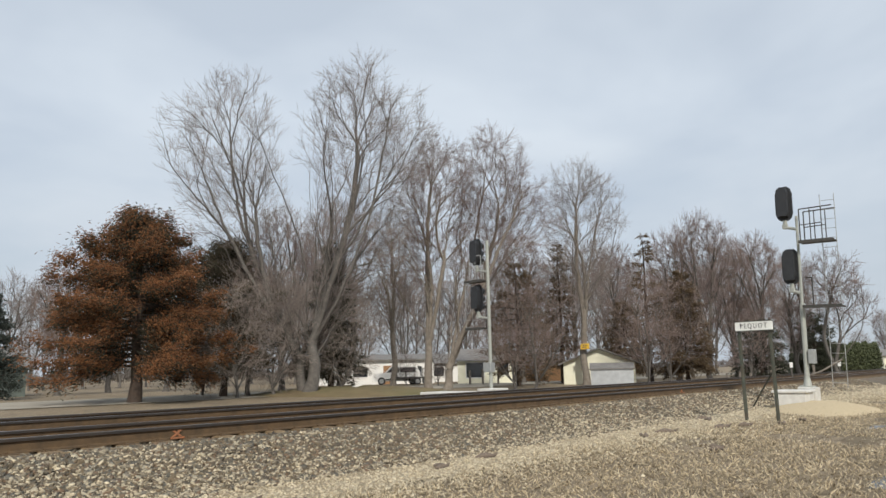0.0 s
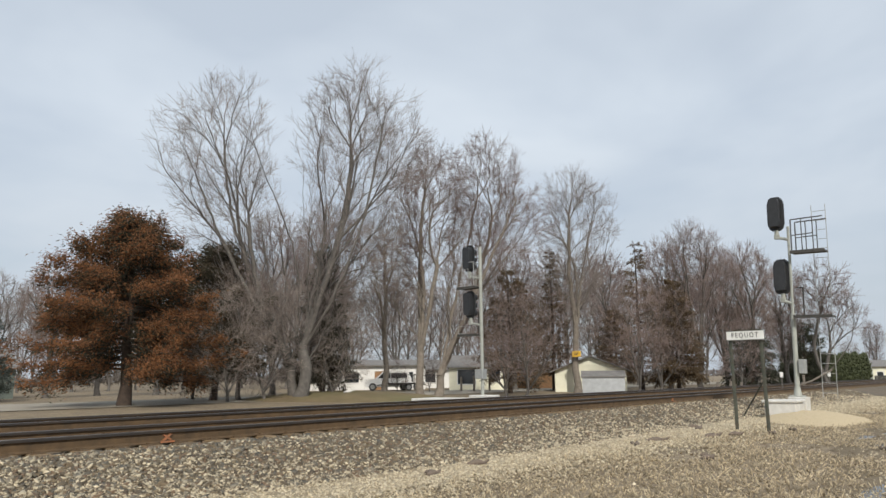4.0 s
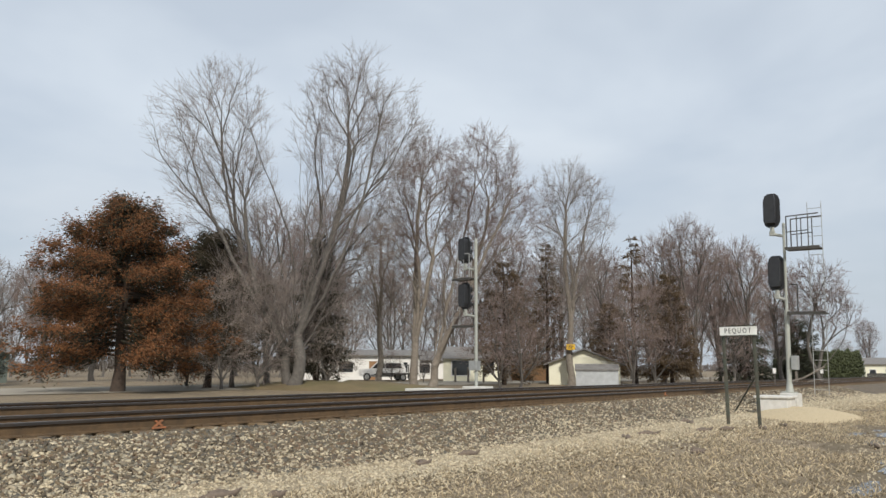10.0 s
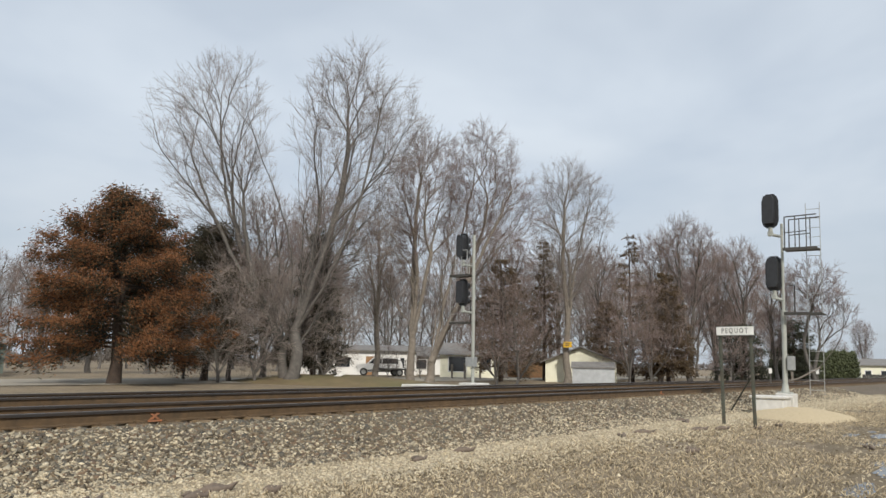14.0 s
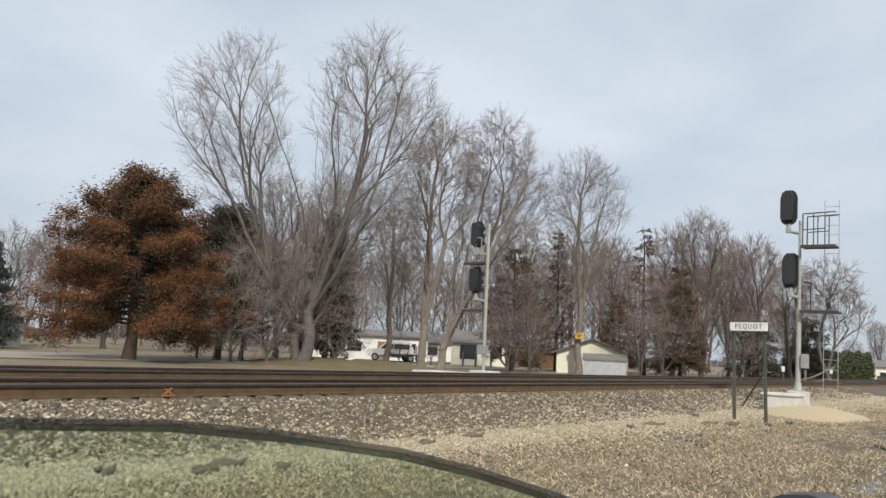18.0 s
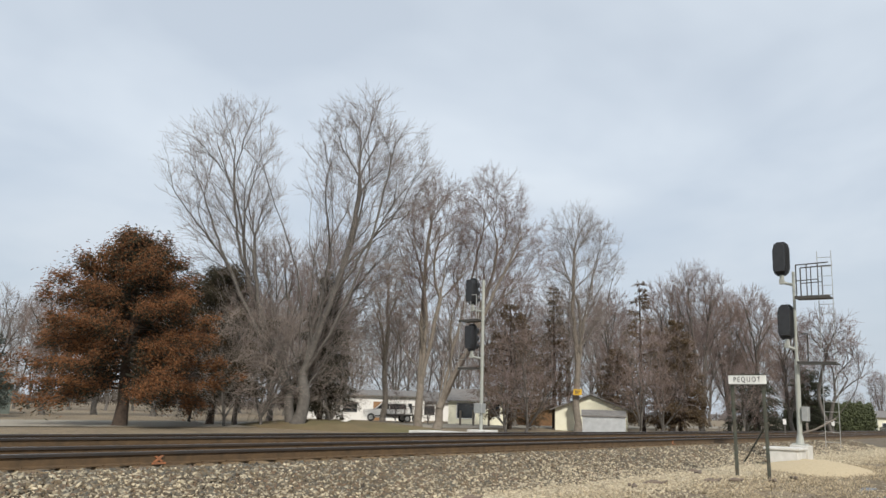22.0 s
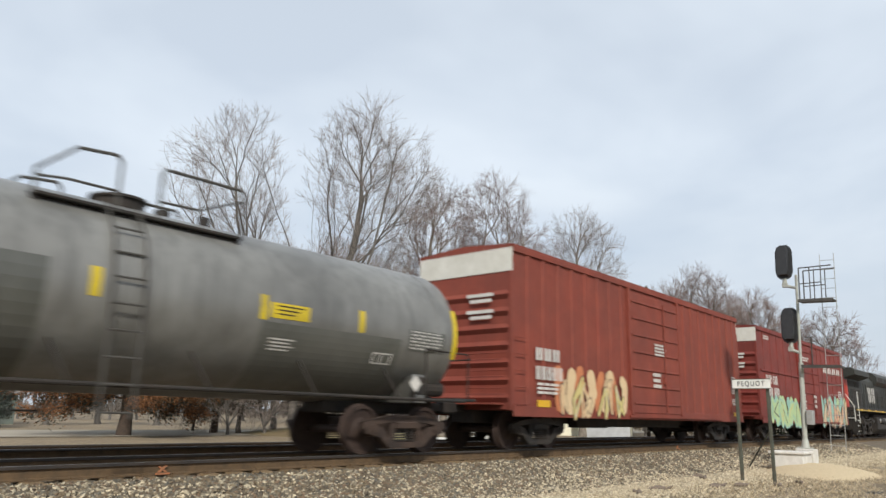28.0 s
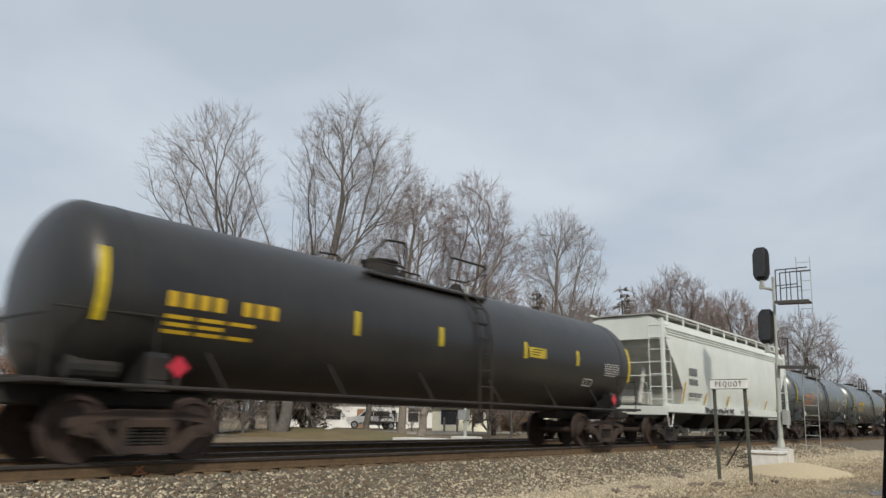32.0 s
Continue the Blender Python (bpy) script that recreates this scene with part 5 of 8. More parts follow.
def build_yard():
    """Behind the tracks: the grassy rise, a parked white car with a trailer, a board, posts, a fence and a pole."""
    g = Geo()
    rings, segs = 10, 48
    for i in range(rings):
        for k in range(segs):
            t, r = 2 * math.pi * k / segs, i / (rings - 1)
            w = 1 + 0.12 * noise.noise((math.cos(t) * 2, math.sin(t) * 2, 5))
            ax, dp = 6.6 * r * w * math.cos(t), 5.2 * r * w * math.sin(t)
            x0, y0, _ = place(47.2, 44.6)
            a = radians(47.2)
            x, y = x0 + ax * math.sin(a) + dp * math.cos(a), y0 - ax * math.cos(a) + dp * math.sin(a)
            g.v.append((x, y, ground_z(x, y) - 0.02 + 0.46 * (1 - r ** 2.4) + 0.05 * noise.noise((x * 0.8, y * 0.8, 0)) * (1 - r)))
    for i in range(rings - 1):
        for k in range(segs):
            j = (k + 1) % segs
            g.f.append((i * segs + k, (i + 1) * segs + k, (i + 1) * segs + j, i * segs + j))
    tagged(part("grass_rise", g, M_LAWN, smooth=True), "low rise of brown dormant grass under the trees", "lawn", kind="structure")
    x, y, z = place(44.1, 70)
    van = thing("parked_car", pose(x, y, z, 0, 0, -46), "white parked sport utility car beside the white house", "car")
    side = [(-2.2, 0.35), (2.1, 0.35), (2.25, 0.7), (2.2, 1.05), (1.2, 1.12), (0.55, 1.72), (-1.9, 1.76), (-2.2, 1.1)]
    part("body", Geo().prism([(-a, b) for a, b in side][::-1], "y", -0.85, 0.85), M_WHITE, van)
    part("side_window", Geo().prism([(1.8, 1.15), (0.3, 1.15), (0.3, 1.62), (1.75, 1.62)][::-1], "y", -0.865, -0.84), M_GLASSD, van)
    part("front_window", Geo().prism([(0.2, 1.15), (-0.98, 1.15), (-0.5, 1.62), (0.2, 1.62)][::-1], "y", -0.865, -0.84), M_GLASSD, van)
    for a in (-1.45, 1.45):
        for b in (-0.78, 0.78):
            wagon_wheel(van, a, b, 0.36)
    x, y, z = place(42.75, 69)
    tr = thing("flat_trailer", pose(x, y, z, 0, 0, -47), "dark flat trailer with a low rail parked behind the white car", "trailer")
    part("deck", Geo().box(-1.7, 1.7, -0.95, 0.95, 0.55, 0.72, 0.01), M_DKSTEEL, tr)
    for b in (-0.92, 0.92):
        part("top_rail", Geo().cyl((-1.65, b, 1.45), (1.65, b, 1.45), 0.035, n=6), M_DKSTEEL, tr)
        for a in (-1.62, -0.8, 0.0, 0.8, 1.62):
            part("stake", Geo().box(a - 0.035, a + 0.035, b - 0.035, b + 0.035, 0.72, 1.45, 0), M_DKSTEEL, tr)
        wagon_wheel(tr, 0.3, b, 0.33)
        wagon_wheel(tr, 1.05, b, 0.33)
    part("tongue", Geo().tube([(-1.7, 0, 0.6), (-2.7, 0, 0.5)], 0.05), M_DKSTEEL, tr)
    x, y, z = place(47.1, 43.6)
    bd = thing("white_board", pose(x, y, z + 0.42, 0, -20, -38), "white board propped on the grass", "board")
    part("board", Geo().box(-0.55, 0.55, -0.05, 0.05, 0.0, 0.14, 0.01), M_WHITE, bd)
    for az, d, h in ((19.3, 52, 0.9), (18.4, 52, 0.95), (17.7, 53, 0.85), (16.3, 54, 1.0), (13.6, 58, 1.3), (36.2, 62, 1.3), (37.4, 62, 1.3), (38.4, 62, 1.2)):
        x, y, z = place(az, d)
        t = thing("fence_post", pose(x, y, z), "weathered grey wooden fence post by the side road", "post", "fence posts")
        part("post", Geo().box(-0.07, 0.07, -0.07, 0.07, -0.2, h, 0.015), M_BARKP, t)
    for az, d in ((15.0, 54), (12.0, 60)):
        x, y, z = place(az, d)
        t = thing("marker_post", pose(x, y, z, 0, 0, az - 90), "thin post with a small white plate", "marker")
        part("post", Geo().box(-0.04, 0.04, -0.03, 0.03, -0.2, 1.5, 0.005), M_BARK, t)
        part("plate", Geo().box(-0.1, 0.1, -0.06, -0.032, 1.15, 1.5, 0.005), M_WHITE, t)
    x, y, z = place(14.0, 52)
    br = thing("fallen_branch", pose(x, y, z, 0, 0, -76), "pale bare branch leaning off the brush", "branch")
    part("limb", Geo().tube([(-2.4, 0, 0.1), (-0.8, 0.1, 0.35), (0.8, -0.1, 0.9), (2.0, 0, 1.6)], 0.06, 7), M_BARKP, br)
    part("side_limb", Geo().tube([(-0.4, 0, 0.5), (0.6, 0.3, 0.5), (1.4, 0.5, 0.75)], 0.035, 6), M_BARKP, br)
    # board fence beside the far house
    x, y, z = place(8.45, 142)
    fe = thing("board_fence", pose(x, y, z, 0, 0, -82), "dark board fence beside the cream house", "fence")
    for i in range(14):
        part("fence_board", Geo().box(-2.1 + i * 0.3, -1.82 + i * 0.3, -0.02, 0.02, -0.1, 0.95, 0.01), M_DKSTEEL, fe)
    part("fence_rail", Geo().box(-2.1, 2.1, 0.02, 0.08, 0.7, 0.8, 0), M_DKSTEEL, fe)
    x, y, z = place(6.376, 165)
    up_ = thing("utility_pole", pose(x, y, z, 0, 0, 20), "tall weathered utility pole with a short crossarm", "utility pole")
    part("pole", Geo().cyl((0, 0, -1), (0, 0, 10.2), 0.19, 0.13, n=10), M_BARK, up_)
    part("crossarm", Geo().box(-0.09, 0.09, -1.2, 1.2, 9.6, 9.8, 0.01), M_BARK, up_)
    for b in (-1.05, 0.0, 1.05):
        part("insulator", Geo().cyl((0, b, 9.8), (0, b, 10.05), 0.07, n=8), M_GALV, up_)
    x, y, z = place(76.0, 62)
    lp = thing("street_lamp", pose(x, y, z, 0, 0, -14), "grey street lamp with a long arm beside the side road", "street lamp")
    part("pole", Geo().cyl((0, 0, -0.3), (0, 0, 7.0), 0.1, 0.07, n=10), M_GALV, lp)
    part("arm", Geo().tube([(0, 0, 6.4), (1.2, 0, 6.75), (2.6, 0, 6.85)], 0.04, 6), M_GALV, lp)
    part("lamp_head", Geo().box(2.5, 3.2, -0.14, 0.14, 6.78, 6.92, 0.04), M_GALV, lp)
    # woods along the horizon
    rng = np.random.default_rng(31)
    n = 8600
    az = np.radians(rng.uniform(-14, 82, n))
    d = rng.uniform(560, 640, n)
    tall = 3.5 + 5.0 * np.array([max(0.0, noise.noise((math.degrees(a) * 1.4, 3.3, 0)) + 0.45) for a in az])
    P_ = np.stack([d * np.cos(az), d * np.sin(az), -0.6 + rng.random(n) * tall * 0.6], 1)
    W_ = np.stack([rng.normal(0, 0.3, n), rng.normal(0, 0.3, n), np.ones(n)], 1)
    tagged(part("far_woods", spray_mesh("far_woods", P_, W_, rng.uniform(0.5, 1.0, n) * tall * 0.7, rng.uniform(0.4, 1.1, n), M_HAZEWOOD, 5), None), "grey line of far leafless woods on the horizon", "woods", kind="stuff")
    n = 5200
    az = np.radians(rng.uniform(41, 84, n))
    d = rng.uniform(135, 175, n)
    tall = 2.2 + 4.5 * np.array([max(0.0, noise.noise((math.degrees(a) * 0.7, 7.3, 0)) + 0.4) for a in az])
    P_ = np.stack([d * np.cos(az), d * np.sin(az), -0.45 + rng.random(n) * tall * 0.5], 1)
    W_ = np.stack([rng.normal(0, 0.45, n), rng.normal(0, 0.45, n), np.ones(n)], 1)
    tagged(part("far_brush", spray_mesh("far_brush", P_, W_, rng.uniform(0.5, 1.0, n) * tall * 0.6, rng.uniform(0.05, 0.16, n), M_BRUSHFAR, 6), None), "grey-brown leafless brush along the far side of the field", "brush", kind="stuff")


# ---- the parked car from which the view is taken ----
def build_car():
    """Only the door glass, the window post and the mirror that come into view, on the door that carries them."""
    m = bpy.data.materials.new("green_tinted_glass")
    m.use_nodes = True
    n, l = m.node_tree.nodes, m.node_tree.links
    bs = n["Principled BSDF"]
    bs.inputs["Base Color"].default_value = (0.70, 0.83, 0.74, 1)
    bs.inputs["Transmission Weight"].default_value = 1.0
    bs.inputs["Roughness"].default_value = 0.035
    bs.inputs["IOR"].default_value = 1.3
    edge_m = bpy.data.materials.new("ground_glass_edge")
    edge_m.use_nodes = True
    eb = edge_m.node_tree.nodes["Principled BSDF"]
    eb.inputs["Base Color"].default_value = (0.05, 0.06, 0.053, 1)
    eb.inputs["Roughness"].default_value = 0.4
    eb.inputs["Alpha"].default_value = 0.5
    rubber = surface("black_rubber", (0.018, 0.018, 0.02), (0.03, 0.03, 0.032), 12, 0.7)
    trim = surface("black_window_post", (0.003, 0.0025, 0.004), (0.005, 0.0045, 0.006), 9, 0.85, spec=0.05)
    paint = surface("dark_car_paint", (0.02, 0.02, 0.025), (0.03, 0.03, 0.034), 5, 0.3)
    ex, ey, ez = EYE
    car = thing("car", pose(0, 0, -0.63), "dark parked car with its side window half lowered", "car")
    k = radians(50)
    nx, ny = math.cos(k), math.sin(k)
    base = 0.63

    def on_pane(az, dz, d=0.33):
        a = radians(az)
        r = d / math.cos(a - k)
        return Vector((ex + r * math.cos(a), ey + r * math.sin(a), ez + dz + base))

    edge = [(112, -0.115), (100, -0.085), (90, -0.072), (80, -0.067), (70, -0.068), (60, -0.067), (52, -0.070), (43, -0.076), (36.7, -0.084), (31, -0.094), (24, -0.112), (18, -0.14), (13, -0.18)]
    g = Geo()
    for az, dz in edge:
        for d in (0.33, 0.334):
            g.v += [tuple(on_pane(az, dz, d)), tuple(on_pane(az, -0.30, d))]
    for i in range(len(edge) - 1):
        a, b = i * 4, i * 4 + 4
        g.f += [(a, a + 1, b + 1, b), (a + 2, b + 2, b + 3, a + 3), (a, b, b + 2, a + 2)]
    pane = part("window_pane", g, m, car, "green tinted half-lowered glass")
    pane.visible_shadow = False
    part("glass_edge", strands_mesh("glass_edge", [[(on_pane(az, dz, 0.332), 0.0026) for az, dz in edge]], 8, edge_m), None, car, "dark ground glass edge")
    # window post
    def at_(az, el, r=1.0):
        a, e = radians(az), radians(el)
        return Vector((ex - 0.023 + r * math.cos(a), ey + 0.031 + r * math.sin(a), ez + 0.012 + r * math.tan(e) + base))
    top, bot = at_(1.17, 25.03), at_(5.84, -8.25)
    d = (top - bot)
    top, bot = top + d * 0.25, bot - d * 0.55
    g = Geo()
    for p in (bot, top):
        for ox, oy in ((0, 0), (0.03, -0.0), (0.05, -0.22), (-0.03, -0.22)):
            g.v.append((p.x + ox, p.y + oy, p.z))
    g.f = [(0, 1, 5, 4), (1, 2, 6, 5), (2, 3, 7, 6), (3, 0, 4, 7), (0, 3, 2, 1), (4, 5, 6, 7)]
    part("window_post", g, trim, car, "black sloping window post")
    c = at_(10.6, -12.2, 0.78)
    part("mirror", Geo().lathe([(-0.05, 0.0), (-0.045, 0.05), (-0.02, 0.078), (0.03, 0.075), (0.075, 0.045), (0.09, 0.0)], 20, c.y, c.z - 0.061), paint, car, "rounded black door mirror", True, at=pose(c.x, 0, 0))
    g = Geo()
    for az in (112, 90, 70, 50, 31, 13):
        for d in (0.30, 0.42):
            g.v += [tuple(on_pane(az, -0.26, d)), tuple(on_pane(az, -1.05, d))]
    for i in range(5):
        a, b = i * 4, i * 4 + 4
        g.f += [(a, a + 1, b + 1, b), (a + 2, b + 2, b + 3, a + 3), (a, b, b + 2, a + 2), (a + 1, a + 3, b + 3, b + 1)]
    part("door", g, paint, car, "dark door below the glass")
    # the rest of the car round the eye: ahead is az -40, the open window is on its left side
    fx, fy = math.cos(radians(-40)), math.sin(radians(-40))
    turn = Matrix(((fx, nx, 0, ex), (fy, ny, 0, ey), (0, 0, 1, 0), (0, 0, 0, 1)))
    top_z = ez + base + 0.34
    part("front_body", Geo().prism([(0.85, 0.28), (2.0, 0.30), (2.08, 0.55), (2.0, 0.82), (1.7, 0.90), (0.80, 0.97)], "y", -1.45, 0.72), paint, car, "dark front end and hood", at=turn)
    part("rear_body", Geo().prism([(-2.55, 0.35), (-1.25, 0.28), (-1.25, 1.05), (-2.5, 1.05), (-2.6, 0.7)], "y", -1.45, 0.72), paint, car, "dark rear end", at=turn)
    part("floor_pan", Geo().box(-1.25, 0.85, -1.42, 0.66, 0.24, 0.32, 0.01), paint, car, at=turn)
    part("far_door", Geo().box(-1.25, 0.85, -1.47, -1.38, 0.28, 1.05, 0.02), paint, car, at=turn)
    part("near_side", Geo().box(-1.25, 0.85, 0.64, 0.72, 0.26, 0.93, 0.02), paint, car, at=turn)
    part("roof", Geo().prism([(0.30, top_z), (0.30, top_z + 0.03), (-1.9, top_z + 0.03), (-2.15, top_z - 0.06), (-2.15, top_z - 0.1), (-1.9, top_z - 0.03)][::-1], "y", -1.3, 0.32), trim, car, "dark roof over the seats", at=turn)
    for pts in (((0.80, -1.40, 1.02), (0.28, -1.28, top_z)), ((-0.5, -1.42, 1.02), (-0.5, -1.28, top_z)), ((-2.05, -1.40, 1.0), (-2.1, -1.28, top_z - 0.08)), ((-0.95, 0.66, 0.9), (-0.9, 0.30, top_z)), ((-2.05, 0.66, 1.0), (-2.1, 0.30, top_z - 0.08))):
        part("pillar", Geo().tube(pts, 0.045, 8), trim, car, at=turn)
    for sx in (-0.05, -1.0):
        for sy in (-0.95, -0.2):
            if (sx, sy) != (-0.05, -0.2):
                part("seat", Geo().box(sx - 0.5, sx + 0.05, sy - 0.25, sy + 0.25, 0.32, 0.62, 0.05).box(sx - 0.62, sx - 0.46, sy - 0.25, sy + 0.25, 0.5, 1.2, 0.05), rubber, car, "dark seat", at=turn)
    for wx in (1.35, -1.75):
        for wy in (-1.38, 0.64):
            t = part("wheel", Geo().lathe([(-0.1, 0.2), (-0.1, 0.3), (-0.07, 0.335), (0.07, 0.335), (0.1, 0.3), (0.1, 0.2)], 24, 0, 0, "y"), rubber, car, "black tyre", True, at=turn @ Matrix.Translation((wx, wy, 0.335)))
            part("rim", Geo().cyl((0, -0.08, 0), (0, 0.08, 0), 0.2, n=14), M_GALV, t)
    part("mirror_arm", Geo().tube([(c.x, c.y, c.z - 0.08), tuple(on_pane(13, -0.3, 0.36))], 0.03, 8), paint, car)

# ---- the train: paints ----
M_ORANGEP = surface("orange_locomotive_paint", (0.546, 0.102, 0.022), (0.471, 0.083, 0.018), 2.0, 0.42, dirt=(0.228, 0.075, 0.034), dscale=0.7, damount=0.45, streak=0.25)
M_PULLMAN = surface("dark_green_black_paint", (0.019, 0.022, 0.019), (0.03, 0.031, 0.028), 3.0, 0.62, dirt=(0.06, 0.052, 0.04), dscale=0.8, damount=0.4, spec=0.35)
M_STRIPE = surface("yellow_stripe_paint", (0.555, 0.365, 0.016), (0.450, 0.285, 0.014), 3.0, 0.5, dirt=(0.191, 0.122, 0.046), dscale=1.0, damount=0.5)
M_OCHRE = surface("ochre_dusty_tank_paint", (0.250, 0.172, 0.076), (0.205, 0.142, 0.064), 1.5, 0.75, dirt=(0.135, 0.100, 0.056), dscale=0.5, damount=0.5, streak=0.5)
M_DUST = surface("dusty_tan_underframe", (0.246, 0.178, 0.103), (0.158, 0.117, 0.069), 4.0, 0.9, dirt=(0.051, 0.040, 0.029), dscale=1.8, damount=0.75)
M_GRIME = surface("grimy_black_underframe", (0.022, 0.019, 0.017), (0.012, 0.011, 0.010), 4.0, 0.85, dirt=(0.045, 0.032, 0.023), dscale=1.5, damount=0.6)
M_RUST = surface("rusty_brown_truck", (0.038, 0.024, 0.018), (0.02, 0.014, 0.012), 5.0, 0.9, dirt=(0.09, 0.055, 0.038), dscale=2.0, damount=0.6)
M_WHEEL = surface("worn_wheel_steel", (0.055, 0.034, 0.026), (0.03, 0.02, 0.017), 6.0, 0.75, 0.2)
M_TREAD = surface("polished_wheel_rim", (0.30, 0.27, 0.25), (0.20, 0.18, 0.165), 6.0, 0.45, 0.8)
M_SILVER = surface("dull_silver_paint", (0.311, 0.318, 0.295), (0.265, 0.268, 0.249), 2.0, 0.5, 0.1, dirt=(0.186, 0.179, 0.155), dscale=0.7, damount=0.6, streak=0.4)
M_ROOFG = surface("grey_roof_paint", (0.15, 0.152, 0.145), (0.10, 0.102, 0.10), 2.0, 0.6, dirt=(0.05, 0.05, 0.048), dscale=0.8, damount=0.5)
M_REDP = surface("red_locomotive_paint", (0.388, 0.026, 0.034), (0.313, 0.021, 0.026), 2.0, 0.45, dirt=(0.150, 0.037, 0.030), dscale=0.8, damount=0.4)
M_REDO = surface("bright_red_cab_paint", (0.448, 0.041, 0.022), (0.373, 0.034, 0.018), 2.0, 0.42, dirt=(0.165, 0.045, 0.030), dscale=0.8, damount=0.4)
M_BOXA = surface("oxide_red_boxcar_paint", (0.215, 0.038, 0.028), (0.175, 0.030, 0.022), 1.4, 0.65, spec=0.3, dirt=(0.076, 0.026, 0.023), dscale=0.6, damount=0.55, streak=0.45)
M_BOXB = surface("faded_red_boxcar_paint", (0.234, 0.055, 0.034), (0.189, 0.042, 0.029), 1.4, 0.7, spec=0.3, dirt=(0.113, 0.038, 0.030), dscale=0.6, damount=0.5, streak=0.4)
M_WPANEL = surface("white_panel_paint", (0.613, 0.605, 0.554), (0.530, 0.522, 0.472), 3.0, 0.6, dirt=(0.347, 0.323, 0.265), dscale=1.2, damount=0.4)
M_TANKL = surface("light_grey_tank_paint", (0.190, 0.190, 0.178), (0.152, 0.152, 0.143), 1.2, 0.38, dirt=(0.045, 0.043, 0.038), dscale=0.28, damount=0.75, streak=0.75, spec=0.9)
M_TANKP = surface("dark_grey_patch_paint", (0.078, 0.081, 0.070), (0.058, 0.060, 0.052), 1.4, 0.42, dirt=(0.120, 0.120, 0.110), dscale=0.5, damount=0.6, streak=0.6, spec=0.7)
M_TANKG = surface("blue_grey_tank_paint", (0.075, 0.092, 0.096), (0.062, 0.077, 0.081), 1.2, 0.30, dirt=(0.045, 0.050, 0.050), dscale=0.5, damount=0.5, streak=0.35, spec=0.9)
M_TANKD = surface("brown_black_tank_paint", (0.028, 0.023, 0.023), (0.021, 0.018, 0.017), 1.2, 0.42, dirt=(0.050, 0.039, 0.032), dscale=0.6, damount=0.5, streak=0.4)
M_TANKB = surface("black_tank_paint", (0.013, 0.013, 0.014), (0.017, 0.016, 0.016), 1.2, 0.40, dirt=(0.038, 0.034, 0.029), dscale=0.6, damount=0.45, streak=0.3)
M_HOPPER = surface("off_white_hopper_paint", (0.660, 0.693, 0.645), (0.604, 0.636, 0.590), 1.2, 0.5, dirt=(0.444, 0.449, 0.397), dscale=0.5, damount=0.35, streak=0.15)
# Darker copy of the hopper white: shade mixed in, brown dirt on top.
M_HSHADE = surface("weathered_shaded_white", (0.50, 0.51, 0.47), (0.40, 0.41, 0.37), 2.0, 0.7, dirt=(0.24, 0.20, 0.15), dscale=1.5, damount=0.6)
M_REFLT = surface("lemon_yellow_reflector", (0.600, 0.450, 0.012), (0.500, 0.375, 0.012), 5.0, 0.45, dirt=(0.16, 0.13, 0.03), dscale=2.0, damount=0.5)
M_REFLY = surface("yellow_reflector", (0.646, 0.381, 0.013), (0.580, 0.331, 0.013), 5.0, 0.45)
M_LETY = surface("faded_yellow_lettering", (0.560, 0.365, 0.014), (0.455, 0.285, 0.012), 5.0, 0.6)
M_LETW = surface("white_lettering", (0.571, 0.554, 0.523), (0.475, 0.459, 0.427), 5.0, 0.6)
M_LETR = surface("red_lettering", (0.50, 0.02, 0.045), (0.42, 0.02, 0.04), 4.0, 0.5)
M_LETG = surface("grey_lettering", (0.10, 0.10, 0.105), (0.15, 0.15, 0.155), 4.0, 0.6)
M_GLIME = surface("pale_lime_spray_paint", (0.444, 0.571, 0.301), (0.365, 0.491, 0.254), 2.0, 0.6)
M_GCREAM = surface("cream_spray_paint", (0.617, 0.475, 0.285), (0.571, 0.412, 0.238), 2.0, 0.6)
M_GCREAM2 = surface("peach_spray_paint", (0.640, 0.416, 0.288), (0.576, 0.352, 0.224), 2.0, 0.6)
M_GDARK2 = surface("dark_brown_outline_paint", (0.10, 0.055, 0.045), (0.07, 0.04, 0.035), 3.0, 0.6)
M_GAQUA = surface("pale_aqua_spray_paint", (0.301, 0.491, 0.412), (0.238, 0.427, 0.365), 2.0, 0.6)
M_GORANGE = surface("orange_spray_paint", (0.52, 0.19, 0.075), (0.42, 0.14, 0.06), 2.0, 0.6)
M_GYEL = surface("pale_yellow_spray_paint", (0.560, 0.480, 0.192), (0.496, 0.416, 0.160), 2.0, 0.6)
M_GDARK = surface("dark_spray_paint", (0.05, 0.045, 0.045), (0.09, 0.08, 0.08), 3.0, 0.6)
M_CHROME = surface("bright_reservoir_end", (0.62, 0.60, 0.55), (0.50, 0.48, 0.44), 4.0, 0.3, 0.8)
M_RAILW = surface("white_handrail_paint", (0.70, 0.69, 0.64), (0.58, 0.57, 0.52), 4.0, 0.5)

SPEED = 22.656
VEHICLES = []


def lead_x(t):
    """Where the nose of the first locomotive is."""
    return 24.0 + SPEED * (t - 24.0)


def vehicle(name, u, label, category, group, turn=0):
    v = thing(name, pose(lead_x(0) + u, TRACK_Y, 0, 0, 0, turn), label, category, group)
    VEHICLES.append((v, u, turn))
    return v


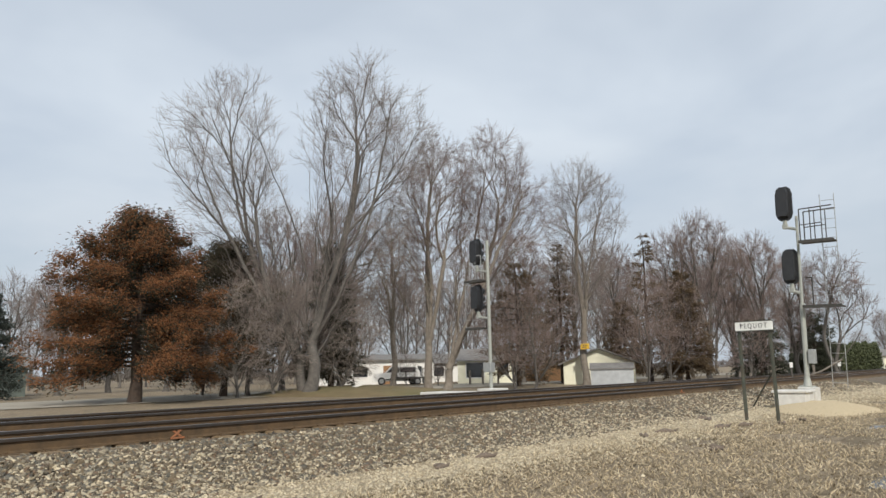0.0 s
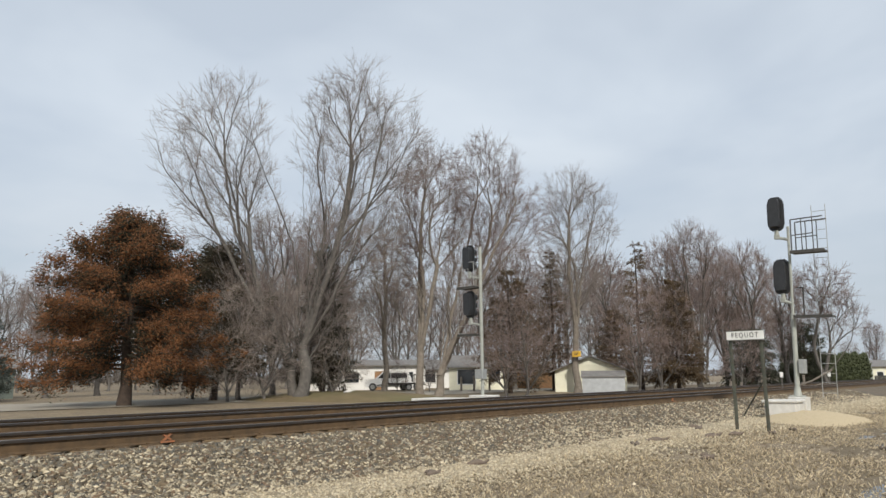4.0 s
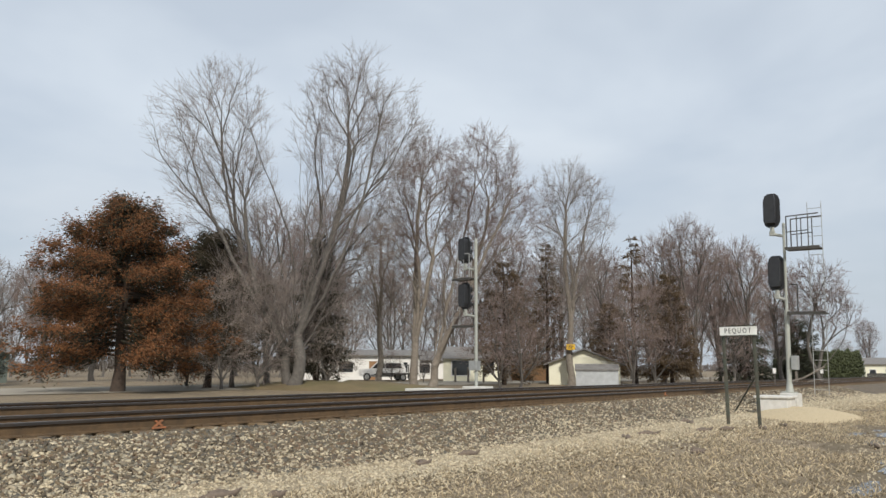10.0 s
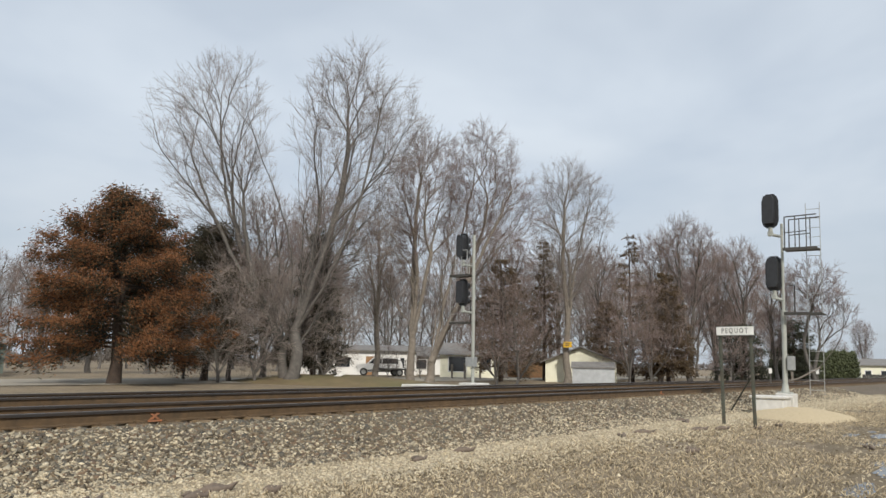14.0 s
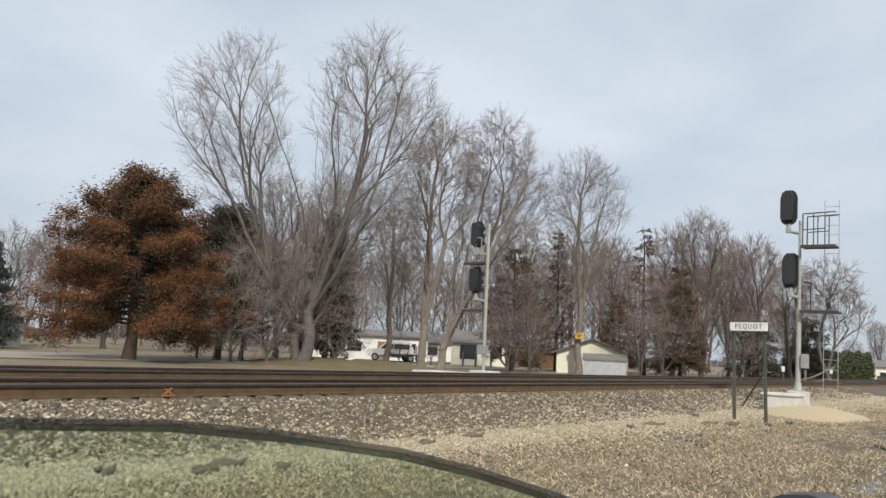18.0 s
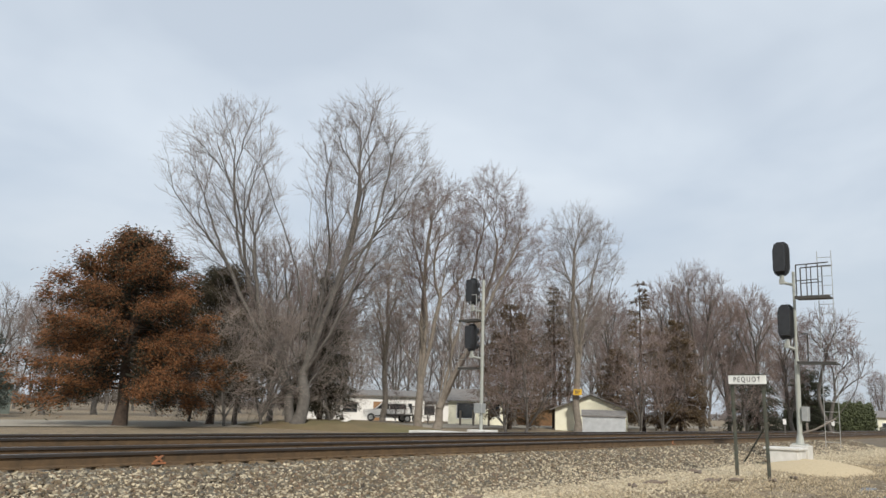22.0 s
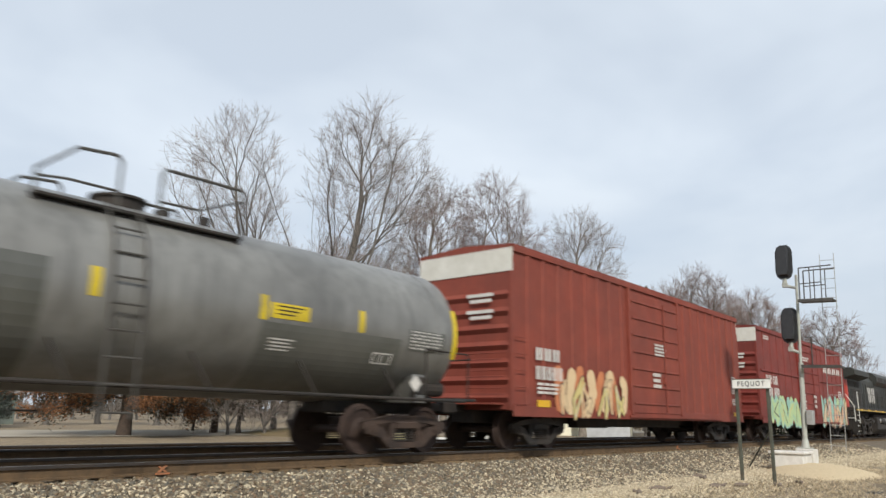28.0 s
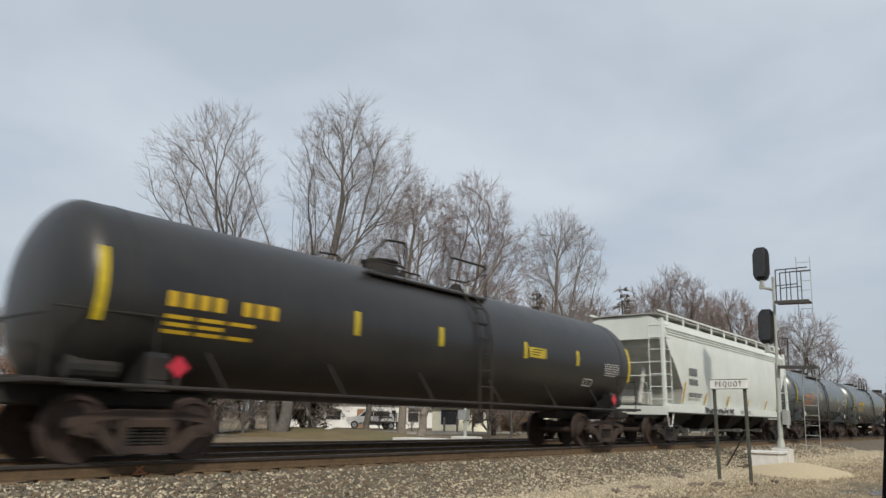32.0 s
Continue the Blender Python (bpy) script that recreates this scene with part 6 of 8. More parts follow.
def wheel_mesh(r):
    g = Geo()
    for s in (-1, 1):
        prof = [(0.685, 0.09), (0.685, 0.15), (0.70, r * 0.55), (0.69, r * 0.86), (0.685, r + 0.028), (0.71, r + 0.028), (0.725, r), (0.815, r - 0.006), (0.815, r * 0.86), (0.78, r * 0.82), (0.765, r * 0.5), (0.81, 0.15), (0.815, 0.085), (0.86, 0.08), (0.86, 0.0)]
        g.lathe([(s * a, b) for a, b in prof], 28, 0, 0, "y")
    g.cyl((0, -0.7, 0), (0, 0.7, 0), 0.08, n=10)
    return mesh_of("wheelset", g, M_WHEEL, True)


WHEEL_CAR, WHEEL_LOCO = None, None


def freight_truck(parent, x, material=None):
    """A two-axle truck: cast side frames, bolster, springs, wheelsets."""
    r, hb = 0.457, 0.89
    zc = RAIL_TOP + r
    t = None
    for s in (-1, 1):
        y = s * 1.06
        out = [(-1.16, zc - 0.10), (-0.72, zc - 0.13), (-0.52, zc - 0.30), (0.52, zc - 0.30), (0.72, zc - 0.13), (1.16, zc - 0.10), (1.18, zc + 0.10), (0.98, zc + 0.19), (0.45, zc + 0.27), (-0.45, zc + 0.27), (-0.98, zc + 0.19), (-1.18, zc + 0.10)]
        fr = Geo()
        # top chord, bottom chord and columns leave the windows open
        fr.prism([(-1.16, zc + 0.02), (-1.16, zc + 0.14), (-0.9, zc + 0.20), (-0.42, zc + 0.28), (0.42, zc + 0.28), (0.9, zc + 0.20), (1.16, zc + 0.14), (1.16, zc + 0.02), (0.85, zc + 0.10), (0.40, zc + 0.15), (-0.40, zc + 0.15), (-0.85, zc + 0.10)][::-1], "y", y - 0.07, y + 0.07)
        fr.prism([(-1.10, zc + 0.06), (-0.68, zc + 0.06), (-0.40, zc - 0.22), (0.40, zc - 0.22), (0.68, zc + 0.06), (1.10, zc + 0.06), (1.08, zc - 0.06), (0.74, zc - 0.12), (0.48, zc - 0.33), (-0.48, zc - 0.33), (-0.74, zc - 0.12), (-1.08, zc - 0.06)][::-1], "y", y - 0.08, y + 0.08)
        for c in (-0.37, 0.37):
            fr.box(c - 0.06, c + 0.06, y - 0.06, y + 0.06, zc - 0.24, zc + 0.2, 0.01)
        fr.box(-0.3, 0.3, y - 0.1, y + 0.1, zc + 0.02, zc + 0.16, 0.02)
        if t is None:
            fr.box(-0.22, 0.22, -1.0, 1.0, zc - 0.02, zc + 0.24, 0.02).cyl((0, 0, zc + 0.2), (0, 0, zc + 0.5), 0.2, n=12)
            t = part("truck", fr, material or M_RUST, parent, "rusty cast two-axle truck", at=pose(x, 0, 0))
        else:
            part("side_frame", fr, material or M_RUST, t)
        sp = Geo()
        for c in (-0.2, 0.0, 0.2):
            for k in range(5):
                z = zc - 0.2 + k * 0.047
                sp.cyl((c, y, z), (c, y, z + 0.026), 0.075, n=10)
        part("spring", sp, M_GRIME, t)
        for c in (-hb, hb):
            part("bearing_cap", Geo().cyl((c, y - 0.1 * s, zc), (c, y + 0.10 * s, zc), 0.125, 0.105, n=14).cyl((c, y + 0.1 * s, zc), (c, y + 0.13 * s, zc), 0.05, n=8), material or M_RUST, t)
    for c in (-hb, hb):
        part("wheelset", WHEEL_CAR, None, t, at=pose(c, 0, zc))
    return t


def coupler(parent, x, s, z=0.95):
    g = Geo().box(min(x, x + s * 0.75), max(x, x + s * 0.75), -0.09, 0.09, z - 0.09, z + 0.09, 0.02).box(min(x + s * 0.6, x + s * 0.9), max(x + s * 0.6, x + s * 0.9), -0.17, 0.14, z - 0.14, z + 0.14, 0.04)
    g.tube([(x, 0.32, z - 0.1), (x + s * 0.3, 0.34, z - 0.42), (x + s * 0.62, 0.2, z - 0.55), (x + s * 0.85, 0.05, z - 0.3)], 0.03, 6)
    part("coupler", g, M_GRIME, parent, "grimy knuckle coupler with air hose")


def plate(parent, name, x0, x1, z0, z1, y, material, label="", t=0.004):
    """A flat marking on the near side, just proud of y."""
    return part(name, Geo().box(x0, x1, y - t, y + 0.0005, z0, z1, 0), material, parent, label)


def bars(parent, x0, x1, z0, z1, rows, y, material, label="unreadable stencilled lines", seed=1):
    rng = random.Random(seed)
    g = Geo()
    h = (z1 - z0) / rows
    for i in range(rows):
        x, end = x0, x1 - rng.uniform(0, 0.2) * (x1 - x0)
        while x < end - 0.02:
            w = min(end - x, (x1 - x0) * rng.uniform(0.12, 0.34))
            g.box(x, x + w * 0.9, y - 0.004, y + 0.0005, z1 - (i + 0.72) * h, z1 - (i + 0.12) * h, 0)
            x += w + 0.02 * (x1 - x0)
    return tagged(part("stencil_panel", g, material, parent, label), kind="stuff")


def slabs(parent, x0, x1, z0, z1, n, y, material, label, slant=0.0):
    """Pairs of plain upright bars standing for a name."""
    w = (x1 - x0) / n
    for i in range(n):
        g = Geo()
        for a, b in ((0.0, 0.30), (0.44, 0.74)):
            p, q, d = x0 + (i + a) * w, x0 + (i + b) * w, slant * (z1 - z0)
            g.prism([(p, z0), (q, z0), (q + d, z1), (p + d, z1)], "y", y - 0.004, y + 0.0005)
        part("name_block", g, material, parent, label)


def ribbon(g, pts, w, y, step=0.0004):
    """A sprayed stroke: a flat band with round joints along points (x, z), just proud of y."""
    k = 0
    for (ax, az), (bx, bz) in zip(pts, pts[1:]):
        L = math.hypot(bx - ax, bz - az) or 1e-6
        nx, nz = -(bz - az) / L * w / 2, (bx - ax) / L * w / 2
        yy = y - step * k
        g.add([(ax - nx, yy, az - nz), (bx - nx, yy, bz - nz), (bx + nx, yy, bz + nz), (ax + nx, yy, az + nz)], [(0, 1, 2, 3)])
        k += 1
    for px_, pz in pts:
        yy = y - step * k
        g.add([(px_ + w / 2 * math.cos(t * 0.785), yy, pz + w / 2 * math.sin(t * 0.785)) for t in range(8)], [tuple(range(8))])
        k += 1


def graffiti(parent, x0, x1, z0, z1, y, n, fill, rim, cloud, accent, seed, label, fat=0.34, top=1.0):
    """Tangled sprayed strokes: a soft cloud behind, then for each squiggle a dark or pale rim, its fill and thin accents."""
    rng = random.Random(seed)
    cell, tall = (x1 - x0) / n, z1 - z0
    if cloud:
        for i in range(n + 2):
            g = Geo()
            cx = x0 + (x1 - x0) * (i + 0.2) / (n + 1.4)
            ribbon(g, [(cx + rng.uniform(-0.3, 0.3) * cell, z0 + tall * rng.uniform(0.12, 0.3)), (cx + rng.uniform(-0.3, 0.3) * cell, z0 + tall * rng.uniform(0.55, 0.8)), (cx + rng.uniform(-0.4, 0.4) * cell, z0 + tall * rng.uniform(0.85, 1.0) * top)], cell * rng.uniform(0.55, 0.85), y - 0.0005 - 0.0005 * (i % 3))
            part("graffiti_cloud", g, cloud[i % len(cloud)], parent, label)
    for i in range(n):
        a, b = x0 + cell * (i + 0.08), x0 + cell * (i + 0.92)
        lean = rng.uniform(-0.15, 0.25) * cell
        lo, hi = z0 + tall * rng.uniform(0.06, 0.16), z0 + tall * rng.uniform(0.68, 0.92)
        mid = (lo + hi) / 2 + rng.uniform(-0.1, 0.1) * tall
        span = 0.35 * cell
        pts = [(rng.uniform(a - span, b + span), (lo, hi, mid, lo, hi, mid)[(k + i) % 6] + rng.uniform(-0.09, 0.09) * tall) for k in range(5)]
        pts = [(min(x1, max(x0, p)) + lean * (q - lo) / tall, q) for p, q in pts]
        w = fat * cell
        yy = y - 0.004 - 0.003 * (i % 2)
        for nm, mat_, ww, dy in (("graffiti_rim", rim, w * 1.5, 0.0), ("graffiti_stroke", fill[i % len(fill)], w, 0.007)):
            if mat_:
                g = Geo()
                ribbon(g, pts, ww, yy - dy)
                part(nm, g, mat_, parent, label)
        if accent:
            g = Geo()
            ribbon(g, [(p + w * 0.18, q + w * 0.12) for p, q in pts[1:-1]], w * 0.2, yy - 0.012)
            part("graffiti_accent", g, accent[i % len(accent)], parent, label)


def handrail(parent, pts, material, r=0.019, posts=(), foot=1.7, name="handrail"):
    for p in posts:
        part("stanchion", Geo().tube([p, (p[0], p[1], foot)], r * 0.9, 6), material, parent)
    return part(name, Geo().tube(pts, r, 6), material, parent)


def steps_block(parent, x, y, s, material):
    for k in range(4):
        z = 0.42 + k * 0.31
        part("step", Geo().box(x - 0.30, x + 0.30, min(y, y - s * 0.3), max(y, y - s * 0.3), z, z + 0.03, 0), M_GRIME, parent)
        part("step_edge", Geo().box(x - 0.30, x + 0.30, min(y, y + s * 0.012), max(y, y + s * 0.012), z, z + 0.03, 0), M_RAILW, parent, "white painted step edge")
    for e in (-0.33, 0.31):
        part("step_side", Geo().box(x + e, x + e + 0.025, min(y, y - s * 0.32), max(y, y - s * 0.32), 0.36, 1.6, 0), material, parent)


def locomotive(u, turn, label, hood, roof, cab, nose, sill, under, stripes=(), low=None, logo=None, rails=None, fuel=None, seed=0, corner=None, tail=None, slab=False):
    """A long six-axle road diesel, cab forward (+x), radiator wings at the rear."""
    v = vehicle("locomotive", u, label, "locomotive", "locomotives of the train", turn)
    rails = rails or M_PULLMAN
    corner = corner or M_RAILW
    sides = (-1, 1)
    # platform
    part("platform", Geo().box(-9.95, 9.75, -1.5, 1.5, 1.62, 1.84, 0.02), sill, v, "side sill and walkway")
    part("frame_beam", Geo().box(-9.6, 9.6, -0.9, 0.9, 1.25, 1.62, 0.02), M_GRIME, v)
    part("frame", Geo().box(-9.2, 9.2, -0.7, 0.7, 0.95, 1.3, 0.03).box(-3.2, 4.2, -1.2, 1.2, 1.2, 1.5, 0.02), M_GRIME, v)
    # long hood
    part("hood", Geo().prism([(-0.88, 1.84), (0.88, 1.84), (0.88, 3.55), (-0.88, 3.55)], "x", -8.55, 6.2), hood, v)
    end = [(-8.55, 0.88), (-8.8, 0.87), (-9.1, 0.72), (-9.28, 0.45), (-9.28, -0.45), (-9.1, -0.72), (-8.8, -0.87), (-8.55, -0.88)]
    part("hood_end", Geo().prism(end, "z", 1.84, 3.55), tail or hood, v, "rounded rear end of the hood", True)
    for material, z0, z1 in stripes:
        thick = 1.004 if material is M_PULLMAN else 1.008
        part("end_stripe", Geo().prism([(a - (thick - 1) * (a < -8.6), b * thick) for a, b in end], "z", z0, z1), material, v, smooth=True)
    part("hood_roof", Geo().prism([(-0.88, 3.55), (0.88, 3.55), (0.88, 3.72), (0.62, 4.06), (-0.62, 4.06), (-0.88, 3.72)], "x", -9.2, 6.2), roof, v, "dark hood roof")
    for s in sides:
        g = Geo()
        y = s * 0.88
        x = -3.9
        while x < 6.0:
            g.box(x, x + 0.025, min(y, y + s * 0.02), max(y, y + s * 0.02), 1.9, 3.5, 0)
            x += 0.72
        part("door_seam", g, hood, v)
        gap, latch = Geo(), Geo()
        for k in range(14):
            x = -4.6 + k * 0.77
            gap.box(x, x + 0.014, min(y, y + s * 0.008), max(y, y + s * 0.008), 1.9, 3.2, 0)
            latch.box(x + 0.06, x + 0.12, min(y, y + s * 0.03), max(y, y + s * 0.03), 2.5, 2.56, 0).box(x + 0.06, x + 0.12, min(y, y + s * 0.03), max(y, y + s * 0.03), 3.0, 3.05, 0)
        tagged(part("door_gap", gap, M_GRIME, v), kind="stuff")
        tagged(part("door_latch", latch, hood, v), kind="stuff")
        for x, w in ((-8.5, 0.3), (-7.95, 0.3), (-7.5, 0.26), (-7.05, 0.16), (-6.8, 0.22), (-6.4, 0.16), (-6.08, 0.26), (-5.7, 0.24), (-5.3, 0.3)):
            part("louvre", Geo().box(x, x + w, min(y, y + s * 0.012), max(y, y + s * 0.012), 1.98, 3.02, 0), M_GRIME, v, "dark louvred radiator door")
        for a, b in ((-8.45, -6.75), (-6.6, -5.2)):
            part("radiator_screen", Geo().box(a, b, min(y, y + s * 0.015), max(y, y + s * 0.015), 3.16, 3.52, 0), M_GRIME, v, "dark radiator intake screen")
        # raised dynamic-brake and exhaust gear
        g = Geo().box(0.2, 1.9, min(y, y + s * 0.25), max(y, y + s * 0.25), 3.84, 4.12, 0.0)
        part("vent_screen", g, M_GRIME, v)
        for a, b, c in ((2.6, 3.15, 3.62), (3.55, 3.95, 3.8), (4.2, 4.5, 3.62)):
            part("vent_screen", Geo().box(a, b, min(y, y + s * 0.25), max(y, y + s * 0.25), max(c, 3.82), 4.12, 0), M_GRIME, v)
    wing = [(-1.5, 3.82), (-0.88, 3.60), (0.88, 3.60), (1.5, 3.82), (1.5, 4.10), (1.30, 4.24), (-1.30, 4.24), (-1.5, 4.10)]
    part("radiator_wing", Geo().prism(wing, "x", -9.35, -5.0), roof, v, "broad overhanging radiator section", False)
    part("brake_hump", Geo().prism([(-0.95, 3.56), (0.95, 3.56), (1.12, 3.8), (1.12, 4.16), (0.78, 4.46), (-0.78, 4.46), (-1.12, 4.16), (-1.12, 3.8)], "x", -0.3, 6.2), roof, v, "raised equipment housing behind the cab")
    part("exhaust", Geo().box(-4.2, -3.3, -0.4, 0.4, 4.0, 4.5, 0.05), M_GRIME, v)
    part("horn", Geo().cyl((-0.6, -0.2, 4.2), (0.0, -0.2, 4.22), 0.03, 0.07, n=8).cyl((-0.6, 0.0, 4.2), (0.05, 0.0, 4.22), 0.03, 0.08, n=8).box(-0.65, -0.55, -0.25, 0.1, 4.02, 4.2, 0.01), M_GRIME, v)
    part("antenna_dome", Geo().cyl((6.8, 0, 4.4), (6.8, 0, 4.5), 0.25, 0.2, n=12), M_SIGN, v)
    # cab and nose
    cabp = [(-1.5, 1.84), (1.5, 1.84), (1.5, 4.08), (1.15, 4.38), (0.5, 4.44), (-0.5, 4.44), (-1.15, 4.38), (-1.5, 4.08)]
    part("cab", Geo().prism(cabp, "x", 6.2, 8.35), cab, v, "crew cab")
    part("battery_box", Geo().box(5.15, 6.196, -1.498, 1.498, 1.842, 2.34, 0.02), cab, v)
    for s in sides:
        part("rear_cab_window", Geo().box(6.18, 6.199, min(s * 1.05, s * 1.34), max(s * 1.05, s * 1.34), 3.4, 3.98, 0), M_GLASSD, v)
    part("cab_roof", Geo().prism([(-1.16, 4.365), (-1.12, 4.33), (1.12, 4.33), (1.16, 4.365), (0.5, 4.47), (-0.5, 4.47)], "x", 6.15, 8.5), cab, v)
    ng = Geo()
    a = [(8.35, -1.5, 1.84), (8.35, 1.5, 1.84), (8.35, 1.5, 3.5), (8.35, 1.12, 4.3), (8.35, -1.12, 4.3), (8.35, -1.5, 3.5)]
    b = [(9.98, -1.12, 1.84), (9.98, 1.12, 1.84), (9.85, 1.05, 3.05), (8.75, 1.0, 3.42), (8.75, -1.0, 3.42), (9.85, -1.05, 3.05)]
    ng.add(a + b, [(0, 5, 11, 6), (5, 4, 10, 11), (4, 3, 9, 10), (3, 2, 8, 9), (2, 1, 7, 8), (0, 6, 7, 1), (11, 10, 9, 8), (6, 11, 8, 7)])
    part("nose", ng, nose, v, "sloping wide nose")
    for s in sides:
        y = s * 1.5
        for x0, x1 in ((6.42, 6.74), (7.0, 7.55), (7.62, 8.2)):
            w = part("cab_window", Geo().prism([(x0, 3.5), (x1, 3.5), (x1, 4.0), (x0, 4.0)], "y", y - 0.012, y + 0.012), M_GLASSD, v)
            g = Geo()
            for p, q, c, d in ((x0 - 0.035, x0, 3.465, 4.065), (x1, x1 + 0.025, 3.465, 4.065), (x0, x1, 3.465, 3.5), (x0, x1, 4.03, 4.065)):
                g.box(p, q, y - 0.02, y + 0.02, c, d, 0)
            part("window_frame", g, M_GALV, w)
        part("number_board", Geo().box(6.7, 8.1, min(y, y + s * 0.004), max(y, y + s * 0.004), 2.55, 2.95, 0), cab, v)
        g = Geo()
        for k in range(4):
            g.box(6.82 + k * 0.33, 7.02 + k * 0.33, min(y, y + s * 0.007), max(y, y + s * 0.007), 2.54, 2.98, 0)
        part("number_bar", g, M_GRIME if hood is not M_PULLMAN else M_LETW, v, "cab number shown as plain bars")
        # stripes run the length of the hood
        for material, z0, z1 in stripes:
            yy = s * 0.88
            thick = 0.0035 if material is M_PULLMAN else 0.007
            part("stripe", Geo().box(-8.55, 6.19, min(yy, yy + s * thick), max(yy, yy + s * thick), z0, z1, 0), material, v)
        if low:
            for material, z0, z1 in low:
                part("sill_stripe", Geo().box(-9.9, 9.7, min(y, y + s * 0.006), max(y, y + s * 0.006), z0, z1, 0), material, v)
        for k in range(9):
            x = -8.6 + k * 2.2
            part("reflector", Geo().box(x, x + 0.5, min(y, y + s * 0.011), max(y, y + s * 0.011), 1.66, 1.76, 0), M_REFLY, v)
        # handrails
        posts = [(-8.9 + 1.55 * k, s * 1.45, 2.74) for k in range(10)]
        handrail(v, [(-9.05, s * 1.45, 2.74), (5.1, s * 1.45, 2.74)], rails, posts=posts, foot=1.84)
        handrail(v, [(-9.25, s * 1.5, 0.9), (-9.25, s * 1.5, 1.9), (-9.32, s * 1.5, 2.74), (-9.0, s * 1.45, 2.76)], corner, 0.024, name="corner_rail")
        handrail(v, [(-10.0, s * 0.75, 2.7), (-9.95, s * 0.95, 2.68), (-9.95, s * 1.4, 1.9), (-9.95, s * 1.42, 1.0)], corner, 0.024, name="corner_rail")
        handrail(v, [(9.72, s * 1.46, 0.8), (9.72, s * 1.46, 1.6), (10.05, s * 1.3, 2.2)], corner, 0.024, name="corner_rail")
        handrail(v, [(10.1, s * 1.2, 0.8), (10.12, s * 1.1, 1.9), (10.05, s * 0.9, 2.3)], corner, 0.024, name="corner_rail")
        steps_block(v, -9.62, s * 1.5, s, M_GRIME if sill is M_REDP else sill)
        steps_block(v, 9.55, s * 1.48, s, sill)
        # fuel tank fittings
        for x0, x1 in () if slab else ((-2.15, -0.2), (0.05, 2.1)):
            part("air_reservoir", Geo().lathe([(x0, 0.02), (x0 + 0.03, 0.14), (x0 + 0.12, 0.2), (x1 - 0.12, 0.2), (x1 - 0.03, 0.14), (x1, 0.02)], 20, s * 1.22, 1.1), fuel or under, v, smooth=True)
            part("reservoir_end", Geo().lathe([(x0 - 0.004, 0.0), (x0 + 0.02, 0.145), (x0 + 0.1, 0.203)], 20, s * 1.22, 1.1), M_CHROME, v, "bright rounded reservoir end", True)
    if slab:
        part("fuel_tank", Geo().prism([(-1.20, 0.24), (1.20, 0.24), (1.40, 0.50), (1.46, 0.88), (1.43, 1.36), (-1.43, 1.36), (-1.46, 0.88), (-1.40, 0.50)], "x", -3.9, 3.9), fuel, v, "tall dusty slab-sided fuel tank below the sill")
        part("tank_valve", Geo().box(0.2, 0.36, -1.5, 1.5, 1.42, 1.52, 0.01), M_LETR, v, "red emergency cut-off")
    else:
        part("fuel_tank", Geo().prism([(-1.05, 0.26), (1.05, 0.26), (1.42, 0.55), (1.42, 0.86), (1.0, 0.92), (1.0, 1.25), (-1.0, 1.25), (-1.0, 0.92), (-1.42, 0.86), (-1.42, 0.55)], "x", -3.4, 4.3), fuel or under, v, "long fuel tank below the sill")
        part("tank_block", Geo().box(-3.35, -2.4, -1.42, 1.42, 0.86, 1.32, 0.03), fuel or under, v)
        part("tank_block", Geo().box(2.5, 4.25, -1.42, 1.42, 0.86, 1.3, 0.03), fuel or under, v)
    for x in (-6.6, 6.95):
        zc = RAIL_TOP + 0.533
        t = None
        for s in sides:
            y = s * 1.12
            g = Geo()
            # one cast frame: a dipped beam over the windows and pedestal legs at each axle
            g.prism([(-2.55, zc + 0.30), (2.55, zc + 0.30), (2.62, zc + 0.52), (2.2, zc + 0.60), (1.75, zc + 0.56), (1.15, zc + 0.42), (0.85, zc + 0.44), (0.5, zc + 0.62), (-0.5, zc + 0.62), (-0.85, zc + 0.44), (-1.15, zc + 0.42), (-1.75, zc + 0.56), (-2.2, zc + 0.60), (-2.62, zc + 0.52)], "y", y - 0.09, y + 0.09)
            for c in (-1.85, 0.0, 1.85):
                g.prism([(c - 0.46, zc + 0.10), (c - 0.30, zc + 0.10), (c - 0.25, zc + 0.31), (c - 0.62, zc + 0.31)], "y", y - 0.08, y + 0.08)
                g.prism([(c + 0.30, zc + 0.10), (c + 0.46, zc + 0.10), (c + 0.62, zc + 0.31), (c + 0.25, zc + 0.31)], "y", y - 0.08, y + 0.08)
            if t is None:
                g.box(-2.6, 2.6, -0.9, 0.9, zc + 0.1, zc + 0.3, 0.02)
                t = part("truck", g, under, v, "three-axle cast truck", at=pose(x, 0, 0))
            else:
                part("side_frame", g, under, t)
            for c in (-1.85, 0.0, 1.85):
                b = Geo().prism([(c - 0.46, zc - 0.32), (c + 0.46, zc - 0.32), (c + 0.42, zc - 0.22), (c + 0.29, zc - 0.14), (c + 0.25, zc + 0.17), (c - 0.25, zc + 0.17), (c - 0.29, zc - 0.14), (c - 0.42, zc - 0.22)], "y", y - 0.1, y + 0.12)
                b.cyl((c, y, zc + 0.03), (c, y + s * 0.17, zc + 0.03), 0.14, 0.12, n=14)
                box = part("axle_box", b, under, t)
                part("bearing_cover", Geo().cyl((c, y + s * 0.168, zc + 0.03), (c, y + s * 0.19, zc + 0.03), 0.07, n=12), M_GRIME, box)
                for e in (-0.39, 0.39):
                    sp = Geo()
                    for k in range(5):
                        sp.cyl((c + e, y + s * 0.05, zc - 0.17 + k * 0.057), (c + e, y + s * 0.05, zc - 0.14 + k * 0.057), 0.085, n=10)
                    part("spring", sp, under, t)
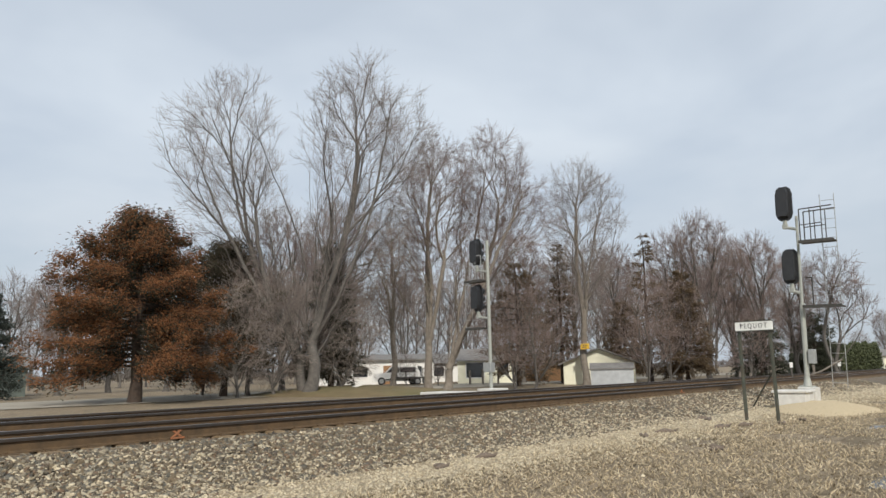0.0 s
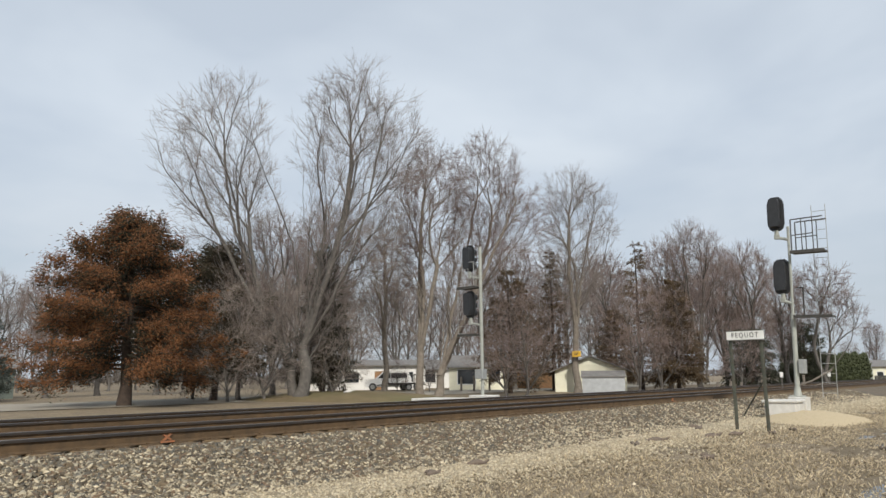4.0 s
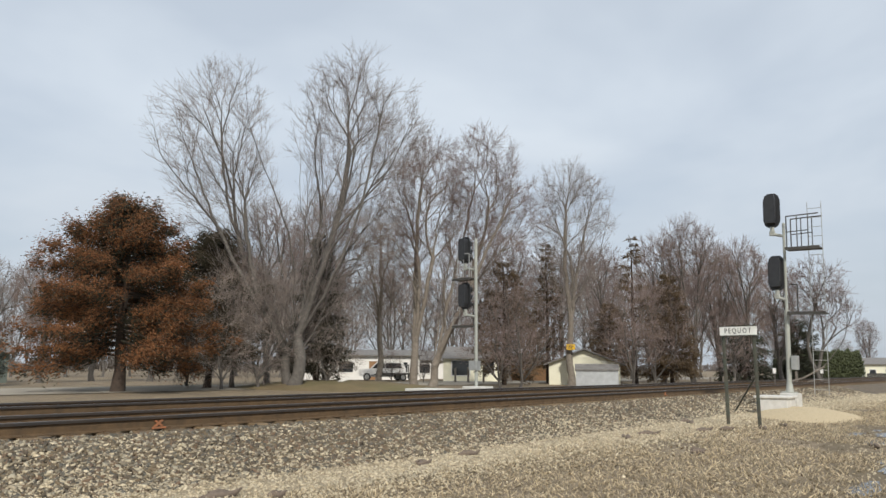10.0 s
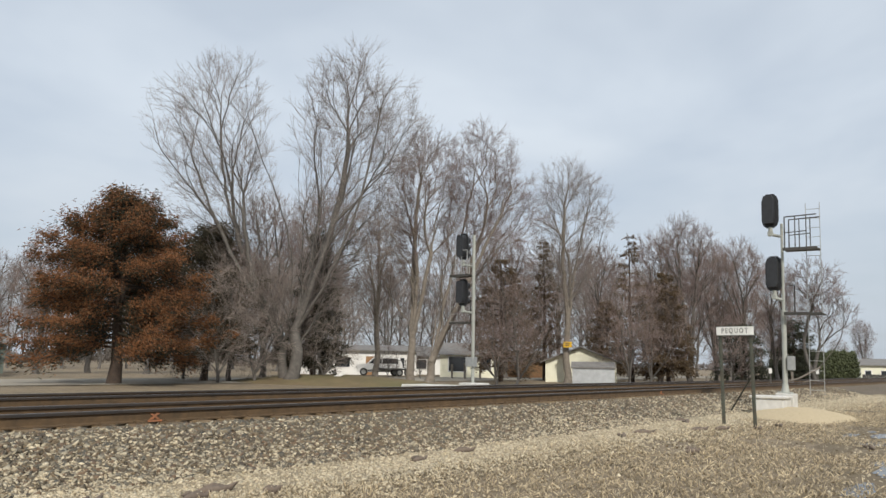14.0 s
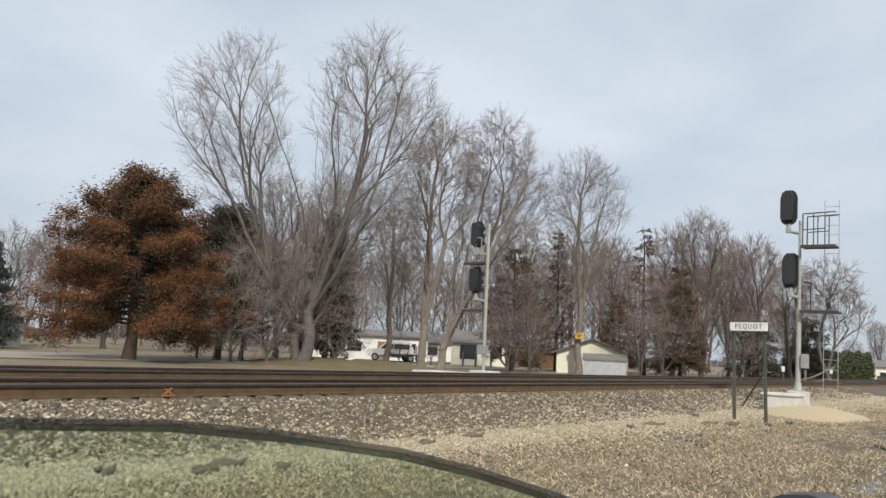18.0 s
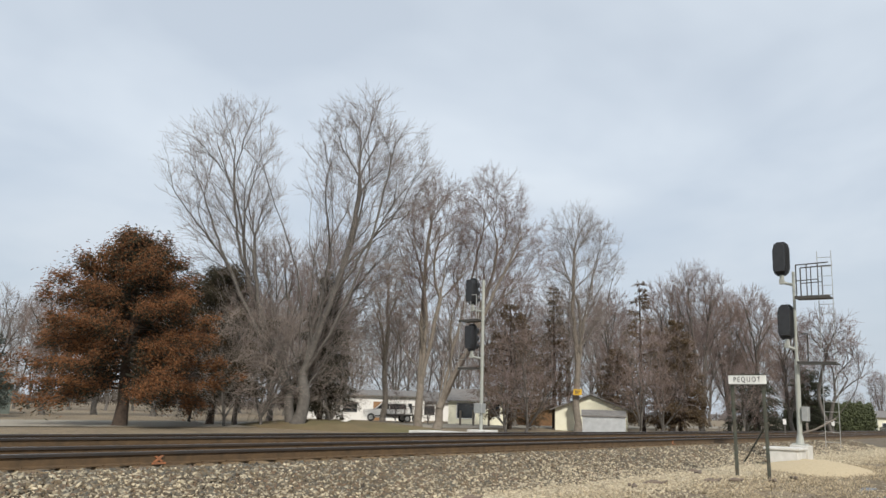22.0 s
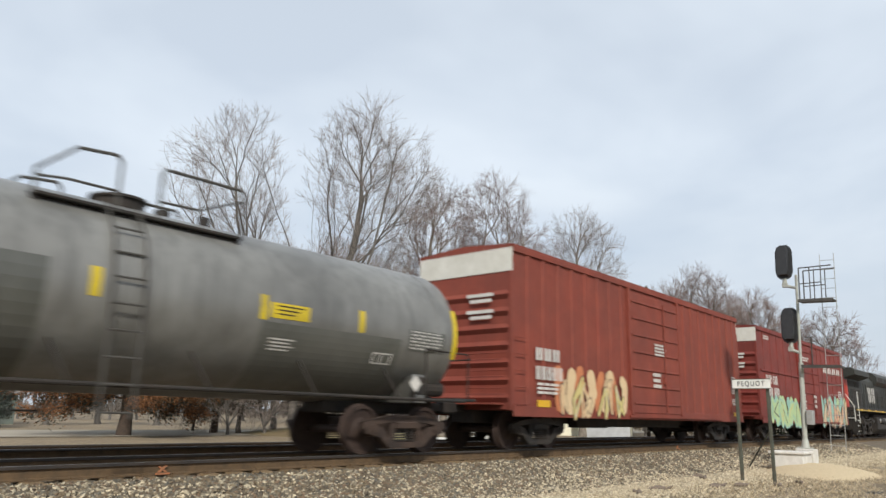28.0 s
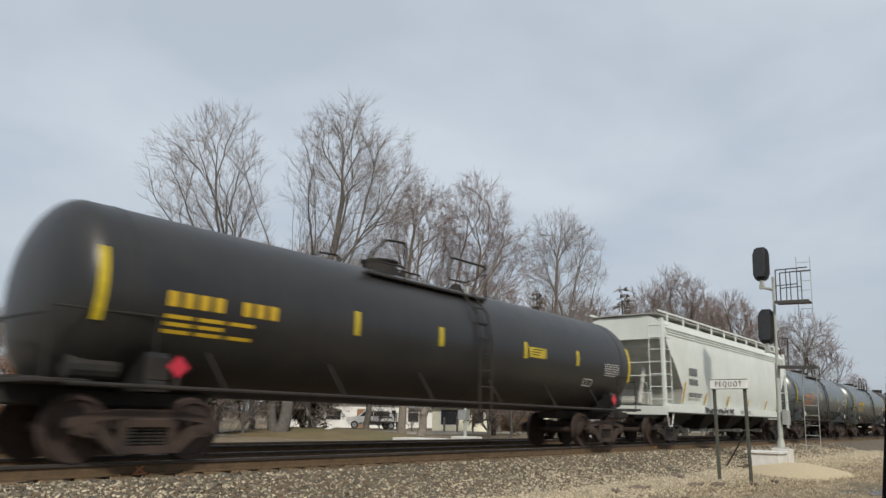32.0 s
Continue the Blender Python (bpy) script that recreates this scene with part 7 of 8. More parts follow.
            for c, e in ((-2.35, 1), (-0.95, 1), (2.35, -1)):
                part("brake_cylinder", Geo().cyl((c, y + s * 0.14, zc + 0.50), (c + e * 0.42, y + s * 0.14, zc + 0.46), 0.15, 0.13, n=14).cyl((c + e * 0.42, y + s * 0.14, zc + 0.46), (c + e * 0.72, y + s * 0.14, zc + 0.36), 0.05, n=8), under, t)
            part("lifting_lug", Geo().box(-0.22, 0.22, y - 0.06, y + 0.06, zc + 0.60, zc + 0.74, 0.02), under, t)
            part("sand_pipe", Geo().tube([(-2.75, y + s * 0.1, zc + 0.40), (-2.62, y + s * 0.12, zc + 0.72), (-2.0, y + s * 0.12, zc + 0.73), (-1.6, y + s * 0.12, zc + 0.62), (1.7, y + s * 0.12, zc + 0.60), (1.95, y + s * 0.12, zc + 0.70), (2.7, y + s * 0.12, zc + 0.70)], 0.02), M_DKSTEEL, t)
            part("brake_pipe", Geo().tube([(0.5, y + s * 0.05, zc + 0.76), (1.3, y + s * 0.05, zc + 0.78)], 0.05, 8), under, t)
        for c in (-1.85, 0.0, 1.85):
            part("wheelset", WHEEL_LOCO, None, t, at=pose(c, 0, zc))
    part("plow", Geo().prism([(9.75, 0.28), (10.25, 0.30), (10.0, 1.25), (9.75, 1.25)], "y", -1.4, 1.4), M_GRIME, v, "dark pilot plow")
    part("pilot", Geo().box(-9.95, -9.8, -1.15, 1.15, 0.5, 1.62, 0.02), M_GRIME, v)
    for k in range(5):
        y = -0.9 + k * 0.4
        part("air_hose", Geo().tube([(-9.95, y, 1.15), (-10.1, y, 0.95), (-10.2, y + 0.06, 0.7), (-10.3, y + 0.1, 0.62)], 0.026, 6), M_INK, v)
    part("jumper_cable", Geo().tube([(-9.5, -0.4, 2.25), (-9.9, -0.35, 2.5), (-10.3, -0.2, 2.45), (-10.7, 0.0, 2.5)], 0.03, 6), M_GRIME, v)
    for y in (-0.48, 0.48):
        part("end_post", Geo().box(-9.99, -9.95, y - 0.1, y + 0.1, 1.84, 2.78, 0.01), M_STRIPE, v, "yellow end post")
        part("end_chain", Geo().tube([(-9.97, y, 2.7), (-9.97, y * 1.5, 2.62), (-9.97, y * 2.0, 2.68)], 0.016, 5), M_GRIME, v)
    part("cut_lever", Geo().tube([(-10.02, -1.4, 1.2), (-10.02, -0.5, 1.2), (-10.1, -0.2, 1.02), (-10.02, 0.5, 1.2), (-10.02, 1.4, 1.2)], 0.02, 5), M_RAILW, v, "pale uncoupling lever")
    part("anticlimber", Geo().box(-10.1, -9.95, -1.0, 1.0, 1.5, 1.66, 0.02), M_GRIME, v)
    part("draft_pocket", Geo().box(-10.08, -9.95, -0.34, 0.34, 0.72, 1.2, 0.03), M_GRIME, v)
    for k, (y, mat_) in enumerate(((-1.05, M_INK), (-0.82, M_LETR), (0.66, M_INK), (0.9, M_INK), (1.06, M_GALV))):
        part("control_hose", Geo().tube([(-9.96, y, 1.46), (-10.12, y, 1.36), (-10.16, y + 0.05, 1.05), (-10.05, y + 0.12, 0.82)], 0.03, 6), mat_, v)
    part("end_lamp", Geo().box(-9.3, -9.27, -0.05, 0.05, 2.2, 3.1, 0), M_LETW, v, "pale stencil strip")
    coupler(v, 10.0, 1)
    coupler(v, -9.95, -1)
    part("headlight", Geo().cyl((-9.5, -0.12, 3.35), (-9.56, -0.12, 3.35), 0.1, n=12).cyl((-9.5, 0.12, 3.35), (-9.56, 0.12, 3.35), 0.1, n=12), M_CHROME, v)
    return v


def logo_blocks(v, x0, x1, z0, z1, n, material, label, slant=0.0):
    for s in (-1, 1):
        slabs(v, x0, x1, z0, z1, n, -0.888 if s < 0 else 0.892, material, label, slant)


def boxcar(u, body, label, seed, posts, style):
    v = vehicle("boxcar", u, label, "boxcar", "freight cars of the train")
    L, W, z0, z1 = 7.75, 1.46, 0.92, 4.78
    part("side_wall", Geo().box(-L, L, -W, W, z0, z1, 0.02), body, v)
    part("roof", Geo().prism([(-W - 0.04, z1 - 0.05), (W + 0.04, z1 - 0.05), (W + 0.04, z1 + 0.03), (0, z1 + 0.14), (-W - 0.04, z1 + 0.03)], "x", -L - 0.02, L + 0.02), body, v)
    for s in (-1, 1):
        y = s * W
        part("side_sill", Geo().box(-L, L, min(y, y + s * 0.05), max(y, y + s * 0.05), z0 - 0.14, z0 + 0.12, 0.01), body, v)
        part("top_chord", Geo().box(-L, L, min(y, y + s * 0.05), max(y, y + s * 0.05), z1 - 0.16, z1 - 0.02, 0.01), body, v)
        for x in posts:
            pr = 0.036 if style else 0.022
            part("side_post", Geo().prism([(x - 0.09, y), (x - 0.05, y + s * pr), (x + 0.05, y + s * pr), (x + 0.09, y)][::s], "z", z0 + 0.1, z1 - 0.16), body, v)
        d = part("door", Geo().box(-1.72, 1.72, min(y + s * 0.005, y + s * 0.07), max(y + s * 0.005, y + s * 0.07), z0 + 0.05, z1 - 0.28, 0.01), body, v, "ribbed sliding door")
        for k in range(7):
            z = z0 + 0.3 + k * 0.5
            part("door_rib", Geo().box(-1.66, 1.66, min(y + s * 0.068, y + s * 0.10), max(y + s * 0.068, y + s * 0.10), z, z + 0.06, 0.008), body, d)
        for a in (-1.86, 1.72):
            part("door_post", Geo().box(a, a + 0.14, min(y, y + s * 0.09), max(y, y + s * 0.09), z0, z1 - 0.15, 0.01), body, v)
        part("locking_bar", Geo().cyl((0.5, y + s * 0.12, z0 + 0.1), (0.5, y + s * 0.12, z1 - 0.4), 0.02, n=6).box(0.42, 0.58, min(y, y + s * 0.12), max(y, y + s * 0.12), z0 + 0.95, z0 + 1.15, 0.01), body, d)
        part("door_track", Geo().box(-2.0, 5.4, min(y + s * 0.04, y + s * 0.11), max(y + s * 0.04, y + s * 0.11), z0 - 0.08, z0 - 0.02, 0), body, v)
        for xs in (-L + 0.05, L - 0.5):
            for k in range(5):
                part("grab_iron", Geo().cyl((xs, y + s * 0.08, z0 + 0.15 + k * 0.38), (xs + 0.45, y + s * 0.08, z0 + 0.15 + k * 0.38), 0.012, n=5), body, v)
    for e in (-1, 1):
        x = e * L
        for k in range(8):
            z = z0 + 0.28 + k * 0.40
            if z < 4.0:
                part("end_rib", Geo().prism([(z - 0.1, x), (z, x + e * 0.07), (z + 0.1, x)] if False else [(x, z - 0.11), (x + e * 0.075, z), (x, z + 0.11)][::(1 if e > 0 else -1)], "y", -W + 0.08, W - 0.08), body, v)
        part("end_panel", Geo().box(min(x, x + e * 0.02), max(x, x + e * 0.02), -W, W, z1 - 0.62, z1 - 0.03, 0), M_WPANEL, v, "white upper end panel")
        for a in (-W, W - 0.1):
            part("corner_post", Geo().box(min(x, x + e * 0.04), max(x, x + e * 0.04), a, a + 0.1, z0, z1 - 0.62, 0), body, v)
        for k in range(3):
            part("end_grab", Geo().tube([(x + e * 0.14, -W + 0.1, z0 + 0.5 + k * 0.4), (x + e * 0.14, -0.2, z0 + 0.5 + k * 0.4)], 0.014, 5), body, v)
        for k in range(2):
            tagged(part("stencil_panel", Geo().box(min(x + e * 0.078, x + e * 0.084), max(x + e * 0.078, x + e * 0.084), -W + 0.5, -W + 1.3, z0 + 2.66 - k * 0.4, z0 + 2.74 - k * 0.4, 0).box(min(x + e * 0.078, x + e * 0.084), max(x + e * 0.078, x + e * 0.084), -W + 0.55, -W + 1.2, z0 + 2.52 - k * 0.4, z0 + 2.6 - k * 0.4, 0), M_LETW, v, "unreadable white stencilled lines"), kind="stuff")
        part("crossover_platform", Geo().box(min(x, x + e * 0.42), max(x, x + e * 0.42), -1.2, 1.2, z0 + 0.12, z0 + 0.16, 0), body, v)
        coupler(v, x - e * 0.2, e)
    part("underframe", Geo().box(-L, L, -0.35, 0.35, 0.62, z0, 0.02).box(-3.5, 3.5, -0.7, -0.4, 0.55, 0.9, 0.03).box(-1.2, 0.6, 0.5, 1.0, 0.5, 0.9, 0.04), M_GRIME, v)
    for x in (-6.85 + 0.75, 6.1):
        freight_truck(v, x, M_GRIME)
    y = -W - 0.0005
    if style == 0:
        for z, xa, xb in ((2.92, -7.5, -1.9), (2.92, 1.9, 7.5)):
            part("belt_rail", Geo().box(xa, xb, y - 0.05, y, z, z + 0.08, 0.01), body, v)
        slabs(v, -6.9, -5.1, 2.42, 2.80, 4, y - 0.004, M_LETW, "white reporting mark as plain blocks")
        slabs(v, -6.85, -5.0, 1.92, 2.28, 6, y - 0.004, M_LETW, "white number as plain blocks")
        slabs(v, 3.1, 6.9, 3.46, 3.78, 4, y - 0.004, M_LETW, "slanted white name as plain blocks", slant=0.7)
        bars(v, -1.4, 0.2, 3.75, 4.0, 2, y - 0.072, M_LETW, seed=4)
        bars(v, -6.9, -5.9, 4.3, 4.5, 2, y - 0.004, M_LETW, seed=5)
        bars(v, -1.5, -0.9, 1.3, 2.2, 6, y - 0.072, M_LETW, seed=6)
        bars(v, 0.3, 0.8, 1.5, 2.2, 3, y - 0.125, M_LETW, seed=7)
        bars(v, 6.0, 6.9, 1.9, 2.6, 6, y - 0.004, M_LETW, seed=8)
        graffiti(v, -6.5, -2.0, 0.76, 1.75, y - 0.058, 6, (M_GLIME, M_GLIME), M_GAQUA, (M_GLIME, M_GAQUA, M_GLIME), (M_GDARK, M_GYEL), 3, "pale lime-green sprayed graffiti", fat=0.42)
        graffiti(v, 2.1, 7.3, 0.74, 2.0, y - 0.058, 7, (M_GCREAM, M_GCREAM2), M_GDARK2, (M_GAQUA, M_GAQUA, M_GLIME), (M_LETW, M_GORANGE), 4, "cream and aqua sprayed graffiti", fat=0.30, top=1.06)
    else:
        slabs(v, -6.85, -5.7, 2.12, 2.42, 3, y - 0.06, M_LETW, "white reporting mark as plain blocks")
        slabs(v, -6.85, -5.6, 1.66, 1.98, 5, y - 0.06, M_LETW, "white number as plain blocks")
        bars(v, -6.8, -5.8, 1.3, 1.6, 3, y - 0.06, M_LETW, seed=14)
        bars(v, -0.2, 0.6, 2.7, 3.1, 4, y - 0.105, M_LETW, seed=15)
        bars(v, -0.4, 0.2, 1.7, 2.2, 3, y - 0.105, M_LETW, seed=16)
        bars(v, 6.6, 7.15, 1.8, 2.45, 8, y - 0.06, M_LETW, seed=17)
        bars(v, 6.6, 7.15, 1.38, 1.62, 4, y - 0.06, M_LETW, seed=18)
        plate(v, "data_plate", -6.8, -6.25, 1.02, 1.18, y - 0.06, M_REFLY, "yellow stencil plate")
        plate(v, "data_plate", 6.68, 7.08, 0.99, 1.13, y - 0.06, M_REFLY, "yellow stencil plate")
        graffiti(v, -5.75, -2.3, 0.80, 1.95, y - 0.058, 6, (M_GCREAM, M_GYEL), M_GDARK2, (M_GORANGE, M_GCREAM), (M_GORANGE, M_LETW), 8, "orange and pale yellow sprayed graffiti", fat=0.2)
    return v


def arc_patch(g, x0, x1, a0, a1, r, cz, n=6, side=-1):
    """A patch on the tank's shell between two angles above the horizontal, in degrees."""
    o = len(g.v)
    for x in (x0, x1):
        for i in range(n + 1):
            a = radians(a0 + (a1 - a0) * i / n)
            g.v.append((x, side * r * math.cos(a), cz + r * math.sin(a)))
    for i in range(n):
        q = (o + i, o + i + 1, o + n + 2 + i, o + n + 1 + i)
        g.f.append(q if side > 0 else q[::-1])


def tank_car(u, half, shell, label, seed, plat=(-1.6, 1.6), rung=0.0, tagged_spray=False, let=None, hazard=False, dome=None, tx=1.9):
    """A tank car: dished shell, platform and rails, ladders, bolsters, trucks."""
    v = vehicle("tank_car", u, label, "tank car", "freight cars of the train")
    R, cz = 1.43, 2.40
    let = let or M_LETY
    prof = [(-half - 0.42, 0.0)]
    for k in range(1, 9):
        a = k / 8 * math.pi / 2
        prof.append((-half + 0.12 - 0.54 * math.cos(a), R * math.sin(a) ** 0.85))
    prof += [(-half + 0.5, R), (-half * 0.45, R), (-0.4, R + 0.002), (half * 0.45, R), (half - 0.5, R)]
    for k in range(8, 0, -1):
        a = k / 8 * math.pi / 2
        prof.append((half - 0.12 + 0.54 * math.cos(a), R * math.sin(a) ** 0.85))
    prof.append((half + 0.42, 0.0))
    part("shell", Geo().lathe(prof, 56, 0, cz), shell, v, smooth=True)
    for x in (-half + 0.55, rung + 0.2, half - 0.55):
        part("shell_seam", Geo().lathe([(x - 0.035, R - 0.01), (x - 0.03, R + 0.008), (x + 0.03, R + 0.008), (x + 0.035, R - 0.01)], 56, 0, cz), shell, v, smooth=True)
    # saddles, stub sills and the edge pipe
    for e in (-1, 1):
        x = e * (half - 1.0)
        part("stub_sill", Geo().box(min(x - e * 1.6, x + e * 1.62), max(x - e * 1.6, x + e * 1.62), -0.3, 0.3, 0.78, 1.18, 0.03), M_GRIME, v)
        part("bolster", Geo().prism([(-1.35, 1.0), (1.35, 1.0), (1.3, 1.55), (0.75, 1.2), (-0.75, 1.2), (-1.3, 1.55)], "x", x - 0.18, x + 0.18), shell, v)
        part("end_platform", Geo().box(min(x + e * 1.0, x + e * 1.7), max(x + e * 1.0, x + e * 1.7), -1.45, 1.45, 1.06, 1.12, 0.01), M_GRIME, v)
        for y in (-1.42, 1.42):
            part("end_railing", Geo().tube([(x + e * 0.1, y, 1.12), (x + e * 0.1, y, 2.05), (x + e * 1.55, y * 0.94, 2.05), (x + e * 1.55, y * 0.94, 1.12)], 0.018, 5), M_GRIME, v)
        part("end_bar", Geo().tube([(x + e * 1.62, -1.35, 1.95), (x + e * 1.62, 1.35, 1.95)], 0.018, 5), M_GRIME, v)
        part("brake_gear", Geo().cyl((x + e * 0.4, -0.9, 1.3), (x + e * 1.1, -0.9, 1.3), 0.16, n=12).box(x - 0.15, x + 0.2, -1.35, -1.05, 1.15, 1.5, 0.02), M_GRIME, v)
        coupler(v, x + e * 1.55, e)
        freight_truck(v, x - e * 0.1)
        g = Geo()
        q = 0.17
        cx, cy_, c_z = x - e * 0.25, -1.47, 1.36
        g.add([(cx - q, cy_, c_z), (cx, cy_, c_z - q), (cx + q, cy_, c_z), (cx, cy_, c_z + q)], [(0, 1, 2, 3)])
        part("placard", g, M_LETW if not hazard else M_LETR, v, "diamond hazard placard")
        part("placard_holder", Geo().box(cx - 0.03, cx + 0.03, cy_ + 0.002, cy_ + 0.05, 1.05, c_z, 0), M_GRIME, v)
    for s in (-1, 1):
        part("edge_pipe", Geo().tube([(-half - 0.3, s * 1.46, 1.06), (half + 0.3, s * 1.46, 1.06)], 0.032, 8), M_GRIME, v)
        for k in range(6):
            x = -half * 0.75 + k * half * 0.3
            part("pipe_bracket", Geo().tube([(x, s * 1.46, 1.06), (x - 0.22, s * 1.22, 1.62)], 0.022, 5), M_GRIME, v)
        # side ladder
        x0 = rung
        lad = M_GRIME if shell is not M_TANKL else M_DKSTEEL
        for e in (0, 0.46):
            part("ladder_stile", Geo().tube([(x0 + e, s * 1.5, 0.62), (x0 + e, s * 1.5, 2.5), (x0 + e, s * 1.36, 3.1), (x0 + e, s * 0.95, 3.62)], 0.024, 6), lad, v)
        for k in range(8):
            z = 0.7 + k * 0.36
            yy = 1.5 if z < 2.5 else 1.5 - (z - 2.5) * 0.32
            part("ladder_rung", Geo().cyl((x0, s * yy, z), (x0 + 0.46, s * yy, z), 0.016, n=6), lad, v)
    # top platform, railings, manway and valves
    w0, w1 = plat
    zp = 3.50
    part("top_platform", Geo().box(w0, w1, -1.05, -0.55, zp, zp + 0.05, 0.01), M_GRIME, v, "dark grated top walkway")
    part("top_platform", Geo().box(w0, w1, 0.55, 1.05, zp, zp + 0.05, 0.01), M_GRIME, v, "dark grated top walkway")
    part("platform_bracket", Geo().box(w0, w0 + 0.08, -1.0, 1.0, zp - 0.1, zp, 0.0).box(w1 - 0.08, w1, -1.0, 1.0, zp - 0.1, zp, 0.0), M_GRIME, v)
    zt = 4.06 if dome is not None else 3.94
    dx = (w0 + w1) / 2 if dome is None else dome
    part("manway", Geo().cyl((dx, 0, 3.7), (dx, 0, zt), 0.40, n=20).cyl((dx, 0, zt), (dx, 0, zt + 0.04), 0.44, n=20), M_GRIME, v, "round manway cover")
    part("valve", Geo().cyl((dx + 0.8, 0.1, 3.75), (dx + 0.8, 0.1, 3.99), 0.13, n=10), M_GRIME, v)
    part("valve", Geo().cyl((w1 - 0.25, -0.3, 3.7), (w1 - 0.25, -0.3, 3.93), 0.1, n=10), M_GRIME, v)
    ra = M_GRIME if shell is not M_TANKL else M_DKSTEEL
    for s in (-1, 1):
        y = s * 1.03
        part("top_railing", Geo().tube([(w0, y, zp), (w0, y, 3.85), (w0 + 0.5, y, 4.28), (w0 + 1.05, y, 4.33), (w0 + 1.12, y, 4.25), (w0 + 1.12, y, zp)], 0.026, 6), ra, v)
        part("top_railing", Geo().tube([(w1 - 1.45, y, zp), (w1 - 1.45, y, 4.22), (w1 - 1.38, y, 4.32), (w1 - 0.05, y, 4.33), (w1, y, 4.25), (w1, y, zp)], 0.026, 6), ra, v)
        part("mid_rail", Geo().tube([(w1 - 1.45, y, 3.8), (w1 - 0.8, y, 3.82), (w1, y, 4.15)], 0.02, 6), ra, v)
        part("mid_rail", Geo().tube([(w0, y, 3.75), (w0 + 0.4, y, 3.8), (w0 + 1.12, y, 3.8)], 0.02, 6), ra, v)
    # reflectors and stencils
    for x, a0, a1 in ((-half + 0.02, -20, 22), (-half * 0.42, -9, 9), (-half * 0.12, -8, 8), (half * 0.28, -8, 8), (half * 0.6, -8, 8), (half - 0.02, -20, 22)):
        g = Geo()
        arc_patch(g, x - 0.07, x + 0.07, a0, a1, R + 0.006, cz)
        part("reflector", g, M_REFLT, v, "yellow reflective strip")
    for k in range(8):
        if k == 4:
            continue
        x = -half + tx + k * 0.26
        g = Geo()
        arc_patch(g, x, x + 0.17, -7, 2, R + 0.006, cz)
        part("number_block", g, let, v, "reporting mark as a plain block")
    g = Geo()
    for k in range(3):
        x = -half + tx
        for j in range(3 - k % 2):
            arc_patch(g, x + j * 0.55, x + j * 0.55 + 0.45, -14 - k * 4.5, -11.6 - k * 4.5, R + 0.006, cz)
    tagged(part("stencil_panel", g, let, v, "unreadable stencilled lines"), kind="stuff")
    g = Geo()
    for k in range(6):
        for j in range(7):
            arc_patch(g, half * 0.80 + j * 0.135, half * 0.80 + j * 0.135 + 0.07 + 0.035 * ((j * 3 + k) % 2), -2 - k * 2.6, -0.9 - k * 2.6, R + 0.006, cz)
    tagged(part("stencil_panel", g, M_LETW, v, "unreadable white stencil panel"), kind="stuff")
    g = Geo()
    for a, b, c, d in ((0, 0.5, -22, -21), (0, 0.5, -30, -29), (0, 0.04, -29, -22), (0.46, 0.5, -29, -22), (0.2, 0.24, -29, -22)):
        arc_patch(g, half * 0.66 + a, half * 0.66 + b, c, d, R + 0.006, cz)
    part("stencil_box", g, M_LETW, v)
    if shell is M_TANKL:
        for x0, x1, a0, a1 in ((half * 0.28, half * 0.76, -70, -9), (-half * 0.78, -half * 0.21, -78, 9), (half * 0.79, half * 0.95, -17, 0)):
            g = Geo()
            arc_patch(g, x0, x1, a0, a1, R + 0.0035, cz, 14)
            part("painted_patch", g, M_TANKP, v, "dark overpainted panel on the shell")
        bars_at = half * 0.31
        g = Geo()
        for k in range(4):
            arc_patch(g, bars_at, bars_at + 0.5 - 0.08 * (k % 2), -20 - k * 2.4, -19 - k * 2.4, R + 0.006, cz)
        tagged(part("stencil_panel", g, M_LETW, v, "unreadable stencilled lines"), kind="stuff")
    if hazard or shell is M_TANKL:
        g = Geo()
        arc_patch(g, half * 0.30, half * 0.30 + 0.8, -6, 4, R + 0.008, cz)
        w = part("warning_plate", g, M_REFLT, v, "yellow warning panel with unreadable lines")
        g = Geo()
        for k in range(3):
            arc_patch(g, half * 0.30 + 0.12, half * 0.30 + 0.68 - 0.1 * k, 1.6 - k * 2.6, 2.5 - k * 2.6, R + 0.011, cz)
        tagged(part("stencil_panel", g, M_GRIME, w), kind="stuff")
    if tagged_spray:
        rng = random.Random(seed)
        for k in range(9):
            g = Geo()
            x = half * 0.30 + k * 0.18
            a = rng.uniform(-16, -4)
            arc_patch(g, x, x + 0.1, a, a + rng.uniform(6, 16), R + 0.007, cz)
            part("graffiti_stroke", g, M_LETW, v, "white sprayed graffiti")
        g = Geo()
        arc_patch(g, half * 0.36, half * 0.36 + 0.8, -24, -17, R + 0.008, cz)
        part("warning_plate", g, M_REFLT, v, "yellow warning panel")
    return v


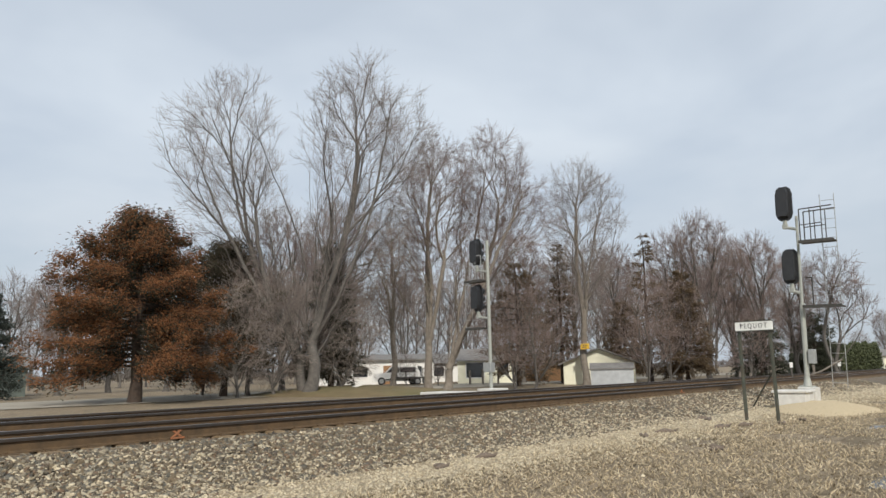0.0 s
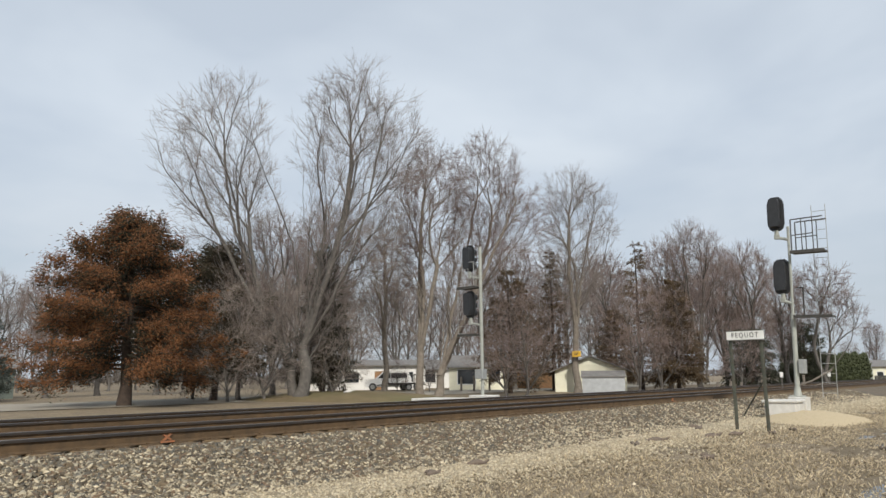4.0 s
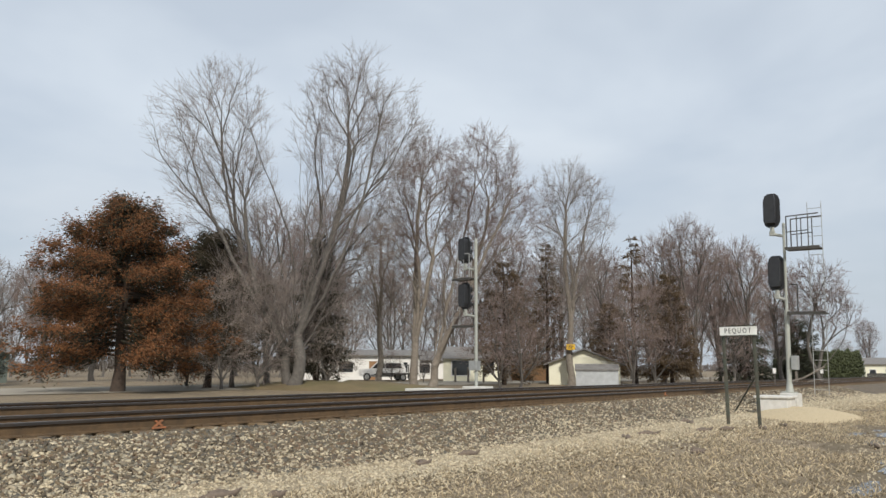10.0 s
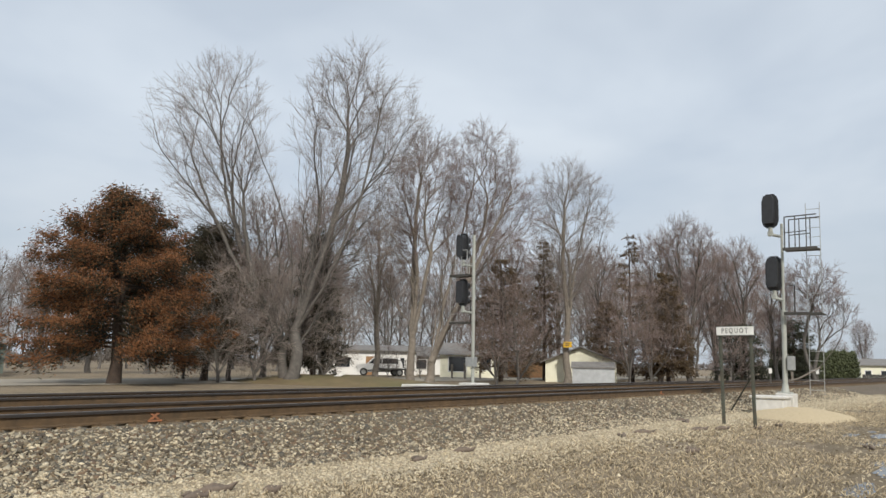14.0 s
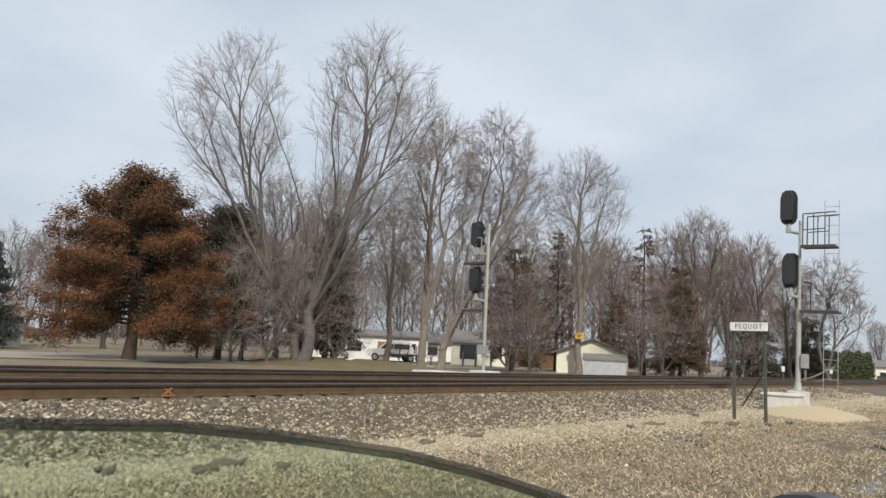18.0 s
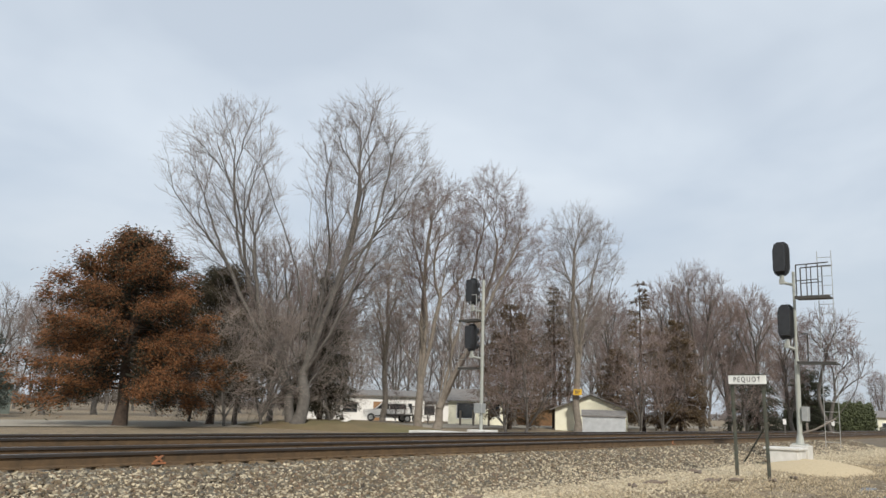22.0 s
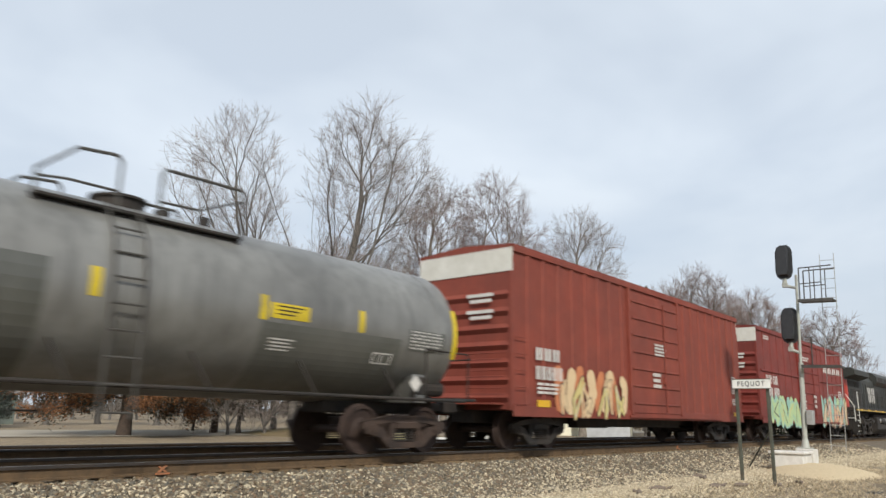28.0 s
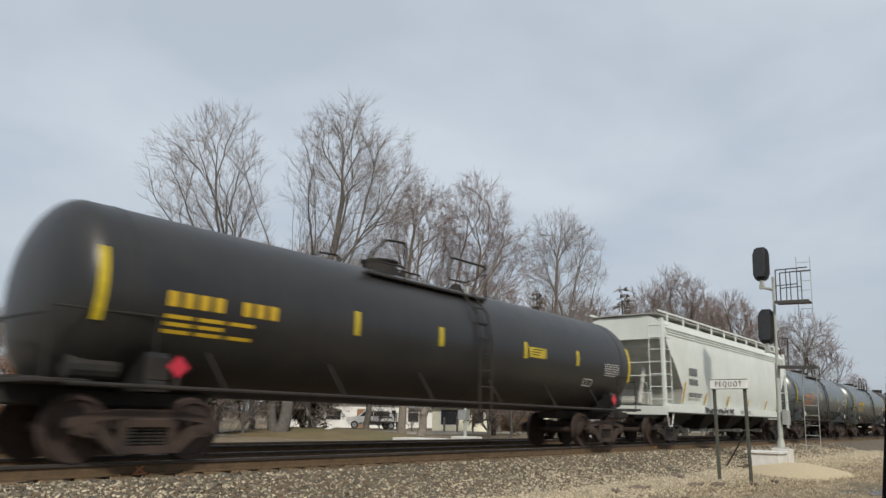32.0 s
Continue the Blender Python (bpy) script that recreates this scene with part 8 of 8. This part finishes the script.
def covered_hopper(u):
    v = vehicle("covered_hopper", u, "off-white covered hopper car with curved sides and graffiti", "hopper car", "freight cars of the train")
    A = 6.25                    # where the end slope meets the sill
    prof = [(-1.30, 1.35), (-1.45, 1.9), (-1.5, 2.6), (-1.5, 3.3), (-1.46, 3.85), (-1.30, 4.22), (-0.9, 4.38), (0.9, 4.38), (1.30, 4.22), (1.46, 3.85), (1.5, 3.3), (1.5, 2.6), (1.45, 1.9), (1.30, 1.35)]
    n = len(prof)

    def xend(z):
        return 6.2 if z < 1.9 else min(7.85, 6.3 + (z - 1.9) * 0.95)
    g = Geo()
    vs = []
    for e in (-1, 1):
        for y, z in prof:
            vs.append((e * xend(z), y, z))
    fs = [(i, i + 1, n + i + 1, n + i) for i in range(n - 1)] + [(0, n, 2 * n - 1, n - 1)]
    part("body", Geo().add(vs, [q[::-1] for q in fs]), M_HOPPER, v, smooth=True)
    for e in (-1, 1):
        o = 0 if e < 0 else n
        cap = [(p[0] * 1.0, p[1], p[2]) for p in vs[o:o + n]]
        fs = [(i, n - 1 - i, n - 2 - i, i + 1) for i in range(n // 2 - 1)]
        part("end_slope", Geo().add(cap, fs if e > 0 else [q[::-1] for q in fs]), M_HSHADE, v, "weathered sloping end sheet, shade painted into its white")
        x = e * 7.9
        part("end_sheet", Geo().prism([(-1.36, 3.55), (1.36, 3.55), (1.36, 4.1), (1.1, 4.3), (-1.1, 4.3), (-1.36, 4.1)], "x", min(x, x + e * 0.05), max(x, x + e * 0.05)), M_HOPPER, v)
        for y in (-1.42, 1.42):
            part("corner_post", Geo().box(x - 0.06, x + 0.06, y - 0.06, y + 0.06, 1.1, 4.25, 0.01), M_HOPPER, v)
        for y in (-0.5, 0.5):
            part("end_strut", Geo().cyl((x, y, 1.35), (e * 6.7, y * 0.5, 2.9), 0.07, n=8), M_HSHADE, v)
        for k in range(7):
            z = 1.5 + k * 0.42
            part("ladder_rung", Geo().tube([(x + e * 0.06, -1.42, z), (x + e * 0.06, -0.95, z)], 0.016, 5), M_HOPPER, v)
            part("ladder_rung", Geo().tube([(x, -1.5, z), (x - e * 0.45, -1.5, z)], 0.016, 5), M_HOPPER, v)
        part("ladder_stile", Geo().tube([(x - e * 0.45, -1.5, 1.2), (x - e * 0.45, -1.5, 3.2)], 0.016, 5), M_HOPPER, v)
        part("ladder_stile", Geo().tube([(x + e * 0.06, -0.95, 1.2), (x + e * 0.06, -0.95, 4.2)], 0.016, 5), M_HOPPER, v)
        for z in (2.3, 2.75):
            part("end_railing", Geo().tube([(x, -1.45, z), (x, 1.45, z)], 0.02, 5), M_HOPPER, v)
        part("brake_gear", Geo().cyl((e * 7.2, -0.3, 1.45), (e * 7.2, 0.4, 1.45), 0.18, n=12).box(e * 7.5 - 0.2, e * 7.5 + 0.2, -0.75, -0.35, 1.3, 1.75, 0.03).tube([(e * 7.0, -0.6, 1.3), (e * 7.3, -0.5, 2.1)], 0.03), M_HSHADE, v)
        part("stirrup", Geo().tube([(x - e * 0.02, -1.46, 1.1), (x - e * 0.15, -1.46, 0.62), (x - e * 0.4, -1.46, 0.62), (x - e * 0.6, -1.46, 1.1)], 0.02, 5), M_HOPPER, v)
        part("end_sill", Geo().box(min(x, x + e * 0.12), max(x, x + e * 0.12), -1.5, 1.5, 0.98, 1.28, 0.01), M_HOPPER, v)
        coupler(v, x, e)
        freight_truck(v, e * 6.85, M_GRIME)
    for s in (-1, 1):
        y = s * 1.5
        part("side_sill", Geo().box(-7.95, 7.95, min(y - s * 0.16, y), max(y - s * 0.16, y), 1.08, 1.36, 0.01), M_HOPPER, v)
        for z in (3.72, 3.82, 3.92):
            part("roof_flute", Geo().box(-7.7, 7.7, min(s * 1.44, s * 1.50), max(s * 1.44, s * 1.50), z, z + 0.035, 0), M_HOPPER, v)
        part("sill_edge", Geo().box(-7.95, 7.95, min(y - s * 0.16, y + s * 0.004), max(y - s * 0.16, y + s * 0.004), 1.04, 1.08, 0), M_GRIME, v, "dark lower edge of the sill")
        part("roof_rail", Geo().box(-7.9, 7.9, min(s * 1.28, s * 1.32), max(s * 1.28, s * 1.32), 4.5, 4.56, 0), M_HOPPER, v)
        for k in range(10):
            x = -7.04 + k * 1.55
            part("rail_post", Geo().box(x - 0.04, x + 0.04, min(s * 1.26, s * 1.31), max(s * 1.26, s * 1.31), 4.18, 4.52, 0), M_HOPPER, v)
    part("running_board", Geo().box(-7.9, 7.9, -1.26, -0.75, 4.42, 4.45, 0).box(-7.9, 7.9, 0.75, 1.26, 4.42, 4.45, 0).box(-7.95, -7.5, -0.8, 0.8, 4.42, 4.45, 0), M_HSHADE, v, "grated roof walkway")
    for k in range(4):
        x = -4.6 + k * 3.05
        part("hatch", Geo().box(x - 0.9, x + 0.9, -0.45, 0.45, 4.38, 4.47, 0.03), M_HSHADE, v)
    for k in range(4):
        x = -4.7 + k * 3.13
        part("outlet_hopper", Geo().add([(x - 1.25, -1.15, 1.3), (x + 1.25, -1.15, 1.3), (x + 1.25, 1.15, 1.3), (x - 1.25, 1.15, 1.3), (x - 0.3, -0.35, 0.5), (x + 0.3, -0.35, 0.5), (x + 0.3, 0.35, 0.5), (x - 0.3, 0.35, 0.5)],
             [(0, 1, 5, 4), (1, 2, 6, 5), (2, 3, 7, 6), (3, 0, 4, 7), (4, 5, 6, 7)]), M_GRIME, v, "dark discharge hopper")
        part("outlet_gate", Geo().box(x - 0.3, x + 0.3, -0.75, 0.75, 0.42, 0.52, 0.01).cyl((x + 0.1, -0.95, 0.47), (x + 0.1, -0.7, 0.47), 0.08, n=8), M_HSHADE, v)
    part("center_sill", Geo().box(-7.9, 7.9, -0.25, 0.25, 0.85, 1.25, 0.02), M_GRIME, v)
    y = -1.508
    for x, z0, z1 in ((-6.15, 1.42, 2.15), (-3.95, 1.42, 1.85), (-1.3, 1.42, 1.85), (1.4, 1.42, 1.8), (4.1, 1.42, 1.8), (6.1, 1.42, 2.05)):
        part("reflector", Geo().add([(x - 0.06, -1.345 - (z0 - 1.35) * 0.27, z0), (x + 0.06, -1.345 - (z0 - 1.35) * 0.27, z0), (x + 0.06, -1.335 - (min(z1, 1.9) - 1.35) * 0.27 - 0.03, z1), (x - 0.06, -1.335 - (min(z1, 1.9) - 1.35) * 0.27 - 0.03, z1)], [(0, 1, 2, 3)]), M_REFLY, v, "yellow reflective strip")
    part("name_patch", Geo().box(-5.75, -4.95, y - 0.006, y - 0.001, 2.42, 2.68, 0), M_LETG, v, "dark painted-out name panel")
    slabs(v, -5.7, -4.8, 2.08, 2.3, 5, -1.482, M_LETG, "number as plain blocks")
    bars(v, -5.7, -4.2, 1.62, 1.82, 2, -1.452, M_LETG, seed=33)
    bars(v, 0.0, 1.7, 1.14, 1.28, 3, -1.503, M_LETG, seed=34)
    graffiti(v, -4.3, -1.0, 1.10, 1.35, -1.502, 11, (M_GDARK,), None, (), (), 12, "black scrawled graffiti along the sill", fat=0.22)
    return v


def build_train():
    global WHEEL_CAR, WHEEL_LOCO
    WHEEL_CAR, WHEEL_LOCO = wheel_mesh(0.457), wheel_mesh(0.533)
    ys = ((M_PULLMAN, 3.235, 3.53), (M_PULLMAN, 1.86, 2.215), (M_STRIPE, 3.26, 3.335), (M_STRIPE, 3.36, 3.435), (M_STRIPE, 3.455, 3.52), (M_STRIPE, 1.875, 1.965), (M_STRIPE, 1.985, 2.06), (M_STRIPE, 2.08, 2.14), (M_STRIPE, 2.16, 2.195))
    a = locomotive(-10.1, 0, "orange road locomotive with yellow stripes and dark green roof", M_ORANGEP, M_PULLMAN, M_ORANGEP, M_ORANGEP, M_PULLMAN, M_DUST, ys, fuel=M_DUST)
    logo_blocks(a, -1.95, 2.7, 2.30, 3.27, 4, M_LETY, "large yellow name shown as plain blocks")
    for s in (-1, 1):
        g = Geo()
        for z in (1.9, 2.0, 2.1, 2.2):
            g.box(5.15, 8.35, min(s * 1.5, s * 1.506), max(s * 1.5, s * 1.506), z, z + 0.06, 0)
        part("stripe", g, M_STRIPE, a)
    b = locomotive(-32.1, 180, "silver and red road locomotive running long hood first", M_SILVER, M_ROOFG, M_REDP, M_REDP, M_REDP, M_DUST, (), low=((M_STRIPE, 1.79, 1.835),), fuel=M_OCHRE, corner=M_STRIPE, slab=True)
    slabs(b, -2.25, 2.15, 2.38, 3.2, 4, 0.892, M_LETR, "large red name shown as plain blocks")
    c = locomotive(-55.0, 0, "black locomotive with red ends and white emblem", M_PULLMAN, M_PULLMAN, M_REDO, M_REDO, M_GRIME, M_GRIME, (), low=((M_STRIPE, 1.66, 1.72),), tail=M_REDO)
    slabs(c, -2.6, -0.1, 2.3, 3.3, 2, -0.888, M_LETW, "white emblem shown as plain blocks")
    boxcar(-75.1, M_BOXA, "dark oxide-red boxcar with lime and cream graffiti", 1, [x * 1.0 for x in (-6.9, -5.9, -4.9, -3.9, -2.9, 2.9, 3.9, 4.9, 5.9, 6.9)], 0)
    boxcar(-93.05, M_BOXB, "faded red ribbed boxcar with orange and yellow graffiti", 2, [x * 1.0 for x in (-7.1, -6.4, -5.7, -5.0, -4.3, -3.6, -2.9, -2.2, 2.4, 3.1, 3.8, 4.5, 5.2, 5.9, 6.6, 7.2)], 1)
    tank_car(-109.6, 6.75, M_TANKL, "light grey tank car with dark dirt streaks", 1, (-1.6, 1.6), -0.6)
    tank_car(-125.2, 6.12, M_TANKD, "brown-black tank car with white spray tag", 2, (-2.1, 1.3), 0.6, tagged_spray=True, dome=-1.5, tx=1.15)
    tank_car(-140.6, 6.75, M_TANKG, "blue-grey tank car with yellow strips", 3, (-1.7, 1.75), 0.5)
    tank_car(-156.6, 6.55, M_TANKG, "blue-grey tank car with orange stencils", 4, (-1.9, 1.3), 0.1, let=M_GORANGE)
    covered_hopper(-173.3)
    tank_car(-192.3, 8.35, M_TANKB, "long black tank car with yellow lettering blocks", 5, (-2.9, 1.15), 0.3, hazard=True, dome=-1.5, tx=1.0)


def motions():
    """Everything that moves: the train rolls by at a steady pace."""
    for v, u, turn in VEHICLES:
        walk(v, [(0, pose(lead_x(0) + u, TRACK_Y, 0, 0, 0, turn)), (32, pose(lead_x(32) + u, TRACK_Y, 0, 0, 0, turn))])


build_ground()
build_bed()
build_land()
build_signals()
build_sign()
build_car()
build_debris()
build_trees()
build_houses()
build_yard()
build_train()
build_rails()
motions()
